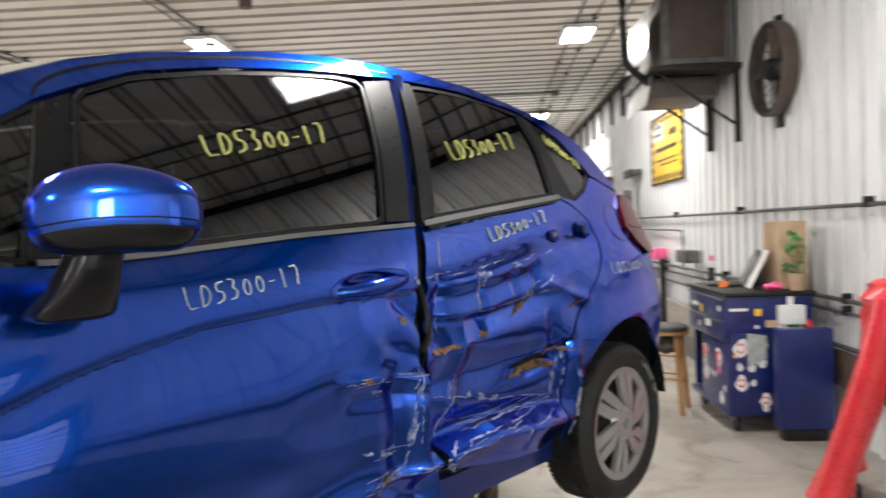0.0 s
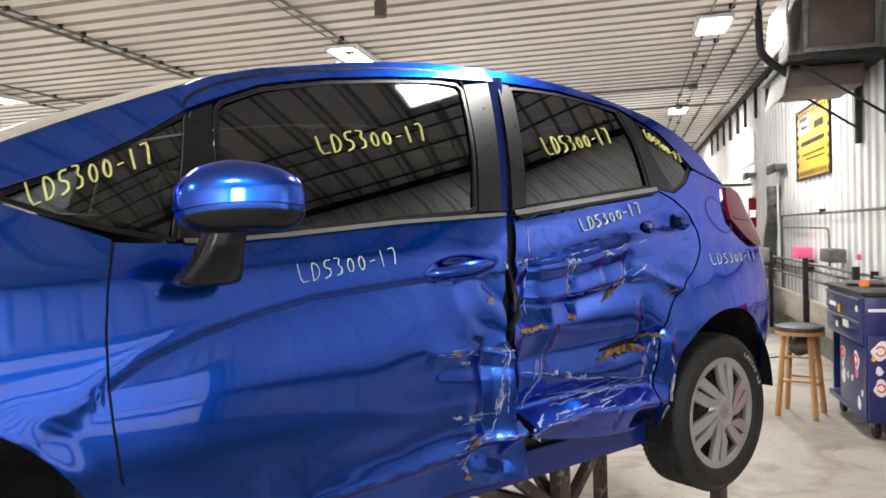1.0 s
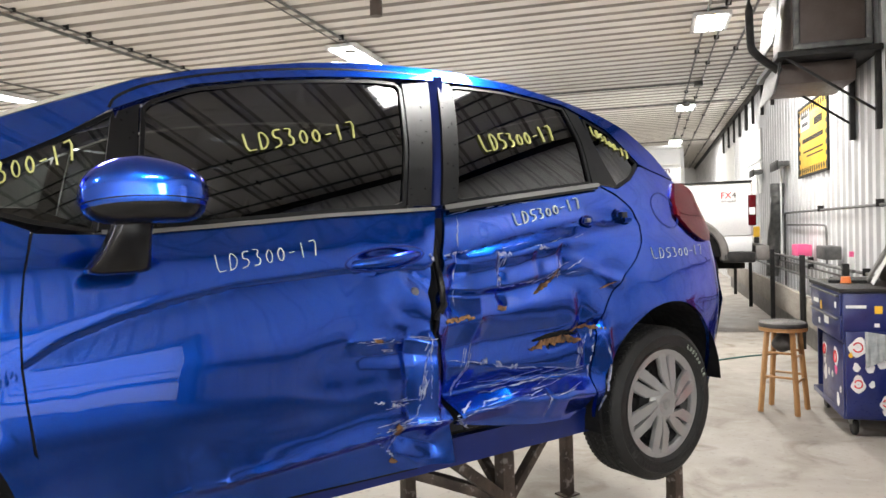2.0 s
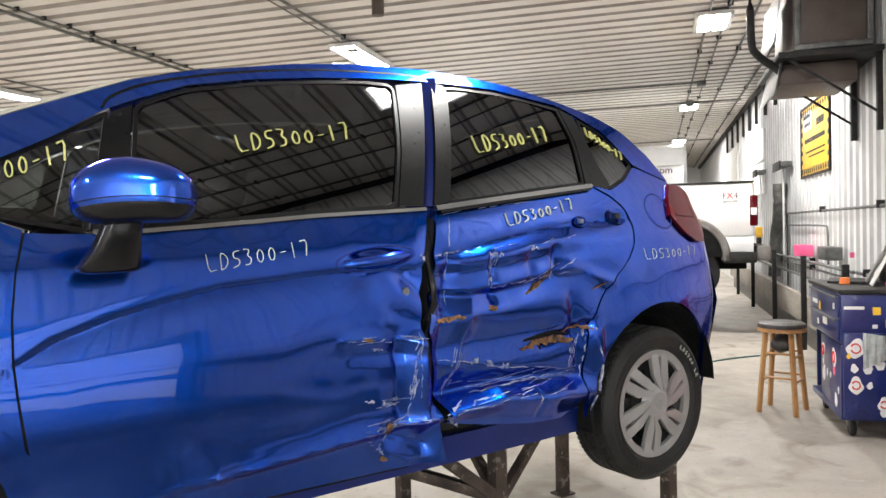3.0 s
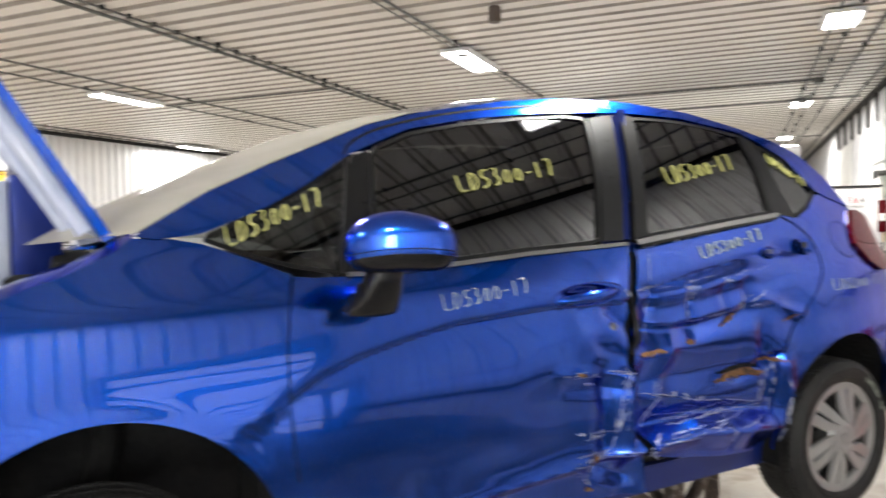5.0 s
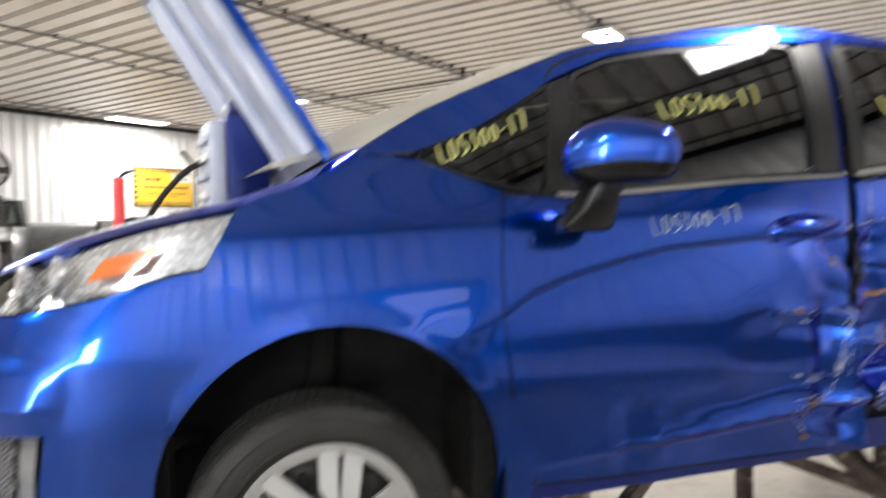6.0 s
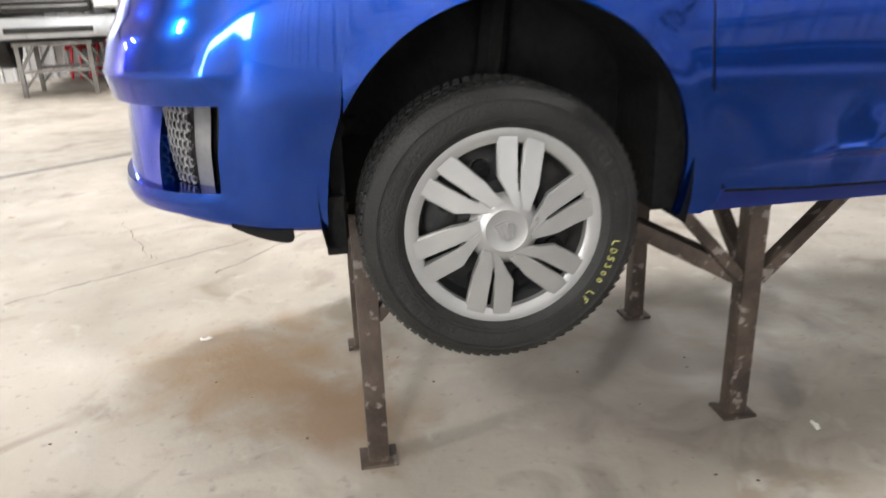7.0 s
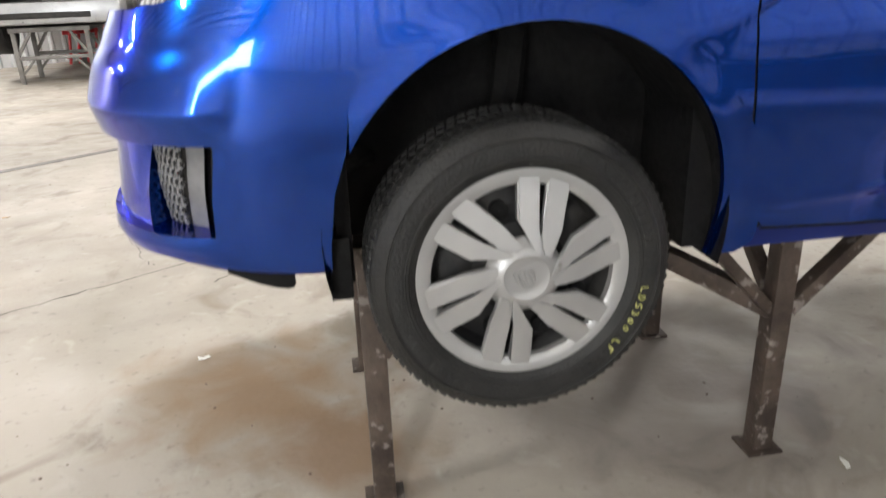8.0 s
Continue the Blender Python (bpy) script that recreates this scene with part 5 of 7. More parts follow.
def scars():
    rd, fd = rear_door, front_door
    scar("torn_metal", [(1.879, 1.034), (1.945, 1.052), (2.035, 1.052), (2.115, 1.042)], 0.024, RUST, rd, "rusty torn steel edge", 34, 1)
    scar("torn_metal", [(2.048, 1.066), (2.141, 1.088), (2.198, 1.075), (2.315, 1.064)], 0.011, RUST, rd, "rusty torn steel edge", 34, 2)
    bm = bmesh.new()
    drape(bm, [(1.895, 1.062), (1.96, 1.070), (2.04, 1.074), (2.10, 1.066)], [0.006, 0.016, 0.014, 0.004], 0.004, False, True, 0.004)
    part("tear_gap", bm, DARK, rd, "dark slit in the torn door")
    for k, (pts, w) in enumerate((([(1.527, 1.163), (1.631, 1.167)], 0.018), ([(1.904, 1.217), (1.986, 1.255), (2.012, 1.291)], 0.014), ([(1.742, 1.182), (1.768, 1.182)], 0.022), ([(2.193, 1.214), (2.268, 1.233)], 0.006))):
        scar("rust_patch", pts, w, RUST, rd, "brown surface rust", 16, 10 + k)
    for k, (pts, w) in enumerate((([(1.553, 1.355), (1.644, 1.366)], 0.009), ([(1.547, 1.044), (1.675, 1.020), (1.791, 0.990), (2.102, 0.946)], 0.006), ([(1.762, 1.344), (1.754, 1.245)], 0.010),
                                  ([(1.754, 1.245), (1.899, 1.260), (2.096, 1.278)], 0.007), ([(1.532, 0.888), (1.643, 0.924), (1.801, 0.933), (2.051, 0.933)], 0.007), ([(1.56, 0.875), (1.66, 0.908), (1.80, 0.915)], 0.004),
                                  ([(1.533, 0.879), (1.591, 0.841)], 0.012), ([(1.753, 1.353), (1.80, 1.352)], 0.018), ([(1.93, 1.365), (1.973, 1.368)], 0.014), ([(2.088, 0.948), (2.101, 1.065)], 0.006), ([(1.631, 1.475), (1.599, 1.353), (1.590, 1.201)], 0.004),
                                  ([(1.918, 0.886), (1.922, 0.842)], 0.010), ([(2.150, 0.909), (2.165, 1.05)], 0.007), ([(1.60, 1.478), (1.70, 1.495), (2.0, 1.525)], 0.004), ([(2.02, 1.262), (2.03, 1.32)], 0.005),
                                  ([(1.675, 1.024), (1.69, 1.024)], 0.018), ([(1.735, 1.008), (1.75, 1.008)], 0.018), ([(1.80, 0.99), (1.815, 0.99)], 0.018))):
        scar("scrape", pts, w, SCRAPE, rd, "", 24, 30 + k)
    for k, (pts, w, m) in enumerate((([(1.284, 0.960), (1.387, 0.938)], 0.012, SCRAPE), ([(1.283, 0.876), (1.366, 0.878)], 0.008, SCRAPE), ([(1.366, 0.878), (1.421, 0.894), (1.442, 0.964), (1.433, 1.099)], 0.004, SCRAPE),
                                     ([(1.223, 1.137), (1.351, 1.129)], 0.006, SCRAPE), ([(1.362, 0.880), (1.380, 0.850)], 0.024, RUST), ([(1.345, 0.782), (1.366, 0.772)], 0.016, RUST), ([(1.278, 1.136), (1.300, 1.130)], 0.012, RUST),
                                     ([(1.305, 1.106), (1.344, 1.100)], 0.008, SCRAPE), ([(1.49, 1.36), (1.50, 1.345)], 0.012, SCRAPE), ([(1.39, 0.872), (1.50, 0.88)], 0.005, SCRAPE),
                                     ([(1.45, 1.14), (1.455, 0.95)], 0.003, SCRAPE), ([(1.30, 0.84), (1.36, 0.79)], 0.008, SCRAPE))):
        scar("rust_patch" if m is RUST else "scrape", pts, w, m, fd, "brown surface rust" if m is RUST else "", 20, 60 + k)
    scar("scrape", [(2.20, 0.78), (2.23, 0.93), (2.20, 1.06)], 0.007, SCRAPE, quarter, "", 20, 91)
    # clusters of fine scratches: from, to, spread, how many, length, on which panel
    rnd = random.Random(31)
    for (ax, az), (bx, bz), spread, count, reach, lean, up in (
            ((1.56, 0.905), (2.08, 0.90), 0.020, 18, 0.11, 0.04, rd), ((1.58, 0.95), (2.08, 0.935), 0.014, 16, 0.14, 0.02, rd), ((1.60, 1.36), (2.15, 1.40), 0.010, 8, 0.07, 0.12, rd),
            ((2.09, 0.95), (2.15, 1.07), 0.018, 14, 0.05, 1.2, rd), ((1.74, 1.25), (1.78, 1.34), 0.02, 10, 0.05, 1.3, rd), ((1.54, 0.88), (1.60, 1.02), 0.02, 10, 0.06, 1.2, rd), ((1.86, 1.26), (2.10, 1.30), 0.018, 12, 0.05, 0.4, rd),
            ((1.28, 0.878), (1.47, 0.885), 0.014, 16, 0.07, 0.05, fd), ((1.29, 0.95), (1.38, 0.94), 0.012, 9, 0.06, 0.02, fd), ((1.22, 1.137), (1.44, 1.122), 0.010, 12, 0.06, -0.05, fd), ((1.43, 0.92), (1.44, 1.10), 0.010, 12, 0.07, 1.45, fd), ((1.31, 0.80), (1.38, 0.86), 0.016, 9, 0.04, 0.8, fd)):
        for _ in range(count):
            f = rnd.random()
            x, z = ax + (bx - ax) * f + rnd.uniform(-1, 1) * spread * 0.6, az + (bz - az) * f + rnd.uniform(-1, 1) * spread
            a, ln = lean + rnd.uniform(-0.12, 0.12), reach * rnd.uniform(0.3, 1.0)
            pts = resample([(x, z), (x + ln * math.cos(a), z + ln * math.sin(a))], 7)
            bm = bmesh.new()
            drape(bm, pts, [0.0004 + rnd.uniform(0, 0.0011) * math.sin(math.pi * (k + 0.5) / 7) for k in range(7)], 0.003 if up is rd else -0.001, False, True, 0.0012)
            part("scratch", bm, SCRAPE, up)
    # rubber strip hanging out below the rear door
    bm = bmesh.new()
    tube(bm, [(1.60, 0.035, 0.835), (1.68, 0.03, 0.838), (1.78, 0.045, 0.842), (1.86, 0.08, 0.83)], 0.009, 8)
    part("door_seal", bm, BLACK_TRIM, rd, "loose black door seal")
    bm = bmesh.new()
    tube(bm, [(1.535, skin(1.54, z, False) + 0.03, z) if z > 1.2 else (1.50, skin(1.5, z, False) + 0.03, z) for z in np.linspace(1.48, 0.9, 14)], 0.012, 8)
    part("door_seal", bm, BLACK_TRIM, rd, "black door seal in the open gap")


scars()


# ---- steel stands under the car ----
def stand(name, corners, top, label, steel=STAND_STEEL, group="steel stands under the car"):
    (x0, y0), (x1, y1) = corners
    st = thing(name, label, "stand", pose(x0, y0, 0), group)
    w, d = x1 - x0, y1 - y0
    for fx in (0, 1):
        for fy in (0, 1):
            bm = bmesh.new()
            bar(bm, (fx * w, fy * d, 0), (fx * w, fy * d, top - 0.03), 0.055, 0.055, 0.005)
            leg = part("leg", bm, steel, st)
            bm = bmesh.new()
            box(bm, fx * w - 0.05, fx * w + 0.05, fy * d - 0.045, fy * d + 0.045, 0, 0.009, 0.002)
            part("foot_plate", bm, steel, leg)
            sx, sy = 1 - 2 * fx, 1 - 2 * fy
            bm = bmesh.new()
            bar(bm, (fx * w + sx * 0.02, fy * d, top - 0.28), (fx * w + sx * 0.24, fy * d, top - 0.04), 0.04, 0.03, 0.004)
            part("brace", bm, steel, st)
            bm = bmesh.new()
            bar(bm, (fx * w, fy * d + sy * 0.02, top - 0.26), (fx * w, fy * d + sy * 0.26, top - 0.04), 0.04, 0.03, 0.004)
            part("brace", bm, steel, st)
    for fy in (0, 1):
        bm = bmesh.new()
        box(bm, -0.06, w + 0.06, fy * d - 0.028, fy * d + 0.028, top - 0.055, top, 0.005)
        part("top_rail", bm, steel, st)
    for fx in (0, 1):
        bm = bmesh.new()
        box(bm, fx * w - 0.028, fx * w + 0.028, 0.03, d - 0.03, top - 0.058, top - 0.004, 0.005)
        part("top_rail", bm, steel, st)
    return st


front_stand = stand("steel_stand", ((-0.235, 0.32), (0.80, 1.01)), 0.70, "worn brown steel table stand under the car's front")
bm = bmesh.new()
bar(bm, (1.035, 0.0, 0.42), (0.50, 0.45, 0.66), 0.05, 0.05)
part("brace", bm, STAND_STEEL, front_stand)
bm = bmesh.new()
bar(bm, (1.06, 0.0, 0.42), (1.30, 0.0, 0.66), 0.045, 0.035)
part("brace", bm, STAND_STEEL, front_stand)
rear_stand = stand("steel_stand", ((2.02, 0.36), (3.02, 1.05)), 0.70, "worn brown steel table stand under the car's rear")
for p, q in (((0.02, 0, 0.40), (-0.30, 0, 0.66)), ((0.0, 0.0, 0.42), (-0.5, 0.3, 0.62))):
    bm = bmesh.new()
    bar(bm, p, q, 0.05, 0.04)
    part("brace", bm, STAND_STEEL, rear_stand)


# ---- fixtures of the hall ----
def at_room(x, y, z=0.0, turn=0.0):
    return ROOM @ pose(x, y, z, 0, 0, turn)


def ceiling_light(length):
    h = length / 2 + 0.04
    t = thing("ceiling_light", "lit two-panel fluorescent ceiling fixture hung from the ribbed ceiling", "lamp", group="ceiling lights")
    bm = bmesh.new()
    box(bm, -h, h, -0.21, 0.21, -0.055, -0.01, 0.008)
    for s in (-1, 1):
        box(bm, -h, h, s * 0.19 - 0.02, s * 0.19 + 0.02, -0.075, -0.05, 0.004)
    part("housing", bm, WHITE_PAINT, t, "white reflector housing")
    for s in (-1, 1):
        bm = bmesh.new()
        box(bm, -h + 0.03, h - 0.03, s * 0.085 - 0.07, s * 0.085 + 0.07, -0.072, -0.058, 0.004)
        part("tube_panel", bm, LAMP_GLOW, t, "bright lit tube panel")
    for s in (-1, 1):
        bm = bmesh.new()
        tube(bm, [(s * h * 0.8, 0, -0.01), (s * h * 0.8, 0, 0.08)], 0.008, 6)
        part("hanger", bm, GALV, t)
    return t


for ly in LAMP_ROWS:
    first = ceiling_light(lamp_length(ly))
    first.matrix_basis = at_room(*lamp_spot(LAMP_COLS[0], ly), TOP - 0.07)
    for lx in LAMP_COLS[1:]:
        copy_thing(first, at_room(*lamp_spot(lx, ly), TOP - 0.07))


def conduit(pts, r, label, clips=0.0):
    t = thing("conduit", label, "pipe", ROOM, "ceiling and wall conduits")
    bm = bmesh.new()
    tube(bm, pts, r, 8)
    part("pipe", bm, GALV, t)
    if clips:
        a, b = Vector(pts[0]), Vector(pts[-1])
        n = int((b - a).length / clips)
        for i in range(1, n):
            p = a.lerp(b, i / n)
            bm = bmesh.new()
            box(bm, p.x - 0.011, p.x + 0.011, p.y - 0.032, p.y + 0.032, p.z - r - 0.004, p.z + 0.05, 0.003)
            part("clip", bm, STEEL_BLACK, t)
    return t


for y, r, c in ((4.98, 0.020, 2.4), (4.80, 0.013, 0.35), (2.10, 0.016, 2.0), (2.22, 0.009, 0), (-2.2, 0.016, 3.1), (-2.40, 0.012, 1.5), (-2.71, 0.016, 3.1), (-3.16, 0.018, 3.1), (7.75, 0.016, 2.4), (8.45, 0.014, 2.0), (12.55, 0.016, 3), (12.95, 0.012, 0)):
    conduit([(NEAR_X + 0.1, y, TOP - 0.075), (END_X - 0.1, y, TOP - 0.075)], r, "grey steel conduit run along the ribbed ceiling", c)
for x, y0, y1 in ((12.1, -2.4, 4.9), (14.2, -3.2, 2.1), (20.9, -3.2, 8.4), (9.1, 4.9, 8.4)):
    conduit([(x, y0, TOP - 0.10), (x, y1, TOP - 0.10)], 0.016, "thin conduit crossing the ribbed ceiling")
for x in (7.75, 12.1, 14.2):
    t = thing("junction_box", "small grey junction box on the ceiling conduit", "box", at_room(x, {7.75: 2.12, 12.1: -2.35, 14.2: -2.25}[x], TOP - 0.13), "junction boxes")
    part("box", box(bmesh.new(), -0.07, 0.07, -0.07, 0.07, -0.03, 0.05, 0.006), GALV, t)
t = thing("ceiling_sensor", "brown cylindrical fitting hanging under the ceiling", "sensor", at_room(6.3, 1.2, TOP - 0.05))
part("body", lathe(bmesh.new(), [(0.001, -0.16), (0.06, -0.16), (0.065, -0.15), (0.065, 0.0), (0.04, 0.02)], 20), BROWN_BOX, t)


def heater():
    t = thing("unit_heater", "brown ducted heater on a bracketed wall shelf with pale deflectors", "heater", ROOM)
    bm = bmesh.new()
    box(bm, 6.2, 7.2, -3.40, -2.76, 2.93, 3.62, 0.02)
    body = part("casing", bm, BROWN_BOX, t)
    for a, b, c, d in ((-3.39, -2.77, 2.94, 2.99), (-3.39, -2.77, 3.55, 3.60), (-3.39, -3.34, 2.99, 3.55), (-2.82, -2.77, 2.99, 3.55)):
        part("front_frame", box(bmesh.new(), 6.165, 6.198, a, b, c, d, 0.006), GALV, body)
    part("front_panel", box(bmesh.new(), 6.185, 6.199, -3.335, -2.825, 2.995, 3.545, 0.003), BROWN_BOX, body)
    bm = bmesh.new()
    box(bm, 6.05, 7.35, -3.44, -2.62, 2.86, 2.91, 0.006)
    part("shelf", bm, STEEL_BLACK, t, "dark shelf")
    bm = bmesh.new()
    box(bm, 6.3, 7.1, -3.3, -2.66, 2.66, 2.855, 0.03)
    part("drip_pan", bm, BROWN_BOX, t)
    for z0, z1 in ((3.03, 3.52), (2.58, 2.86)):
        bm = bmesh.new()
        sheet(bm, [[(6.2 + 0.9 * v, -2.62 - 0.06 * u, z0 + (z1 - z0) * u) for u in np.linspace(0, 1, 9)] for v in (0, 1)])
        sheet(bm, [[(6.2 + 0.9 * v, -2.605 - 0.06 * u, z0 + (z1 - z0) * u) for u in np.linspace(0, 1, 9)] for v in (0, 1)])
        part("deflector", bm, WHITE_PAINT, t, "slanted white air deflector")
    bm = bmesh.new()
    tube(bm, rounded([(6.25, -2.42, 3.85), (6.25, -2.42, 3.05), (6.25, -2.46, 2.95), (6.3, -2.68, 2.78)], 2), 0.035, 10)
    part("gas_pipe", bm, STEEL_BLACK, t, "black bent pipe")
    for x in (7.0, 6.15):
        bm = bmesh.new()
        box(bm, x - 0.025, x + 0.025, -3.45, -3.40, 2.2, 2.92, 0.004)
        part("wall_bracket", bm, STEEL_BLACK, t)
        bm = bmesh.new()
        bar(bm, (x, -3.41, 2.36), (x, -2.70, 2.87), 0.022)
        part("strut", bm, STEEL_BLACK, t)


heater()


def wall_fan(x, y, z, sign, name="wall_fan"):
    t = thing(name, "dark brown round shop fan mounted on the white wall", "fan", at_room(x, y, z), "wall fans")
    m = Matrix.Rotation(radians(-90 * sign), 4, "X")
    bm = bmesh.new()
    lathe(bm, [(0.36, 0.0), (0.37, 0.02), (0.37, 0.11), (0.355, 0.125), (0.345, 0.11), (0.345, 0.02)], 40, m)
    part("drum", bm, BROWN_BOX, t)
    guard = part("guard", lathe(bmesh.new(), [(0.001, 0.128), (0.03, 0.128), (0.035, 0.12)], 16, m), STEEL_BLACK, t)
    for r in (0.07, 0.14, 0.21, 0.28, 0.34):
        bm = bmesh.new()
        tube(bm, [m @ Vector((r * math.cos(a), r * math.sin(a), 0.118)) for a in np.linspace(0, 2 * math.pi, 25)], 0.004, 5)
        part("guard_ring", bm, STEEL_BLACK, guard)
    for k in range(8):
        a = k * math.pi / 4
        bm = bmesh.new()
        tube(bm, [m @ Vector((0.03 * math.cos(a), 0.03 * math.sin(a), 0.125)), m @ Vector((0.35 * math.cos(a), 0.35 * math.sin(a), 0.118))], 0.004, 5)
        part("guard_spoke", bm, STEEL_BLACK, guard)
    for k in range(4):
        bm = bmesh.new()
        tilt = m @ Matrix.Rotation(k * math.pi / 2, 4, "Z") @ Matrix.Rotation(radians(24), 4, "X")
        slab(bm, [(0.05, -0.03), (0.2, -0.08), (0.32, -0.07), (0.33, 0.06), (0.2, 0.05), (0.05, 0.03)], 0.006, tilt @ Matrix.Translation((0, 0, 0.06)))
        part("blade", bm, BROWN_BOX, t)
    bm = bmesh.new()
    lathe(bm, [(0.001, 0.115), (0.07, 0.11), (0.09, 0.08), (0.09, 0.02)], 20, m)
    part("motor", bm, STEEL_BLACK, t)
    bm = bmesh.new()
    box(bm, -0.04, 0.04, -0.02, 0.03, -0.46, 0.42, 0.005)
    part("mount", bm, STEEL_BLACK, t)


wall_fan(5.22, WALL_Y + 0.03, 2.66, 1)
wall_fan(5.6, FAR_Y - 0.03, 2.7, -1)


def yellow_sign(x0, x1, y, z0, z1, sign):
    t = thing("wall_sign", "yellow metal wall sign with black hazard border and lettering", "sign", ROOM, "yellow wall signs")
    w = x1 - x0
    yy = y + sign * 0.03
    lay = lambda k: sorted((yy + sign * k, yy + sign * (k + 0.004)))
    base = part("plate", box(bmesh.new(), x0, x1, *sorted((yy - sign * 0.012, yy)), z0, z1, 0.003), YELLOW, t)
    for a, b, c, d in ((x0 - 0.03, x1 + 0.03, z0 - 0.03, z0), (x0 - 0.03, x1 + 0.03, z1, z1 + 0.03), (x0 - 0.03, x0, z0, z1), (x1, x1 + 0.03, z0, z1)):
        part("frame", box(bmesh.new(), a, b, *sorted((yy - sign * 0.015, yy + sign * 0.012)), c, d, 0.003), STEEL_BLACK, t)
    n = 13
    for i in range(n):
        for zc in (z0 + 0.05, z1 - 0.05):
            cx = x0 + 0.06 + (w - 0.12) * i / (n - 1)
            bm = bmesh.new()
            box(bm, -0.028, 0.028, 0, 0.004, -0.035, 0.035, 0, pose(cx, lay(0.001)[0], zc, 0, 30, 0))
            part("hazard_bar", bm, INK, base)
    for i in range(5):
        for cx in (x0 + 0.05, x1 - 0.05):
            part("hazard_bar", box(bmesh.new(), cx - 0.035, cx + 0.035, *lay(0.001), z0 + 0.15 + i * 0.12, z0 + 0.205 + i * 0.12), INK, base)
    for k, (fx0, fx1, fz, h) in enumerate(((0.64, 0.9, 0.84, 0.045), (0.64, 0.86, 0.72, 0.045), (0.16, 0.42, 0.66, 0.09), (0.14, 0.86, 0.47, 0.055), (0.14, 0.82, 0.32, 0.022), (0.14, 0.7, 0.25, 0.018))):
        c = fx0
        rnd = random.Random(k)
        while c < fx1:
            ln = rnd.uniform(0.018, 0.035)
            part("letter_bar", box(bmesh.new(), x0 + w * c, x0 + w * min(c + ln, fx1), *lay(0.001), z0 + (z1 - z0) * fz, z0 + (z1 - z0) * fz + h), INK, base)
            c += ln + 0.014
    part("label_patch", box(bmesh.new(), x0 + w * 0.60, x0 + w * 0.93, *lay(-0.002), z0 + (z1 - z0) * 0.66, z0 + (z1 - z0) * 0.94), PAPER, base, "white corner patch")


yellow_sign(8.08, 9.66, WALL_Y, 2.02, 2.87, 1)
yellow_sign(8.65, 10.28, FAR_Y, 2.05, 2.88, -1)


# ---- along the south wall ----
def wall_panel():
    # unseen glowing panel, added as the source of the front fill light
    t = thing("window_1", "added bright panel, unseen, that lights the car's front", "window", ROOM, kind="structure")
    h, z0, z1, y = PANEL_W / 2, PANEL_Z0, PANEL_Z1, WALL_Y
    part("pane", box(bmesh.new(), PANEL_X - h, PANEL_X + h, y + 0.06, y + 0.09, z0, z1), PANEL_GLOW, t)
    for xa, xb, za, zb in ((-h - 0.08, -h, z0 - 0.08, z1 + 0.08), (h, h + 0.08, z0 - 0.08, z1 + 0.08), (-h, h, z1, z1 + 0.08), (-h, h, z0 - 0.08, z0)):
        part("frame", box(bmesh.new(), PANEL_X + xa, PANEL_X + xb, y + 0.0, y + 0.12, za, zb, 0.004), WHITE_PAINT, t)


wall_panel()


def daylit_door():
    """Closed translucent sectional door in the wall, daylight shining through its slats."""
    t = thing("door_1", "closed translucent sectional door glowing with daylight", "door", ROOM, kind="structure")
    n = 9
    step = DOOR_TOP / n
    for k in range(n):
        part("slat", box(bmesh.new(), DOOR_X0, DOOR_X1, WALL_Y + 0.045, WALL_Y + 0.075, k * step + 0.032, (k + 1) * step - 0.032, 0.006), DOOR_GLOW, t)
        part("slat_joint", box(bmesh.new(), DOOR_X0, DOOR_X1, WALL_Y + 0.035, WALL_Y + 0.06, (k + 1) * step - 0.030, (k + 1) * step + 0.030, 0.003), STEEL_GREY, t)
    for x0, x1 in ((DOOR_X0 - 0.10, DOOR_X0 - 0.002), (DOOR_X1 + 0.002, DOOR_X1 + 0.10)):
        part("jamb", box(bmesh.new(), x0, x1, WALL_Y + 0.03, WALL_Y + 0.13, 0.0, DOOR_TOP + 0.02, 0.006), STEEL_GREY, t)
    part("lintel", box(bmesh.new(), DOOR_X0 - 0.10, DOOR_X1 + 0.10, WALL_Y + 0.03, WALL_Y + 0.13, DOOR_TOP + 0.022, DOOR_TOP + 0.13, 0.006), STEEL_GREY, t)


daylit_door()



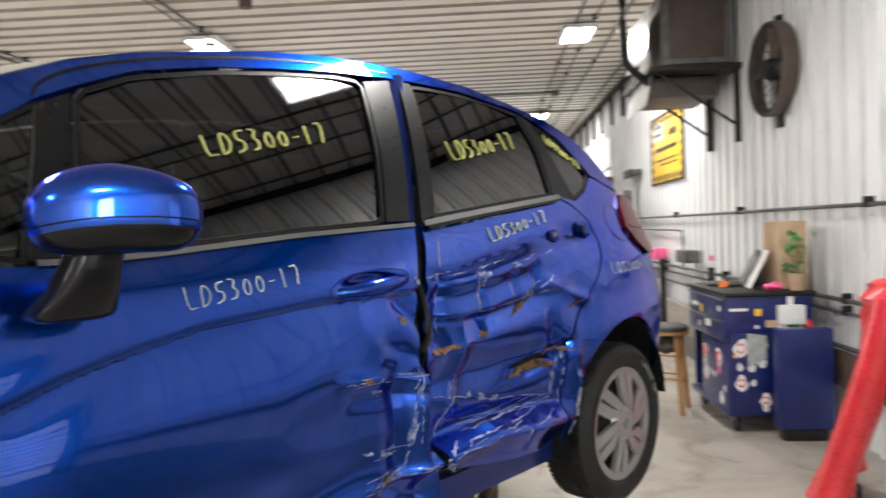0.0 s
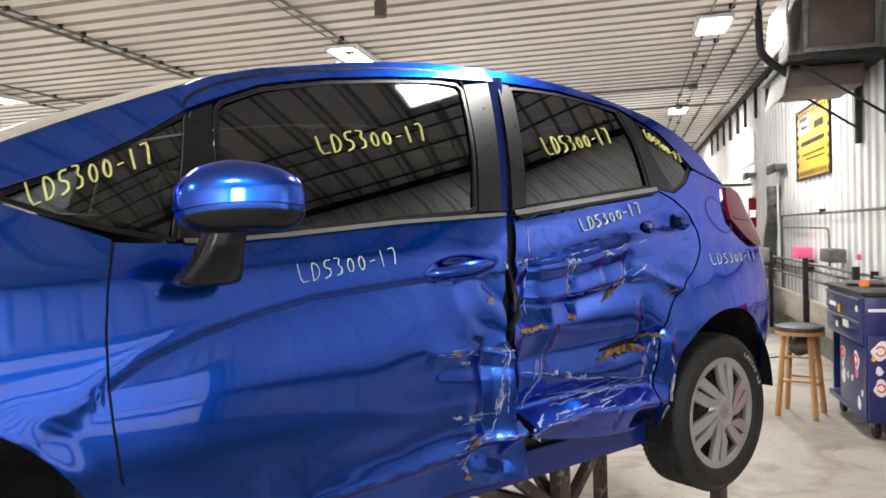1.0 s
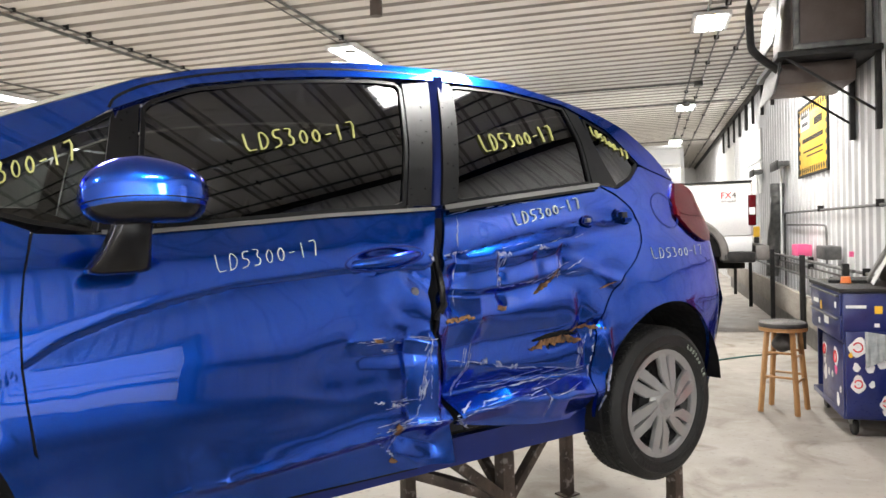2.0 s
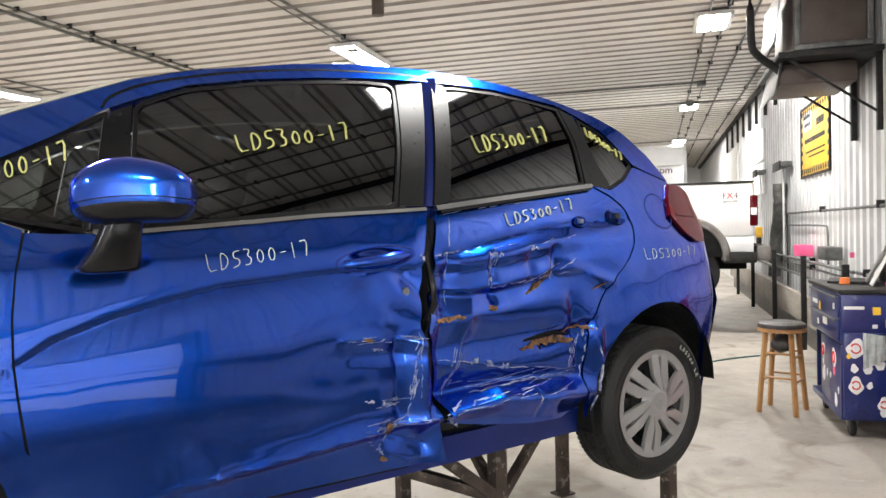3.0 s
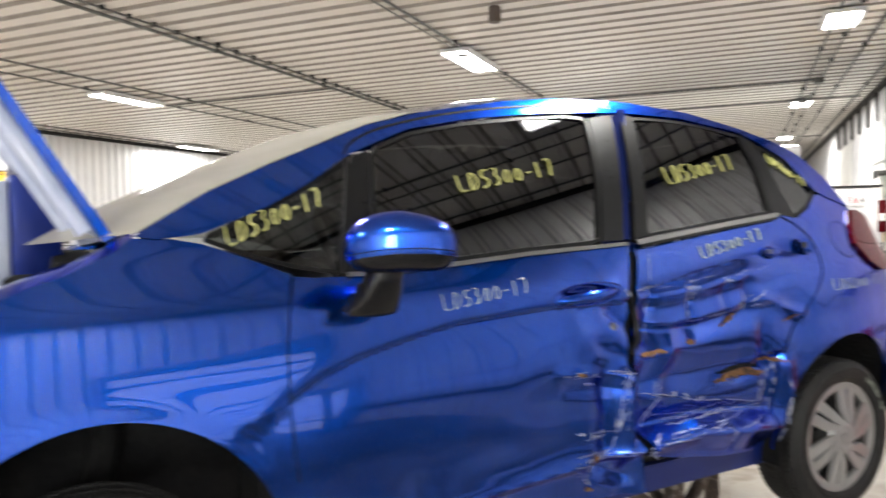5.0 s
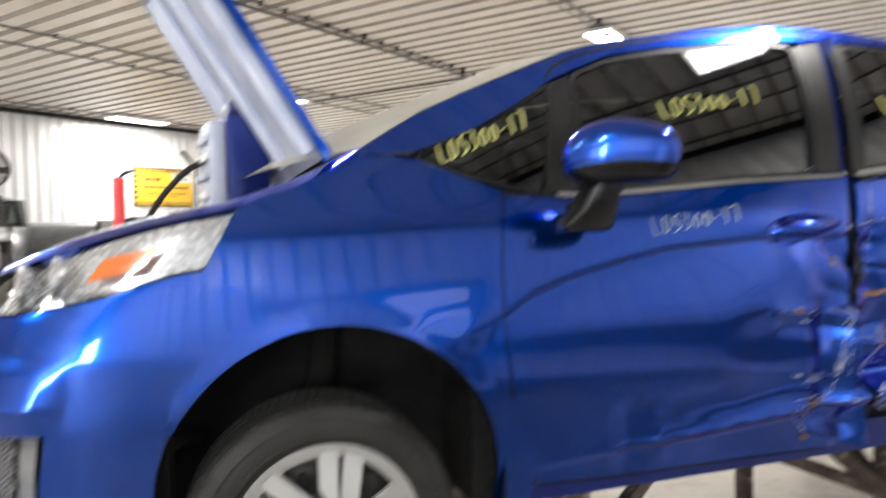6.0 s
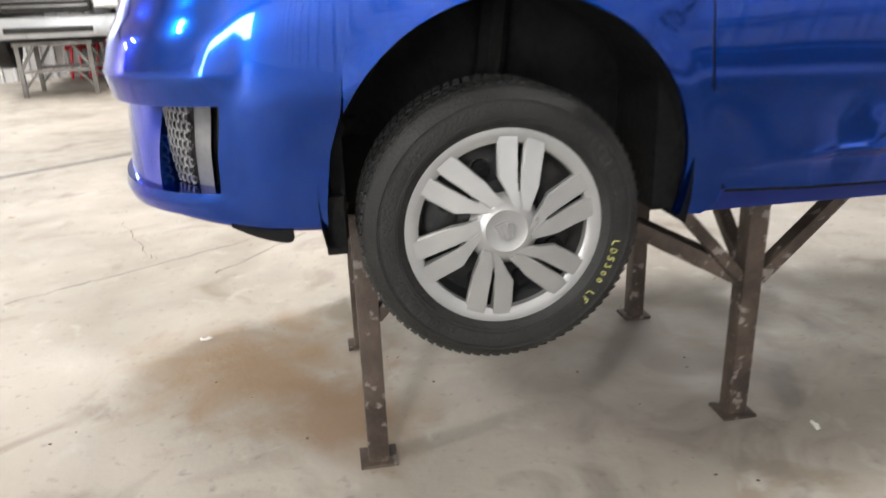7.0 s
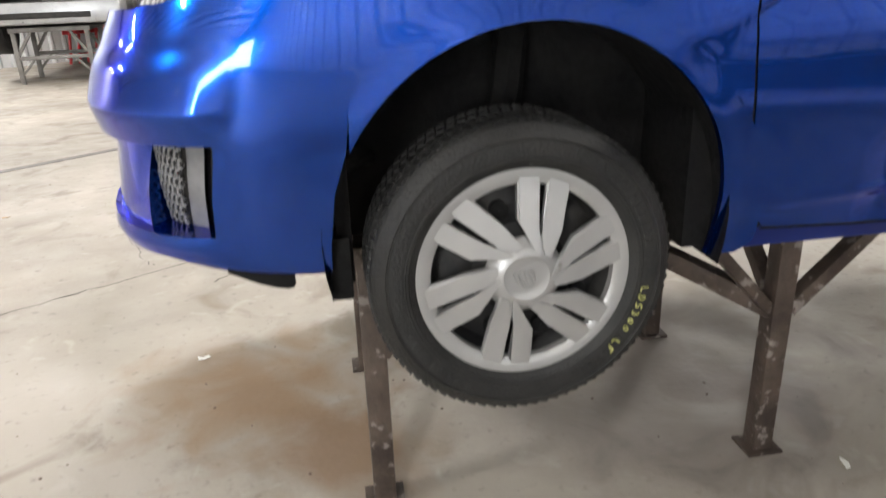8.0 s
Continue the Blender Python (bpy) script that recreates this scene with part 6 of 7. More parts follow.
def wall_run():
    for z, x1, r in ((1.55, 10.55, 0.014), (0.93, 16.0, 0.016), (0.85, 16.0, 0.012), (0.62, 5.6, 0.018)):
        conduit([(DOOR_X1 + 0.15, WALL_Y + 0.06, z), (x1, WALL_Y + 0.06, z)], r, "grey pipe clamped along the white ribbed wall", 2.2)
    conduit(rounded([(10.55, WALL_Y + 0.06, 1.55), (10.62, WALL_Y + 0.06, 1.54), (10.62, WALL_Y + 0.06, 1.4), (10.62, WALL_Y + 0.06, 0.5)], 1), 0.014, "grey pipe dropping down the white wall")
    conduit(rounded([(10.4, WALL_Y + 0.06, 1.38), (8.2, WALL_Y + 0.06, 1.38), (8.05, WALL_Y + 0.06, 1.36), (8.05, WALL_Y + 0.06, 0.9)], 2), 0.012, "thin looped conduit on the white wall")
    b = part("baseboard", box(bmesh.new(), DOOR_X1 + 0.12, 6.2, WALL_Y + 0.022, WALL_Y + 0.062, 0.35, 0.58, 0.004), BOARD, at=ROOM)
    tagged(b, "brown stained kick board along the wall", "board", kind="structure")
    t = thing("guard_rail", "weathered grey beam guard with dark posts before the wall", "rail", ROOM)
    part("beam", box(bmesh.new(), 5.9, 16.5, -3.23, -3.17, 0.27, 0.58, 0.008), OLD_BEAM, t)
    part("skirt", box(bmesh.new(), 5.9, 16.5, -3.27, -3.24, 0.0, 0.3, 0.004), STEEL_GREY, t)
    for x in (6.1, 7.95, 10.0, 12.3, 14.6):
        part("post", box(bmesh.new(), x - 0.025, x + 0.025, -3.165, -3.11, 0, 1.05, 0.005), STEEL_BLACK, t)
    for z in (0.98, 0.80):
        bm = bmesh.new()
        tube(bm, [(6.1, -3.20, z), (14.6, -3.20, z)], 0.016, 8)
        part("top_rail", bm, GALV, t)
    # high hangers and pale boards under the eaves
    for i, x in enumerate((11.6, 12.67, 13.83, 14.85, 15.93, 17.0, 18.2, 19.5)):
        h = thing("hanger_strap", "black steel strap hanging by the eaves", "strap", ROOM, "eaves straps")
        part("strap", box(bmesh.new(), x - 0.03, x + 0.03, WALL_Y + 0.03, WALL_Y + 0.08, 3.28, TOP - 0.02, 0.004), STEEL_BLACK, h)
    e = part("trim", box(bmesh.new(), NEAR_X, END_X, WALL_Y + 0.025, WALL_Y + 0.10, TOP - 0.13, TOP - 0.05, 0.006), STEEL_BLACK, at=ROOM)
    tagged(e, "dark eaves trim at the top of the wall", "trim", kind="structure")
    e = part("trim", box(bmesh.new(), NEAR_X, END_X, FAR_Y - 0.10, FAR_Y - 0.025, TOP - 0.13, TOP - 0.05, 0.006), STEEL_BLACK, at=ROOM)
    tagged(e, "dark eaves trim at the top of the far wall", "trim", kind="structure")
    for x0, x1, z0, z1 in ((12.98, 14.95, 2.55, 3.1), (12.98, 14.95, 1.95, 2.5), (17.2, 20.2, 2.3, 3.25)):
        w = thing("wall_board", "pale board fixed to the ribbed wall", "board", ROOM, "pale wall boards")
        part("panel", box(bmesh.new(), x0, x1, WALL_Y + 0.024, WALL_Y + 0.05, z0, z1, 0.004), PAPER, w)
    # squeegee and brush hung heads up
    for x, z, lean, w in ((10.6, 2.2, 0.03, 0.62), (13.0, 2.26, 0.12, 0.5)):
        s = thing("floor_squeegee", "long-handled floor squeegee hung head up on the wall", "squeegee", ROOM, "squeegees on the wall")
        bm = bmesh.new()
        tube(bm, [(x, -3.36, z), (x - lean * 4, -3.34, z - 1.25)], 0.014, 8)
        part("handle", bm, PAPER, s, "pale handle")
        part("head", box(bmesh.new(), x - w / 2, x + w / 2, -3.43, -3.28, z + 0.02, z + 0.09, 0.01), GALV, s)
        part("blade", box(bmesh.new(), x - w / 2, x + w / 2, -3.28, -3.262, z - 0.03, z + 0.10, 0.003), STEEL_BLACK, s)
    s = thing("spray_gun", "yellow and black air tool hanging on the wall rail", "tool", ROOM)
    part("body", box(bmesh.new(), 12.3, 12.45, -3.30, -3.2, 1.18, 1.36, 0.02), YELLOW, s)
    part("grip", box(bmesh.new(), 12.33, 12.42, -3.29, -3.21, 0.95, 1.18, 0.02), STEEL_BLACK, s)
    s = thing("vacuum_duct", "grey bent extraction duct standing along the wall", "duct", ROOM)
    bm = bmesh.new()
    tube(bm, rounded([(10.9, -3.35, 2.0), (10.9, -3.35, 1.5), (11.1, -3.33, 1.25), (11.1, -3.3, 0.6)], 2), 0.09, 14)
    part("pipe", bm, GALV, s)
    for x, z, mat, lab in ((8.95, 1.0, PINK, "pink plastic tray on the wall rail"), (7.55, 1.02, GALV, "grey socket box on the wall"),):
        s = thing("wall_tray" if mat is PINK else "socket_box", lab, "tray" if mat is PINK else "box", ROOM)
        part("shell", box(bmesh.new(), x - 0.2, x + 0.2, -3.40, -3.24, z, z + 0.14, 0.012), mat, s)
    s = thing("marker_bottle", "small bottle with a pink cap on the wall ledge", "bottle", at_room(6.7, -3.33, 0.94))
    part("body", lathe(bmesh.new(), [(0.001, 0), (0.028, 0), (0.028, 0.12), (0.012, 0.15)], 14), PAPER, s)
    part("cap", lathe(bmesh.new(), [(0.02, 0.14), (0.02, 0.19), (0.001, 0.19)], 14), PINK, s)


wall_run()


# ---- tool cart, stool and red jack ----
def tool_cart():
    t = thing("tool_cart", "dark blue steel tool cart on castors covered in stickers", "tool cart", ROOM)
    x0, x1, y0, y1 = 4.40, 5.30, -3.30, -2.72
    part("cabinet", box(bmesh.new(), x0, x1, y0, y1, 0.62, 0.95, 0.012), CART_BLUE, t)
    part("back_panel", box(bmesh.new(), x0, x1, y0, y0 + 0.03, 0.12, 0.617, 0.004), CART_BLUE, t)
    part("bottom_shelf", box(bmesh.new(), x0, x1, y0 + 0.035, y1, 0.12, 0.16, 0.004), CART_BLUE, t)
    part("side_panel", box(bmesh.new(), x0, x0 + 0.025, y0 + 0.035, y1, 0.165, 0.617, 0.004), CART_BLUE, t)
    part("side_panel", box(bmesh.new(), x1 - 0.025, x1, y0 + 0.035, y1 - 0.03, 0.165, 0.617, 0.004), CART_BLUE, t)
    door = part("door", box(bmesh.new(), x0, x0 + 0.60, y1 - 0.028, y1 - 0.003, 0.14, 0.612, 0.006), CART_BLUE, t)
    part("worktop", box(bmesh.new(), x0 - 0.02, x1 + 0.02, y0 - 0.01, y1 + 0.02, 0.953, 0.98, 0.006), STEEL_BLACK, t, "black worktop mat")
    for k in range(2):
        dr = part("drawer", box(bmesh.new(), x0 + 0.02, x1 - 0.02, y1 - 0.002, y1 + 0.012, 0.64 + k * 0.155, 0.78 + k * 0.155, 0.004), CART_BLUE, t)
        part("pull", box(bmesh.new(), x0 + 0.05, x1 - 0.05, y1 + 0.013, y1 + 0.03, 0.765 + k * 0.155, 0.778 + k * 0.155, 0.003), GALV, dr)
    for x in (x0 + 0.08, x1 - 0.08):
        for y in (y0 + 0.08, y1 - 0.08):
            c = part("castor", box(bmesh.new(), x - 0.03, x + 0.03, y - 0.03, y + 0.03, 0.075, 0.119, 0.004), GALV, t)
            part("castor_wheel", lathe(bmesh.new(), [(0.001, -0.018), (0.05, -0.018), (0.06, -0.008), (0.06, 0.008), (0.05, 0.018), (0.001, 0.018)], 20, Matrix.Translation((x, y, 0.06)) @ Matrix.Rotation(radians(90), 4, "X")), RUBBER, c)
    # stickers
    yf = y1 + 0.0
    st = [(x0 + 0.52, 0.50, 0.05, PAPER), (x0 + 0.52, 0.42, 0.022, PAPER), (x0 + 0.50, 0.34, 0.045, PAPER), (x0 + 0.40, 0.36, 0.02, PAPER), (x0 + 0.15, 0.22, 0.035, PAPER),
          (x0 + 0.2, 0.50, 0.055, PAPER), (x0 + 0.2, 0.41, 0.03, PINK), (x0 + 0.30, 0.36, 0.022, PAPER), (x0 + 0.08, 0.30, 0.02, PAPER)]
    for i, (sx, sz, r, m) in enumerate(st):
        bm = bmesh.new()
        n = 16
        pts = [(r * (1 + 0.18 * math.sin(3 * a + i)) * math.cos(a), r * (1.2 + 0.2 * math.cos(2 * a + i)) * math.sin(a)) for a in np.linspace(0, 2 * math.pi, n + 1)[:-1]]
        slab(bm, pts, 0.002, Matrix.Translation((sx, yf - 0.003, sz)) @ Matrix.Rotation(radians(90), 4, "X") @ Matrix.Diagonal((1, 1, -1, 1)))
        part("sticker", bm, m, door, "pale round sticker")
        if r > 0.048:
            bm = bmesh.new()
            tube(bm, [(sx + 0.6 * r * math.cos(a), yf + 0.001, sz + 0.7 * r * math.sin(a)) for a in np.linspace(0, 2 * math.pi, 17)], 0.006, 5)
            part("sticker_ring", bm, RED_STEEL, door)
    for sx, sz, w, h, m in ((x1 - 0.2, 0.84, 0.16, 0.03, PAPER), (x1 - 0.36, 0.82, 0.05, 0.06, YELLOW), (x1 - 0.52, 0.73, 0.13, 0.05, PAPER), (x0 + 0.12, 0.86, 0.05, 0.04, PAPER), (x1 - 0.3, 0.70, 0.05, 0.04, PAPER)):
        part("sticker", box(bmesh.new(), sx - w / 2, sx + w / 2, y1 + 0.0135, y1 + 0.0155, sz - h / 2, sz + h / 2), m, t)
    # swung-open end door, covered in stickers
    flap = part("door", box(bmesh.new(), x0 - 0.032, x0 - 0.008, -3.01, y1 - 0.01, 0.14, 0.70, 0.005), CART_BLUE, t, "open blue door covered in stickers")
    rnd = random.Random(7)
    for sy, sz, r, m in ((-2.80, 0.60, 0.050, PAPER), (-2.95, 0.62, 0.045, INK), (-2.79, 0.47, 0.022, PAPER), (-2.87, 0.46, 0.026, PAPER), (-2.80, 0.36, 0.042, PAPER), (-2.88, 0.36, 0.018, PAPER),
                         (-2.94, 0.49, 0.028, PAPER), (-2.96, 0.24, 0.036, PAPER), (-2.96, 0.18, 0.022, PAPER), (-2.76, 0.55, 0.014, YELLOW), (-2.92, 0.56, 0.02, PINK)):
        i = rnd.random() * 6
        pts = [(r * (1 + 0.2 * math.sin(3 * a + i)) * math.cos(a), r * (1.2 + 0.25 * math.cos(2 * a + i)) * math.sin(a)) for a in np.linspace(0, 2 * math.pi, 17)[:-1]]
        bm = bmesh.new()
        sheet(bm, [[(x0 - 0.0345, sy + p[0] * q, sz + p[1] * q) for p in pts + pts[:1]] for q in (0.02, 0.6, 1.0)])
        part("sticker", bm, m, flap)
        if r > 0.035:
            bm = bmesh.new()
            tube(bm, [(x0 - 0.035, sy + 0.55 * r * math.cos(a), sz + 0.6 * r * math.sin(a)) for a in np.linspace(0.4, 2 * math.pi - 0.3, 17)], 0.005, 5)
            part("sticker_ring", bm, RED_STEEL if m is PAPER else PAPER, flap)
    for sy, sz, w, h, m in ((-2.80, 0.86, 0.12, 0.02, PAPER), (-2.93, 0.84, 0.045, 0.05, YELLOW), (-3.04, 0.76, 0.12, 0.05, CARD), (-3.12, 0.84, 0.04, 0.035, PAPER), (-2.92, 0.74, 0.03, 0.025, PAPER), (-3.2, 0.74, 0.05, 0.03, PAPER)):
        part("sticker", box(bmesh.new(), x0 - 0.0025, x0 - 0.0005, sy - w / 2, sy + w / 2, sz - h / 2, sz + h / 2), m, t)
    # what lies and hangs on it
    s = thing("shop_rag", "grey-green rag hung over the tool cart door", "rag", ROOM)
    bm = bmesh.new()
    sheet(bm, [[(x0 - 0.040 - 0.010 * math.sin(u * 9 + v) ** 2, -2.84 - 0.13 * u, 0.705 - 0.24 * v * (1 - 0.35 * u) - 0.02 * u) for u in np.linspace(0, 1, 9)] for v in np.linspace(0, 1, 7)])
    part("cloth", bm, CLOTH, s)
    s = thing("glove_box", "white box of gloves stuck to the cart's front", "box", ROOM)
    part("carton", box(bmesh.new(), x0 - 0.075, x0 - 0.005, -3.22, -3.05, 0.76, 0.89, 0.008), PAPER, s)
    part("tissue", box(bmesh.new(), x0 - 0.055, x0 - 0.025, -3.15, -3.11, 0.892, 0.95, 0.01), PAPER, s)
    s = thing("laptop", "open dark laptop leaning on the tool cart", "laptop", ROOM)
    part("screen", box(bmesh.new(), -0.17, 0.17, -0.008, 0.008, 0, 0.24, 0.004, pose(5.0, -3.02, 0.985, 28, 0, -14)), STEEL_GREY, s)
    part("keyboard", box(bmesh.new(), -0.17, 0.17, -0.12, 0.12, 0.0, 0.018, 0.004, pose(5.02, -2.90, 0.983, 0, 0, -14)), STEEL_BLACK, s)
    s = thing("estimate_sheet", "white paper sheet propped beside the laptop", "paper", ROOM)
    part("sheet", box(bmesh.new(), -0.09, 0.09, -0.003, 0.003, 0, 0.30, 0, pose(4.72, -2.98, 0.984, 26, 0, -10)), PAPER, s)
    s = thing("orange_cap", "orange plastic cap on the cart top", "cap", at_room(4.86, -2.85, 0.981))
    part("cap", lathe(bmesh.new(), [(0.001, 0.045), (0.03, 0.045), (0.036, 0.0)], 16), ORANGE, s)
    s = thing("cardboard_box", "small open cardboard box on the cart", "box", ROOM)
    part("carton", box(bmesh.new(), 4.55, 4.85, -3.33, -3.14, 0.982, 1.46, 0.006), CARD, s)
    s = thing("water_jug", "clear grey plastic jug on the cart", "jug", at_room(5.12, -3.20, 0.981))
    part("body", lathe(bmesh.new(), [(0.001, 0), (0.06, 0.0), (0.065, 0.02), (0.065, 0.18), (0.03, 0.23), (0.025, 0.26)], 20), STEEL_GREY, s)
    s = thing("potted_plant", "small green plant in a pot behind the cardboard box", "plant", at_room(4.46, -3.22, 0.981))
    part("pot", lathe(bmesh.new(), [(0.001, 0), (0.05, 0), (0.065, 0.12), (0.055, 0.12)], 16), CARD, s)
    bm = bmesh.new()
    rnd = random.Random(4)
    for k in range(60):
        a, h = rnd.uniform(0, 6.28), rnd.uniform(0.1, 0.42)
        r = rnd.uniform(0.01, 0.11)
        p = Vector((r * math.cos(a), r * math.sin(a), h))
        q = Euler((rnd.uniform(-1, 1), rnd.uniform(-1, 1), a)).to_matrix()
        vs = [bm.verts.new(p + q @ Vector(c)) for c in ((-0.03, 0, 0), (0, -0.014, 0.004), (0.035, 0, 0), (0, 0.014, 0.004))]
        bm.faces.new(vs)
    tagged(part("leaves", bm, GREEN, s), kind="stuff")
    s = thing("red_cloth", "crumpled pink-red cloth on the cart's end", "cloth", ROOM)
    bm = bmesh.new()
    bmesh.ops.create_icosphere(bm, subdivisions=3, radius=0.06, matrix=pose(4.46, -3.06, 1.012) @ Matrix.Diagonal((1.3, 1.0, 0.6, 1)))
    for v in bm.verts:
        v.co += v.normal * 0.03 * noise.noise(v.co * 14)
    part("cloth", bm, PINK, s)
    for k, (sx, m, lab) in enumerate(((4.36, PAPER, "white spray can in the cart's side rack"), (4.36, GREEN, "green spray can in the cart's side rack"), (4.36, RED_STEEL, "red spray can in the cart's side rack"))):
        s = thing("spray_can", lab, "spray can", at_room(sx, -3.08 - k * 0.085, 0.55), "spray cans")
        part("can", lathe(bmesh.new(), [(0.001, 0), (0.032, 0), (0.033, 0.01), (0.033, 0.19), (0.02, 0.215), (0.015, 0.24), (0.001, 0.24)], 18), m, s)
    s = thing("can_rack", "thin steel rack on the cart's end", "rack", ROOM)
    part("rack", box(bmesh.new(), 4.31, 4.416, -3.31, -3.03, 0.53, 0.548, 0.003), STEEL_BLACK, s)
    s = thing("blue_bin", "slim blue plastic bin beside the tool cart", "bin", ROOM)
    part("bin", box(bmesh.new(), 4.19, 4.30, -3.34, -2.98, 0.08, 0.75, 0.02), CART_BLUE, s)
    part("foot", box(bmesh.new(), 4.205, 4.285, -3.3, -3.02, 0.0, 0.079, 0.01), STEEL_BLACK, s)


tool_cart()


def stool():
    t = thing("bar_stool", "wooden stool with a worn black vinyl seat", "stool", at_room(5.07, -2.47, 0, 20))
    part("seat", lathe(bmesh.new(), [(0.001, 0.675), (0.14, 0.68), (0.165, 0.67), (0.17, 0.655), (0.168, 0.64), (0.001, 0.64)], 32), SEAT_LEATHER, t)
    part("seat_ring", lathe(bmesh.new(), [(0.10, 0.612), (0.17, 0.612), (0.172, 0.638), (0.10, 0.638)], 32), WOOD, t)
    for k in range(4):
        a = k * math.pi / 2
        bm = bmesh.new()
        bar(bm, (0.185 * math.cos(a), 0.185 * math.sin(a), 0), (0.125 * math.cos(a), 0.125 * math.sin(a), 0.62), 0.032, 0.032, 0.006)
        part("leg", bm, WOOD, t)
        b = (k + 1) * math.pi / 2
        for z in (0.24 + 0.03 * (k % 2), 0.42 + 0.03 * (k % 2)):
            r = 0.185 - 0.06 * z / 0.62
            bm = bmesh.new()
            tube(bm, [(r * math.cos(a), r * math.sin(a), z), (r * math.cos(b), r * math.sin(b), z)], 0.009, 8)
            part("rung", bm, WOOD, t)
    s = thing("tool_pouch", "dark red and blue bag hung under the stool seat", "bag", at_room(5.07, -2.47, 0.44))
    bm = bmesh.new()
    bmesh.ops.create_icosphere(bm, subdivisions=3, radius=0.1, matrix=Matrix.Translation((0, 0, 0.075)) @ Matrix.Diagonal((1.0, 0.8, 0.72, 1)))
    for v in bm.verts:
        v.co += v.normal * 0.02 * noise.noise(v.co * 12)
    part("bag", bm, SEAT_LEATHER, s)


stool()


def red_jack():
    t = thing("engine_crane", "glossy red steel crane arm with rounded ends on the floor", "crane", ROOM)
    bm = bmesh.new()
    tube(bm, [(2.97, -3.0, 1.17), (2.965, -3.0, 1.15), (2.96, -3.0, 1.08), (2.965, -3.0, 1.0), (2.99, -2.99, 0.92), (3.02, -2.98, 0.72), (3.07, -2.98, 0.52), (3.16, -2.97, 0.36), (3.25, -2.96, 0.26), (3.28, -2.96, 0.16), (3.27, -2.96, 0.06)], [0.03, 0.07, 0.105, 0.10, 0.075, 0.065, 0.062, 0.066, 0.085, 0.105, 0.06], 24)
    part("arm", bm, RED_STEEL, t)
    bm = bmesh.new()
    tube(bm, [(2.72, -2.9, 1.1), (2.75, -2.85, 0.8), (2.83, -2.72, 0.3), (2.85, -2.68, 0.13), (2.85, -2.68, 0.05)], [0.06, 0.075, 0.075, 0.11, 0.07], 20)
    part("arm", bm, RED_STEEL, t)
    bm = bmesh.new()
    bar(bm, (3.25, -2.95, 0.14), (2.87, -2.70, 0.12), 0.06, 0.05)
    part("cross_bar", bm, STEEL_BLACK, t)
    for x, y in ((3.27, -2.96), (2.85, -2.68)):
        part("foot", lathe(bmesh.new(), [(0.001, 0), (0.07, 0), (0.07, 0.05), (0.001, 0.06)], 20, Matrix.Translation((x, y, 0))), STEEL_BLACK, t)


red_jack()


# ---- other vehicles ----
def far_wheel(parent, x, y, z, r=0.38, axis="Y"):
    m = Matrix.Translation((x, y, z)) @ Matrix.Rotation(radians(90), 4, "X" if axis == "Y" else "Y")
    w = part("wheel", lathe(bmesh.new(), [(r * 0.6, -0.13), (r * 0.95, -0.13), (r, -0.09), (r, 0.09), (r * 0.95, 0.13), (r * 0.6, 0.13), (r * 0.6, -0.13)], 36, m), RUBBER, parent)
    part("rim", lathe(bmesh.new(), [(0.001, -0.10), (r * 0.2, -0.10), (r * 0.3, -0.06), (r * 0.6, -0.11), (r * 0.6, 0.11), (r * 0.3, 0.06), (r * 0.2, 0.10), (0.001, 0.10)], 24, m), STEEL_BLACK, w)


def lettering_on(parent, text, size, at, mat):
    """Raised lettering as one mesh part."""
    cur = bpy.data.curves.new("lettering", "FONT")
    cur.body, cur.size, cur.extrude, cur.align_x = text, size, 0.002, "LEFT"
    tmp = bpy.data.objects.new("lettering", cur)
    scene.collection.objects.link(tmp)
    me = bpy.data.meshes.new_from_object(tmp.evaluated_get(bpy.context.evaluated_depsgraph_get()))
    bpy.data.objects.remove(tmp)
    ob = new("lettering", me)
    me.materials.append(mat)
    ob.parent, ob.matrix_basis = parent, at
    return ob


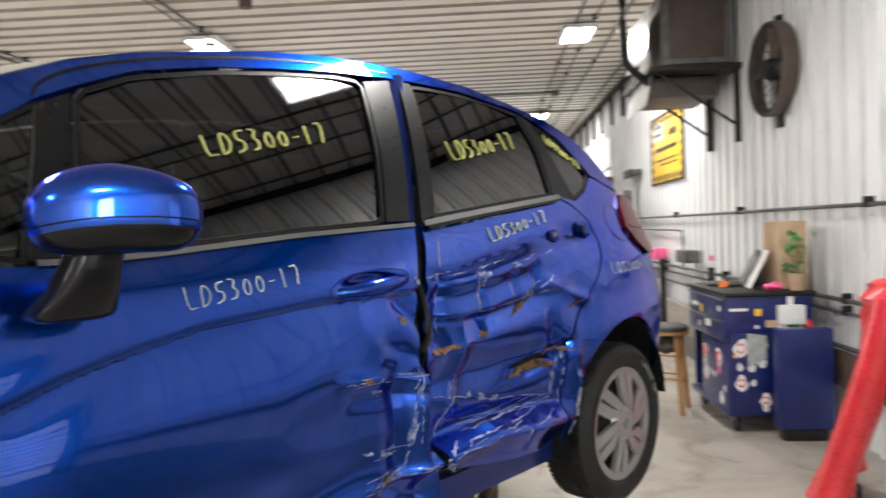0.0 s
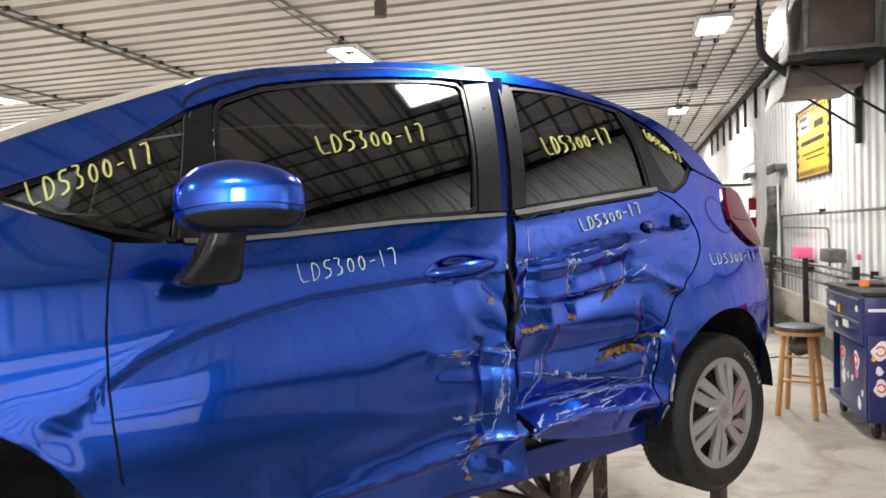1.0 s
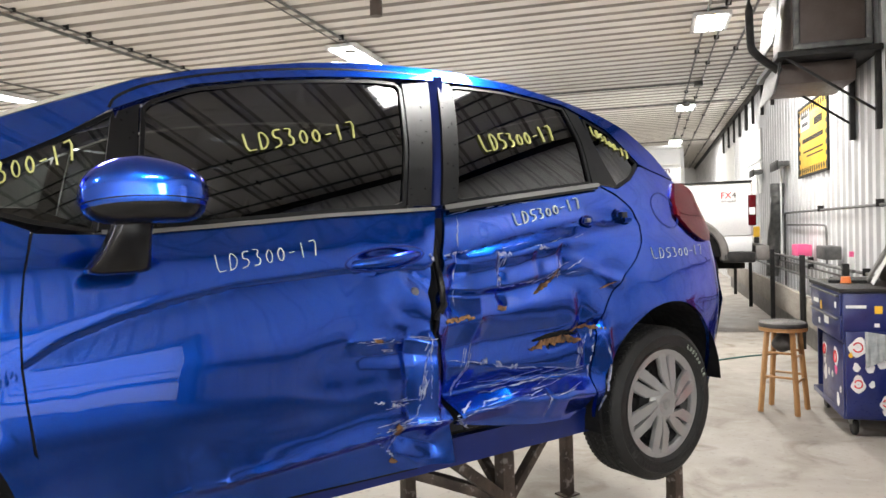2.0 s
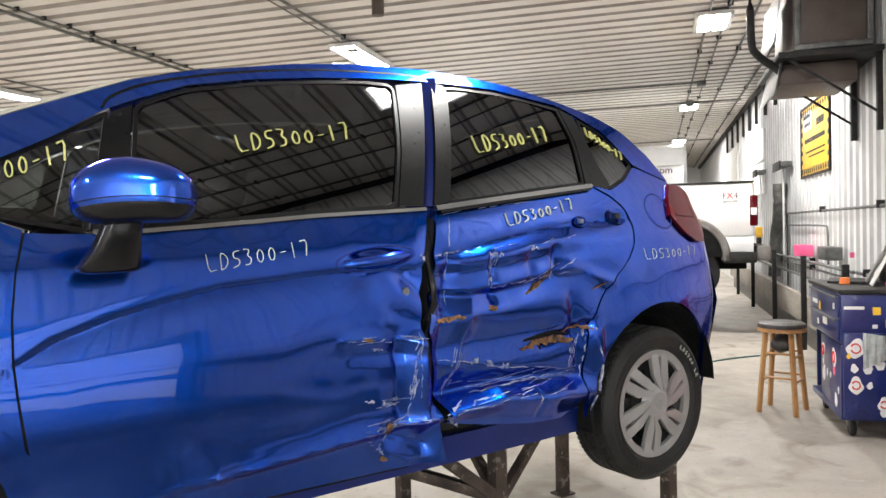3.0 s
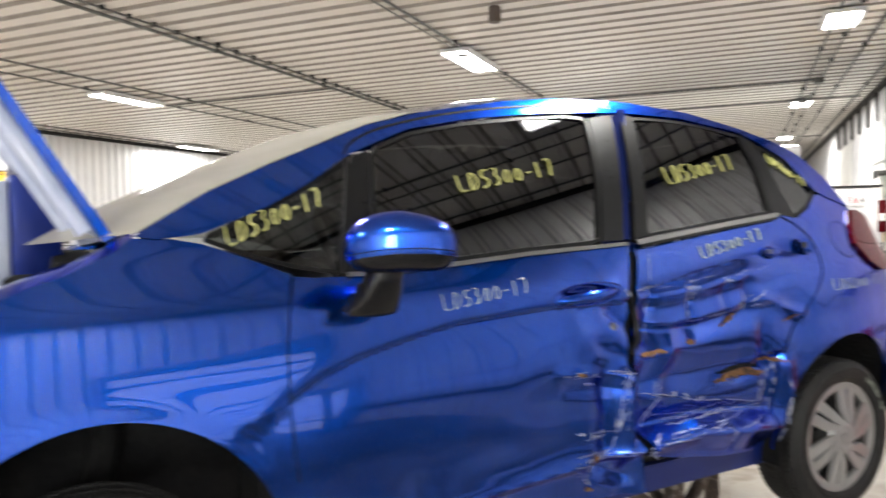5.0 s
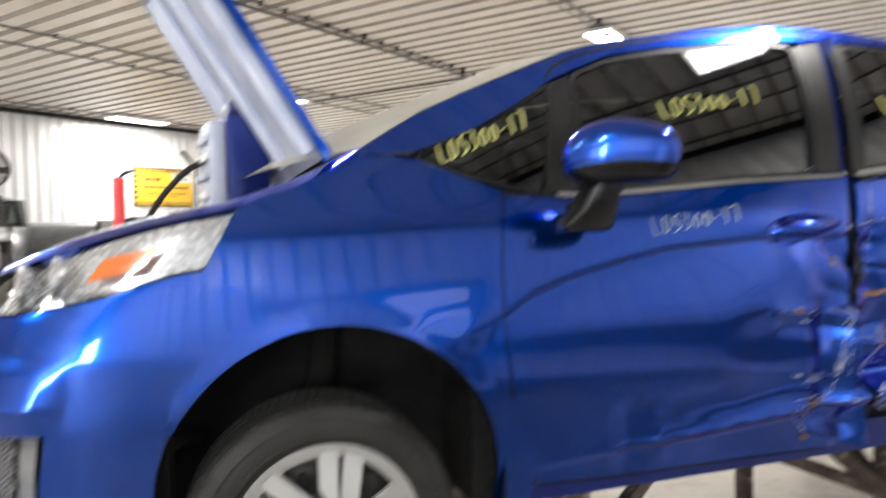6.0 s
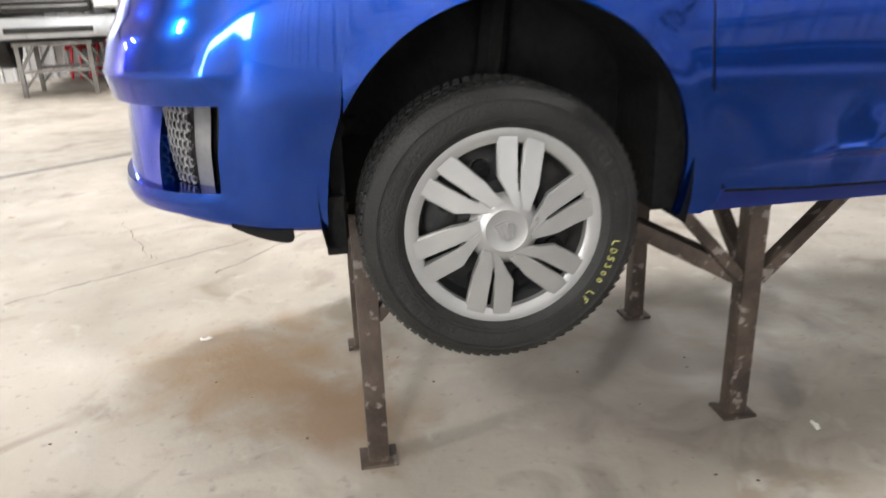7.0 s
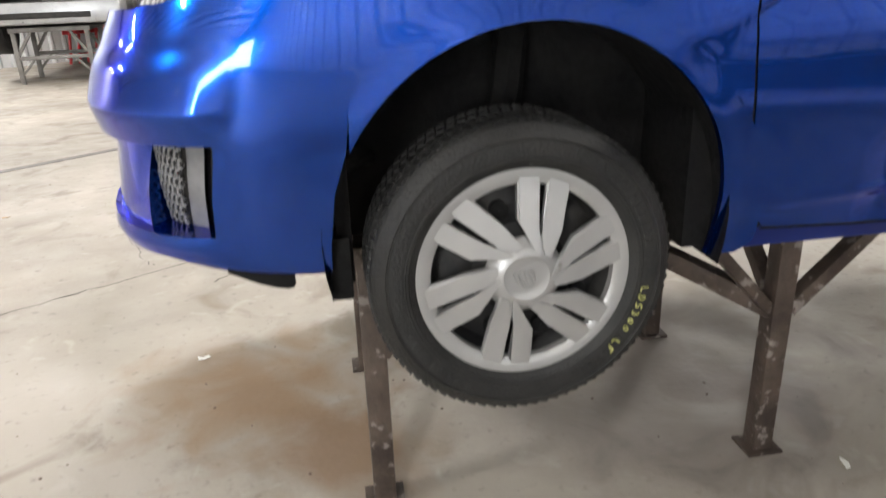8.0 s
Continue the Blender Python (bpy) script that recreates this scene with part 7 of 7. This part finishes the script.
def white_pickup():
    t = thing("white_pickup", "white pickup truck raised on stands, its tail towards the wall", "pickup", at_room(9.0, -2.82, 0.40))
    # local y runs from the tailgate to the front, x from the near side to the far side
    body = part("bed_side", box(bmesh.new(), 0.0, 0.10, 0.06, 2.05, 0.86, 1.54, 0.03), WHITE_PAINT, t)
    part("bed_side", box(bmesh.new(), 1.85, 1.95, 0.06, 2.05, 0.60, 1.54, 0.03), WHITE_PAINT, t)
    part("bed_lower", box(bmesh.new(), 0.01, 0.09, 0.06, 0.48, 0.66, 0.858, 0.01), WHITE_PAINT, t)
    part("bed_cap", box(bmesh.new(), -0.01, 0.11, 0.05, 2.06, 1.542, 1.565, 0.008), STEEL_BLACK, t, "black bed rail cap")
    part("tailgate", box(bmesh.new(), 0.10, 1.85, 0.03, 0.09, 0.86, 1.54, 0.02), WHITE_PAINT, t)
    part("bed_floor", box(bmesh.new(), 0.105, 1.845, 0.10, 2.0, 0.80, 0.855, 0.0), STEEL_BLACK, t)
    part("tail_lamp", box(bmesh.new(), -0.012, 0.09, 0.005, 0.105, 0.99, 1.38, 0.02), LENS_RED, t)
    part("lamp_window", box(bmesh.new(), -0.018, 0.0, 0.02, 0.09, 1.13, 1.22, 0.005), PAPER, t)
    part("rear_bumper", box(bmesh.new(), 0.0, 1.95, -0.14, 0.02, 0.55, 0.74, 0.03), STEEL_GREY, t, "dark grey bumper")
    part("bumper_end", box(bmesh.new(), -0.03, 0.4, 0.021, 0.42, 0.52, 0.655, 0.03), STEEL_BLACK, t)
    bm = bmesh.new()
    sheet(bm, [[(-0.03 + dx, 0.86 + r * math.cos(a), 0.60 + r * math.sin(a)) for a in np.linspace(-0.1, math.pi + 0.1, 24)] for dx, r in ((0.04, 0.42), (0.0, 0.44), (0.0, 0.50), (0.04, 0.53))])
    part("arch_flare", bm, STEEL_GREY, t, "dark grey wheel-arch flare")
    # flat dark half-disc stands in for the shaded hollow above the wheel
    bm = bmesh.new()
    slab(bm, [(0.86 + 0.425 * math.cos(a), 0.60 + 0.425 * math.sin(a)) for a in np.linspace(0, math.pi, 20)], 0.006, Matrix(((0, 0, 1, -0.012), (1, 0, 0, 0), (0, 1, 0, 0), (0, 0, 0, 1))))
    part("wheel_well", bm, DARK, t, "flat dark half-disc in place of the shaded wheel well")
    part("cab", box(bmesh.new(), 0.0, 1.95, 2.10, 4.1, 0.62, 1.45, 0.05), WHITE_PAINT, t)
    part("cab_roof", box(bmesh.new(), 0.12, 1.83, 2.2, 3.6, 1.45, 1.95, 0.12), WHITE_PAINT, t)
    part("nose", box(bmesh.new(), 0.02, 1.93, 4.1, 5.4, 0.62, 1.30, 0.08), WHITE_PAINT, t)
    for x in (0.16, 1.79):
        for y in (0.86, 4.4):
            far_wheel(t, x, y, 0.40, 0.40, "X")
    part("chassis", box(bmesh.new(), 0.4, 1.55, 0.1, 5.2, 0.42, 0.60, 0.02), DARK, t)
    # off-road decal, read from the near side
    for text, size, y_at, z_at, mat in (("FX", 0.115, 0.43, 1.345, RED_STEEL), ("4", 0.115, 0.295, 1.345, STEEL_GREY), ("OFF ROAD", 0.036, 0.42, 1.295, STEEL_GREY)):
        lettering_on(t, text, size, Matrix(((0, 0, -1, -0.003), (-1, 0, 0, y_at), (0, 1, 0, z_at), (0, 0, 0, 1))), mat)
    for y in (1.6, 3.8):
        for x in (0.35, 1.6):
            part("support_leg", box(bmesh.new(), x - 0.03, x + 0.03, y - 0.03, y + 0.03, -0.40, 0.44, 0.004), STAND_STEEL, t)
    part("support_rail", box(bmesh.new(), 0.3, 1.65, 1.56, 1.64, 0.35, 0.418, 0.004), STAND_STEEL, t)


white_pickup()


def white_van():
    t = thing("white_van", "tall white cargo van with dark red lettering on its side", "van", at_room(12.0, -2.1, 0))
    prof = [(0.0, 0.45), (0.02, 1.4), (0.08, 2.4), (0.16, 2.72), (0.35, 2.82), (1.6, 2.84), (1.85, 2.74), (1.96, 2.4), (2.0, 1.4), (2.02, 0.45)]
    bm = bmesh.new()
    rows = [[(x, y, z) for x, z in prof] for y in (0.0, 0.06, 4.2)]
    rows[0] = [(1.0 + (x - 1.0) * 0.93, 0.0, 0.45 + (z - 0.45) * 0.985) for x, z in prof]
    sheet(bm, rows)
    bm.faces.new([v for v in bm.verts if v.co.y < 0.001])
    body = part("body", bm, WHITE_PAINT, t)
    part("bonnet", box(bmesh.new(), 0.05, 1.95, 4.2, 5.4, 0.45, 1.35, 0.15), WHITE_PAINT, t)
    part("drip_rail", box(bmesh.new(), 0.02, 0.06, 0.1, 4.1, 2.44, 2.46, 0.004), PAPER, body)
    lettering_on(t, "to.com", 0.17, Matrix(((0, 0, -1, 0.055), (-1, 0, 0, 0.72), (0, 1, 0, 2.31), (0, 0, 0, 1))), LENS_RED)
    for x in (0.12, 1.9):
        for y in (0.9, 4.3):
            far_wheel(t, x, y, 0.36, 0.36, "X")


white_van()


def silver_pickup():
    t = thing("silver_pickup", "silver pickup truck raised on a grey steel table stand", "pickup", at_room(3.10, 10.2, 0.38, -35))
    # local x runs across the front, y away from the viewer
    part("front_bumper", box(bmesh.new(), -0.95, 1.0, -0.10, 0.25, 0.42, 0.72, 0.06), SILVER_PAINT, t)
    part("air_intake", box(bmesh.new(), -0.55, 0.6, -0.115, -0.09, 0.50, 0.58, 0.01), STEEL_BLACK, t)
    part("grille", box(bmesh.new(), -0.55, 0.6, -0.03, 0.1, 0.76, 1.08, 0.04), STEEL_BLACK, t)
    for z in (0.84, 0.92, 1.0):
        part("grille_bar", box(bmesh.new(), -0.52, 0.57, -0.05, -0.031, z, z + 0.025, 0.004), CHROME, t)
    for x0, x1 in ((-0.93, -0.58), (0.63, 0.98)):
        lamp = part("headlamp", box(bmesh.new(), x0, x1, -0.02, 0.2, 0.80, 1.05, 0.05), REFLECTOR, t)
        part("lens", box(bmesh.new(), x0 + 0.02, x1 - 0.02, -0.03, -0.021, 0.83, 1.02, 0.003), PAPER, lamp)
    part("bonnet", box(bmesh.new(), -0.93, 0.98, 0.1, 1.35, 1.0, 1.18, 0.09), SILVER_PAINT, t)
    for x0, x1 in ((-0.97, -0.85), (0.9, 1.02)):
        bm = bmesh.new()
        box(bm, x0, x1, 0.05, 0.30, 0.55, 1.10, 0.04)
        box(bm, x0, x1, 0.30, 1.25, 0.95, 1.10, 0.04)
        part("fender", bm, SILVER_PAINT, t)
        part("door_side", box(bmesh.new(), x0, x1, 1.26, 3.3, 0.45, 1.18, 0.04), GREY_PAINT, t)
        part("bed_side", box(bmesh.new(), x0, x1, 3.32, 5.1, 0.5, 1.15, 0.04), GREY_PAINT, t)
    bm = bmesh.new()
    rows = [[(x, y, z) for x in (-0.9, -0.3, 0.35, 0.95)] for y, z in ((1.3, 1.17), (1.9, 1.62), (3.1, 1.66), (3.35, 1.2))]
    sheet(bm, rows)
    part("cab_glass", bm, TINT_LIGHT, t)
    part("cab_roof", box(bmesh.new(), -0.72, 0.78, 1.85, 3.15, 1.62, 1.70, 0.03), GREY_PAINT, t)
    for x in (-0.82, 0.88):
        for y in (1.6, 3.2):
            bm = bmesh.new()
            bar(bm, (x, y + (-0.25 if y < 2 else 0.1), 1.15), (x * 0.9, y + (0.25 if y < 2 else -0.1), 1.66), 0.06, 0.08)
            part("pillar", bm, GREY_PAINT, t)
    part("underbody", box(bmesh.new(), -0.7, 0.75, 0.2, 4.9, 0.38, 0.55, 0.02), DARK, t)
    for x in (-0.82, 0.87):
        for y in (0.72, 4.2):
            far_wheel(t, x, y, 0.40, 0.40, "X")
    st = thing("steel_table_stand", "grey steel table stand with cross braces under the silver pickup", "stand", at_room(2.75, 10.55, 0, -35), "vehicle table stands")
    top = 0.76
    for fx in (0, 0.95):
        for fy in (0, 0.9):
            part("leg", bar(bmesh.new(), (fx, fy, 0), (fx, fy, top - 0.05), 0.06), STEEL_GREY, st)
            s = 1 if fx == 0 else -1
            part("brace", bar(bmesh.new(), (fx + s * 0.02, fy, 0.40), (fx + s * 0.22, fy, 0.70), 0.04), STEEL_GREY, st)
            part("brace", bar(bmesh.new(), (fx + s * 0.02, fy, 0.13), (fx + s * 0.2, fy, 0.33), 0.03), STEEL_GREY, st)
    for fy in (0, 0.9):
        part("top_rail", box(bmesh.new(), -0.05, 1.0, fy - 0.03, fy + 0.03, top - 0.06, top, 0.005), STEEL_GREY, st)
        part("low_rail", box(bmesh.new(), 0.03, 0.92, fy - 0.025, fy + 0.025, 0.33, 0.38, 0.005), STEEL_GREY, st)
    for fx in (0, 0.95):
        part("side_rail", box(bmesh.new(), fx - 0.028, fx + 0.028, 0.03, 0.87, top - 0.062, top - 0.004, 0.005), STEEL_GREY, st)


silver_pickup()


def dark_suv():
    t = thing("dark_suv", "dark grey sport utility car parked behind the silver pickup", "car", at_room(5.9, 11.9, 0.0, -35))
    part("lower_body", box(bmesh.new(), -0.9, 0.9, -1.0, 3.4, 0.40, 1.05, 0.12), GREY_PAINT, t)
    bm = bmesh.new()
    prof = [(-0.55, 1.04), (0.2, 1.55), (0.6, 1.66), (2.4, 1.64), (3.2, 1.04)]
    sheet(bm, [[(x * (1 - 0.14 * (z - 1.04) / 0.6), y, z) for y, z in prof] for x in (-0.86, -0.8, 0.8, 0.86)])
    part("cabin", bm, GREY_PAINT, t)
    for x0 in (-0.84, 0.80):
        part("side_glass", box(bmesh.new(), x0, x0 + 0.04, 0.2, 2.4, 1.1, 1.5, 0.02), TINT, t)
    for x in (-0.82, 0.82):
        for y in (-0.2, 2.5):
            far_wheel(t, x, y, 0.36, 0.36, "X")
    for x0 in (-0.85, 0.6):
        part("headlamp", box(bmesh.new(), x0, x0 + 0.3, -1.03, -0.9, 0.8, 0.95, 0.03), REFLECTOR, t)


dark_suv()


# ---- beyond the car's nose ----
def hood_support():
    t = thing("hood_support", "blue steel post with pale ribbed face under the hood", "support", pose(-0.075, 0.84, 1.30, 0, 0, 8))
    part("column", box(bmesh.new(), -0.055, 0.075, -0.10, 0.10, 0.02, 0.43, 0.014), PAINT_DULL, t)
    part("cap", box(bmesh.new(), -0.045, 0.06, -0.085, 0.085, 0.432, 0.475, 0.016), CART_BLUE, t)
    face = part("face_plate", box(bmesh.new(), -0.105, -0.057, -0.095, 0.10, 0.02, 0.41, 0.01), PAINT_INNER, t, "pale blue face plate")
    for k in range(6):
        part("rib", box(bmesh.new(), -0.118, -0.106, -0.085, 0.09, 0.07 + k * 0.055, 0.092 + k * 0.055, 0.003), PAPER if k % 2 == 0 else PAINT_INNER, face)
    part("base", box(bmesh.new(), -0.12, 0.09, -0.12, 0.12, 0.0, 0.019, 0.004), STEEL_BLACK, t)
    bm = bmesh.new()
    tube(bm, rounded([(-0.10, 0.0, 0.30), (-0.16, 0.05, 0.27), (-0.25, 0.1, 0.16), (-0.30, 0.15, 0.03), (-0.30, 0.15, 0.0)], 2), 0.010, 8)
    part("hose", bm, STEEL_BLACK, t, "black looping hose")


hood_support()


def far_clutter():
    t = thing("red_post_jack", "red upright jack post near the far wall", "jack", at_room(3.55, 6.1, 0))
    part("post", box(bmesh.new(), -0.05, 0.05, -0.05, 0.05, 0.03, 2.0, 0.015), RED_STEEL, t)
    part("foot", box(bmesh.new(), -0.2, 0.2, -0.2, 0.2, 0.0, 0.03, 0.005), RED_STEEL, t)
    bm = bmesh.new()
    tube(bm, rounded([(0, 0, 1.98), (0.06, 0, 2.05), (0.15, 0, 2.08)], 1), 0.02, 8)
    part("hook", bm, STEEL_BLACK, t)
    t = thing("red_barrier", "red plastic mesh barrier beside the far stand", "barrier", at_room(5.0, 12.9, 0, 10))
    for i in range(5):
        part("slat", bar(bmesh.new(), (-0.7 + i * 0.17, 0, 0.0), (-0.6 + i * 0.17, 0, 0.62), 0.05, 0.03), RED_STEEL, t)
    for z in (0.1, 0.5):
        part("rail", box(bmesh.new(), -0.72, 0.12, 0.02, 0.05, z, z + 0.07, 0.005), RED_STEEL, t)
    # benches with bins and tools by the far wall
    for k, (x, w) in enumerate(((7.4, 1.6), (9.6, 1.8), (12.2, 2.0))):
        b = thing("work_bench", "grey steel work bench by the far wall", "bench", at_room(x, 12.75, 0), "benches by the far wall")
        part("top", box(bmesh.new(), -w / 2, w / 2, -0.35, 0.35, 0.86, 0.90, 0.005), STEEL_GREY, b)
        for sx in (-1, 1):
            for sy in (-1, 1):
                part("leg", box(bmesh.new(), sx * (w / 2 - 0.06) - 0.025, sx * (w / 2 - 0.06) + 0.025, sy * 0.3 - 0.025, sy * 0.3 + 0.025, 0, 0.859, 0.003), STEEL_GREY, b)
        rnd = random.Random(20 + k)
        for i in range(6):
            m, nm, lab = rnd.choice(((CART_BLUE, "parts_bin", "blue parts bin on the work bench"), (RED_STEEL, "tool_case", "red tool case on the work bench"), (PAPER, "white_carton", "white carton on the work bench"), (STEEL_BLACK, "tool_case", "black tool case on the work bench")))
            o = thing(nm, lab, "box", at_room(x - w / 2 + 0.2 + i * (w - 0.4) / 5, 12.75 + rnd.uniform(-0.15, 0.15), 0.90), "clutter on the benches")
            part("shell", box(bmesh.new(), -0.11, 0.11, -0.12, 0.12, 0, rnd.uniform(0.1, 0.34), 0.012), m, o)
    for x in (7.9, 10.6):
        o = thing("wall_cabinet", "pale wall cabinet on the far wall", "cabinet", at_room(x, FAR_Y - 0.2, 1.3), "far wall cabinets")
        part("case", box(bmesh.new(), -0.25, 0.25, -0.12, 0.17, 0, 0.4, 0.01), STEEL_GREY, o)
    for z in (1.25, 0.95):
        conduit([(NEAR_X + 0.3, FAR_Y - 0.08, z), (20, FAR_Y - 0.08, z)], 0.016, "grey pipe along the far wall", 2.5)
    o = thing("vent_flue", "grey flue pipe standing before the far wall", "pipe", at_room(9.9, 12.9, 0))
    part("pipe", tube(bmesh.new(), [(0, 0, 0.905), (0, 0, 2.9), (0.0, 0.3, 3.2), (0, 0.42, 3.3)], 0.07, 14), GALV, o)


far_clutter()


# ---- floor details ----
def floor_bits():
    bm = bmesh.new()
    box(bm, NEAR_X + 0.1, END_X - 0.1, 5.12, 5.20, 0.0005, 0.004)
    tagged(part("drain_strip", bm, STEEL_GREY, at=ROOM, smooth=False), "narrow steel drain strip let into the floor", "drain", kind="structure")
    rnd = random.Random(7)
    for k, (ax, ay, bx, by) in enumerate(((-1.7, 1.75, -0.75, 2.35), (-1.2, 2.2, -1.5, 2.9), (-0.85, 1.9, -0.45, 2.4))):
        bm = bmesh.new()
        n = 22
        l, r = [], []
        for i in range(n + 1):
            t = i / n
            x, y = ax + (bx - ax) * t + rnd.uniform(-0.012, 0.012), ay + (by - ay) * t + rnd.uniform(-0.012, 0.012)
            w = 0.0012 + rnd.uniform(0, 0.0015)
            l.append((x - w, y + w, 0.0015)), r.append((x + w, y - w, 0.0015))
        sheet(bm, [l, r])
        tagged(part("floor_crack", bm, DARK, smooth=False), "dark hairline crack in the concrete", "crack", kind="structure")
    bm = bmesh.new()
    for i in range(260):
        x, y = rnd.uniform(-3.0, 2.6), rnd.uniform(-0.3, 4.5)
        s = rnd.choice((0.0015, 0.002, 0.003, 0.004))
        box(bm, x - s, x + s, y - s * 0.7, y + s * 0.7, 0.0, s * 0.6, 0, None)
    tagged(part("grit", bm, BOARD, smooth=False), "scattered grit and crumbs on the concrete", "grit", kind="stuff")
    for k, (x, y, lab) in enumerate(((-0.80, 1.18, "torn pale paint flake on the concrete"), (-2.2, 3.2, "dry leaf scrap on the concrete"), (0.98, 0.2, "small pale chip on the concrete"))):
        t = thing("debris", lab, "debris", pose(x, y, 0.001, 0, 0, 40 * k), "floor debris")
        bm = bmesh.new()
        slab(bm, [(-0.02, -0.006), (0.0, -0.01), (0.022, 0.002), (0.01, 0.008), (-0.008, 0.005), (-0.025, 0.007)], 0.003)
        for v in bm.verts:
            v.co.z += 0.008 * noise.noise(v.co * 40 + Vector((k, 0, 0))) + 0.004
        part("flake", bm, PAPER if k != 1 else CARD, t)


floor_bits()


def air_hose():
    t = thing("air_hose", "thin teal air hose lying across the concrete", "hose", ROOM)
    bm = bmesh.new()
    tube(bm, rounded([(5.2, -1.2, 0.008), (6.0, -1.55, 0.008), (6.6, -1.75, 0.008), (7.3, -2.35, 0.008), (7.6, -2.9, 0.008)], 3), 0.008, 8)
    part("hose", bm, HOSE, t)


air_hose()
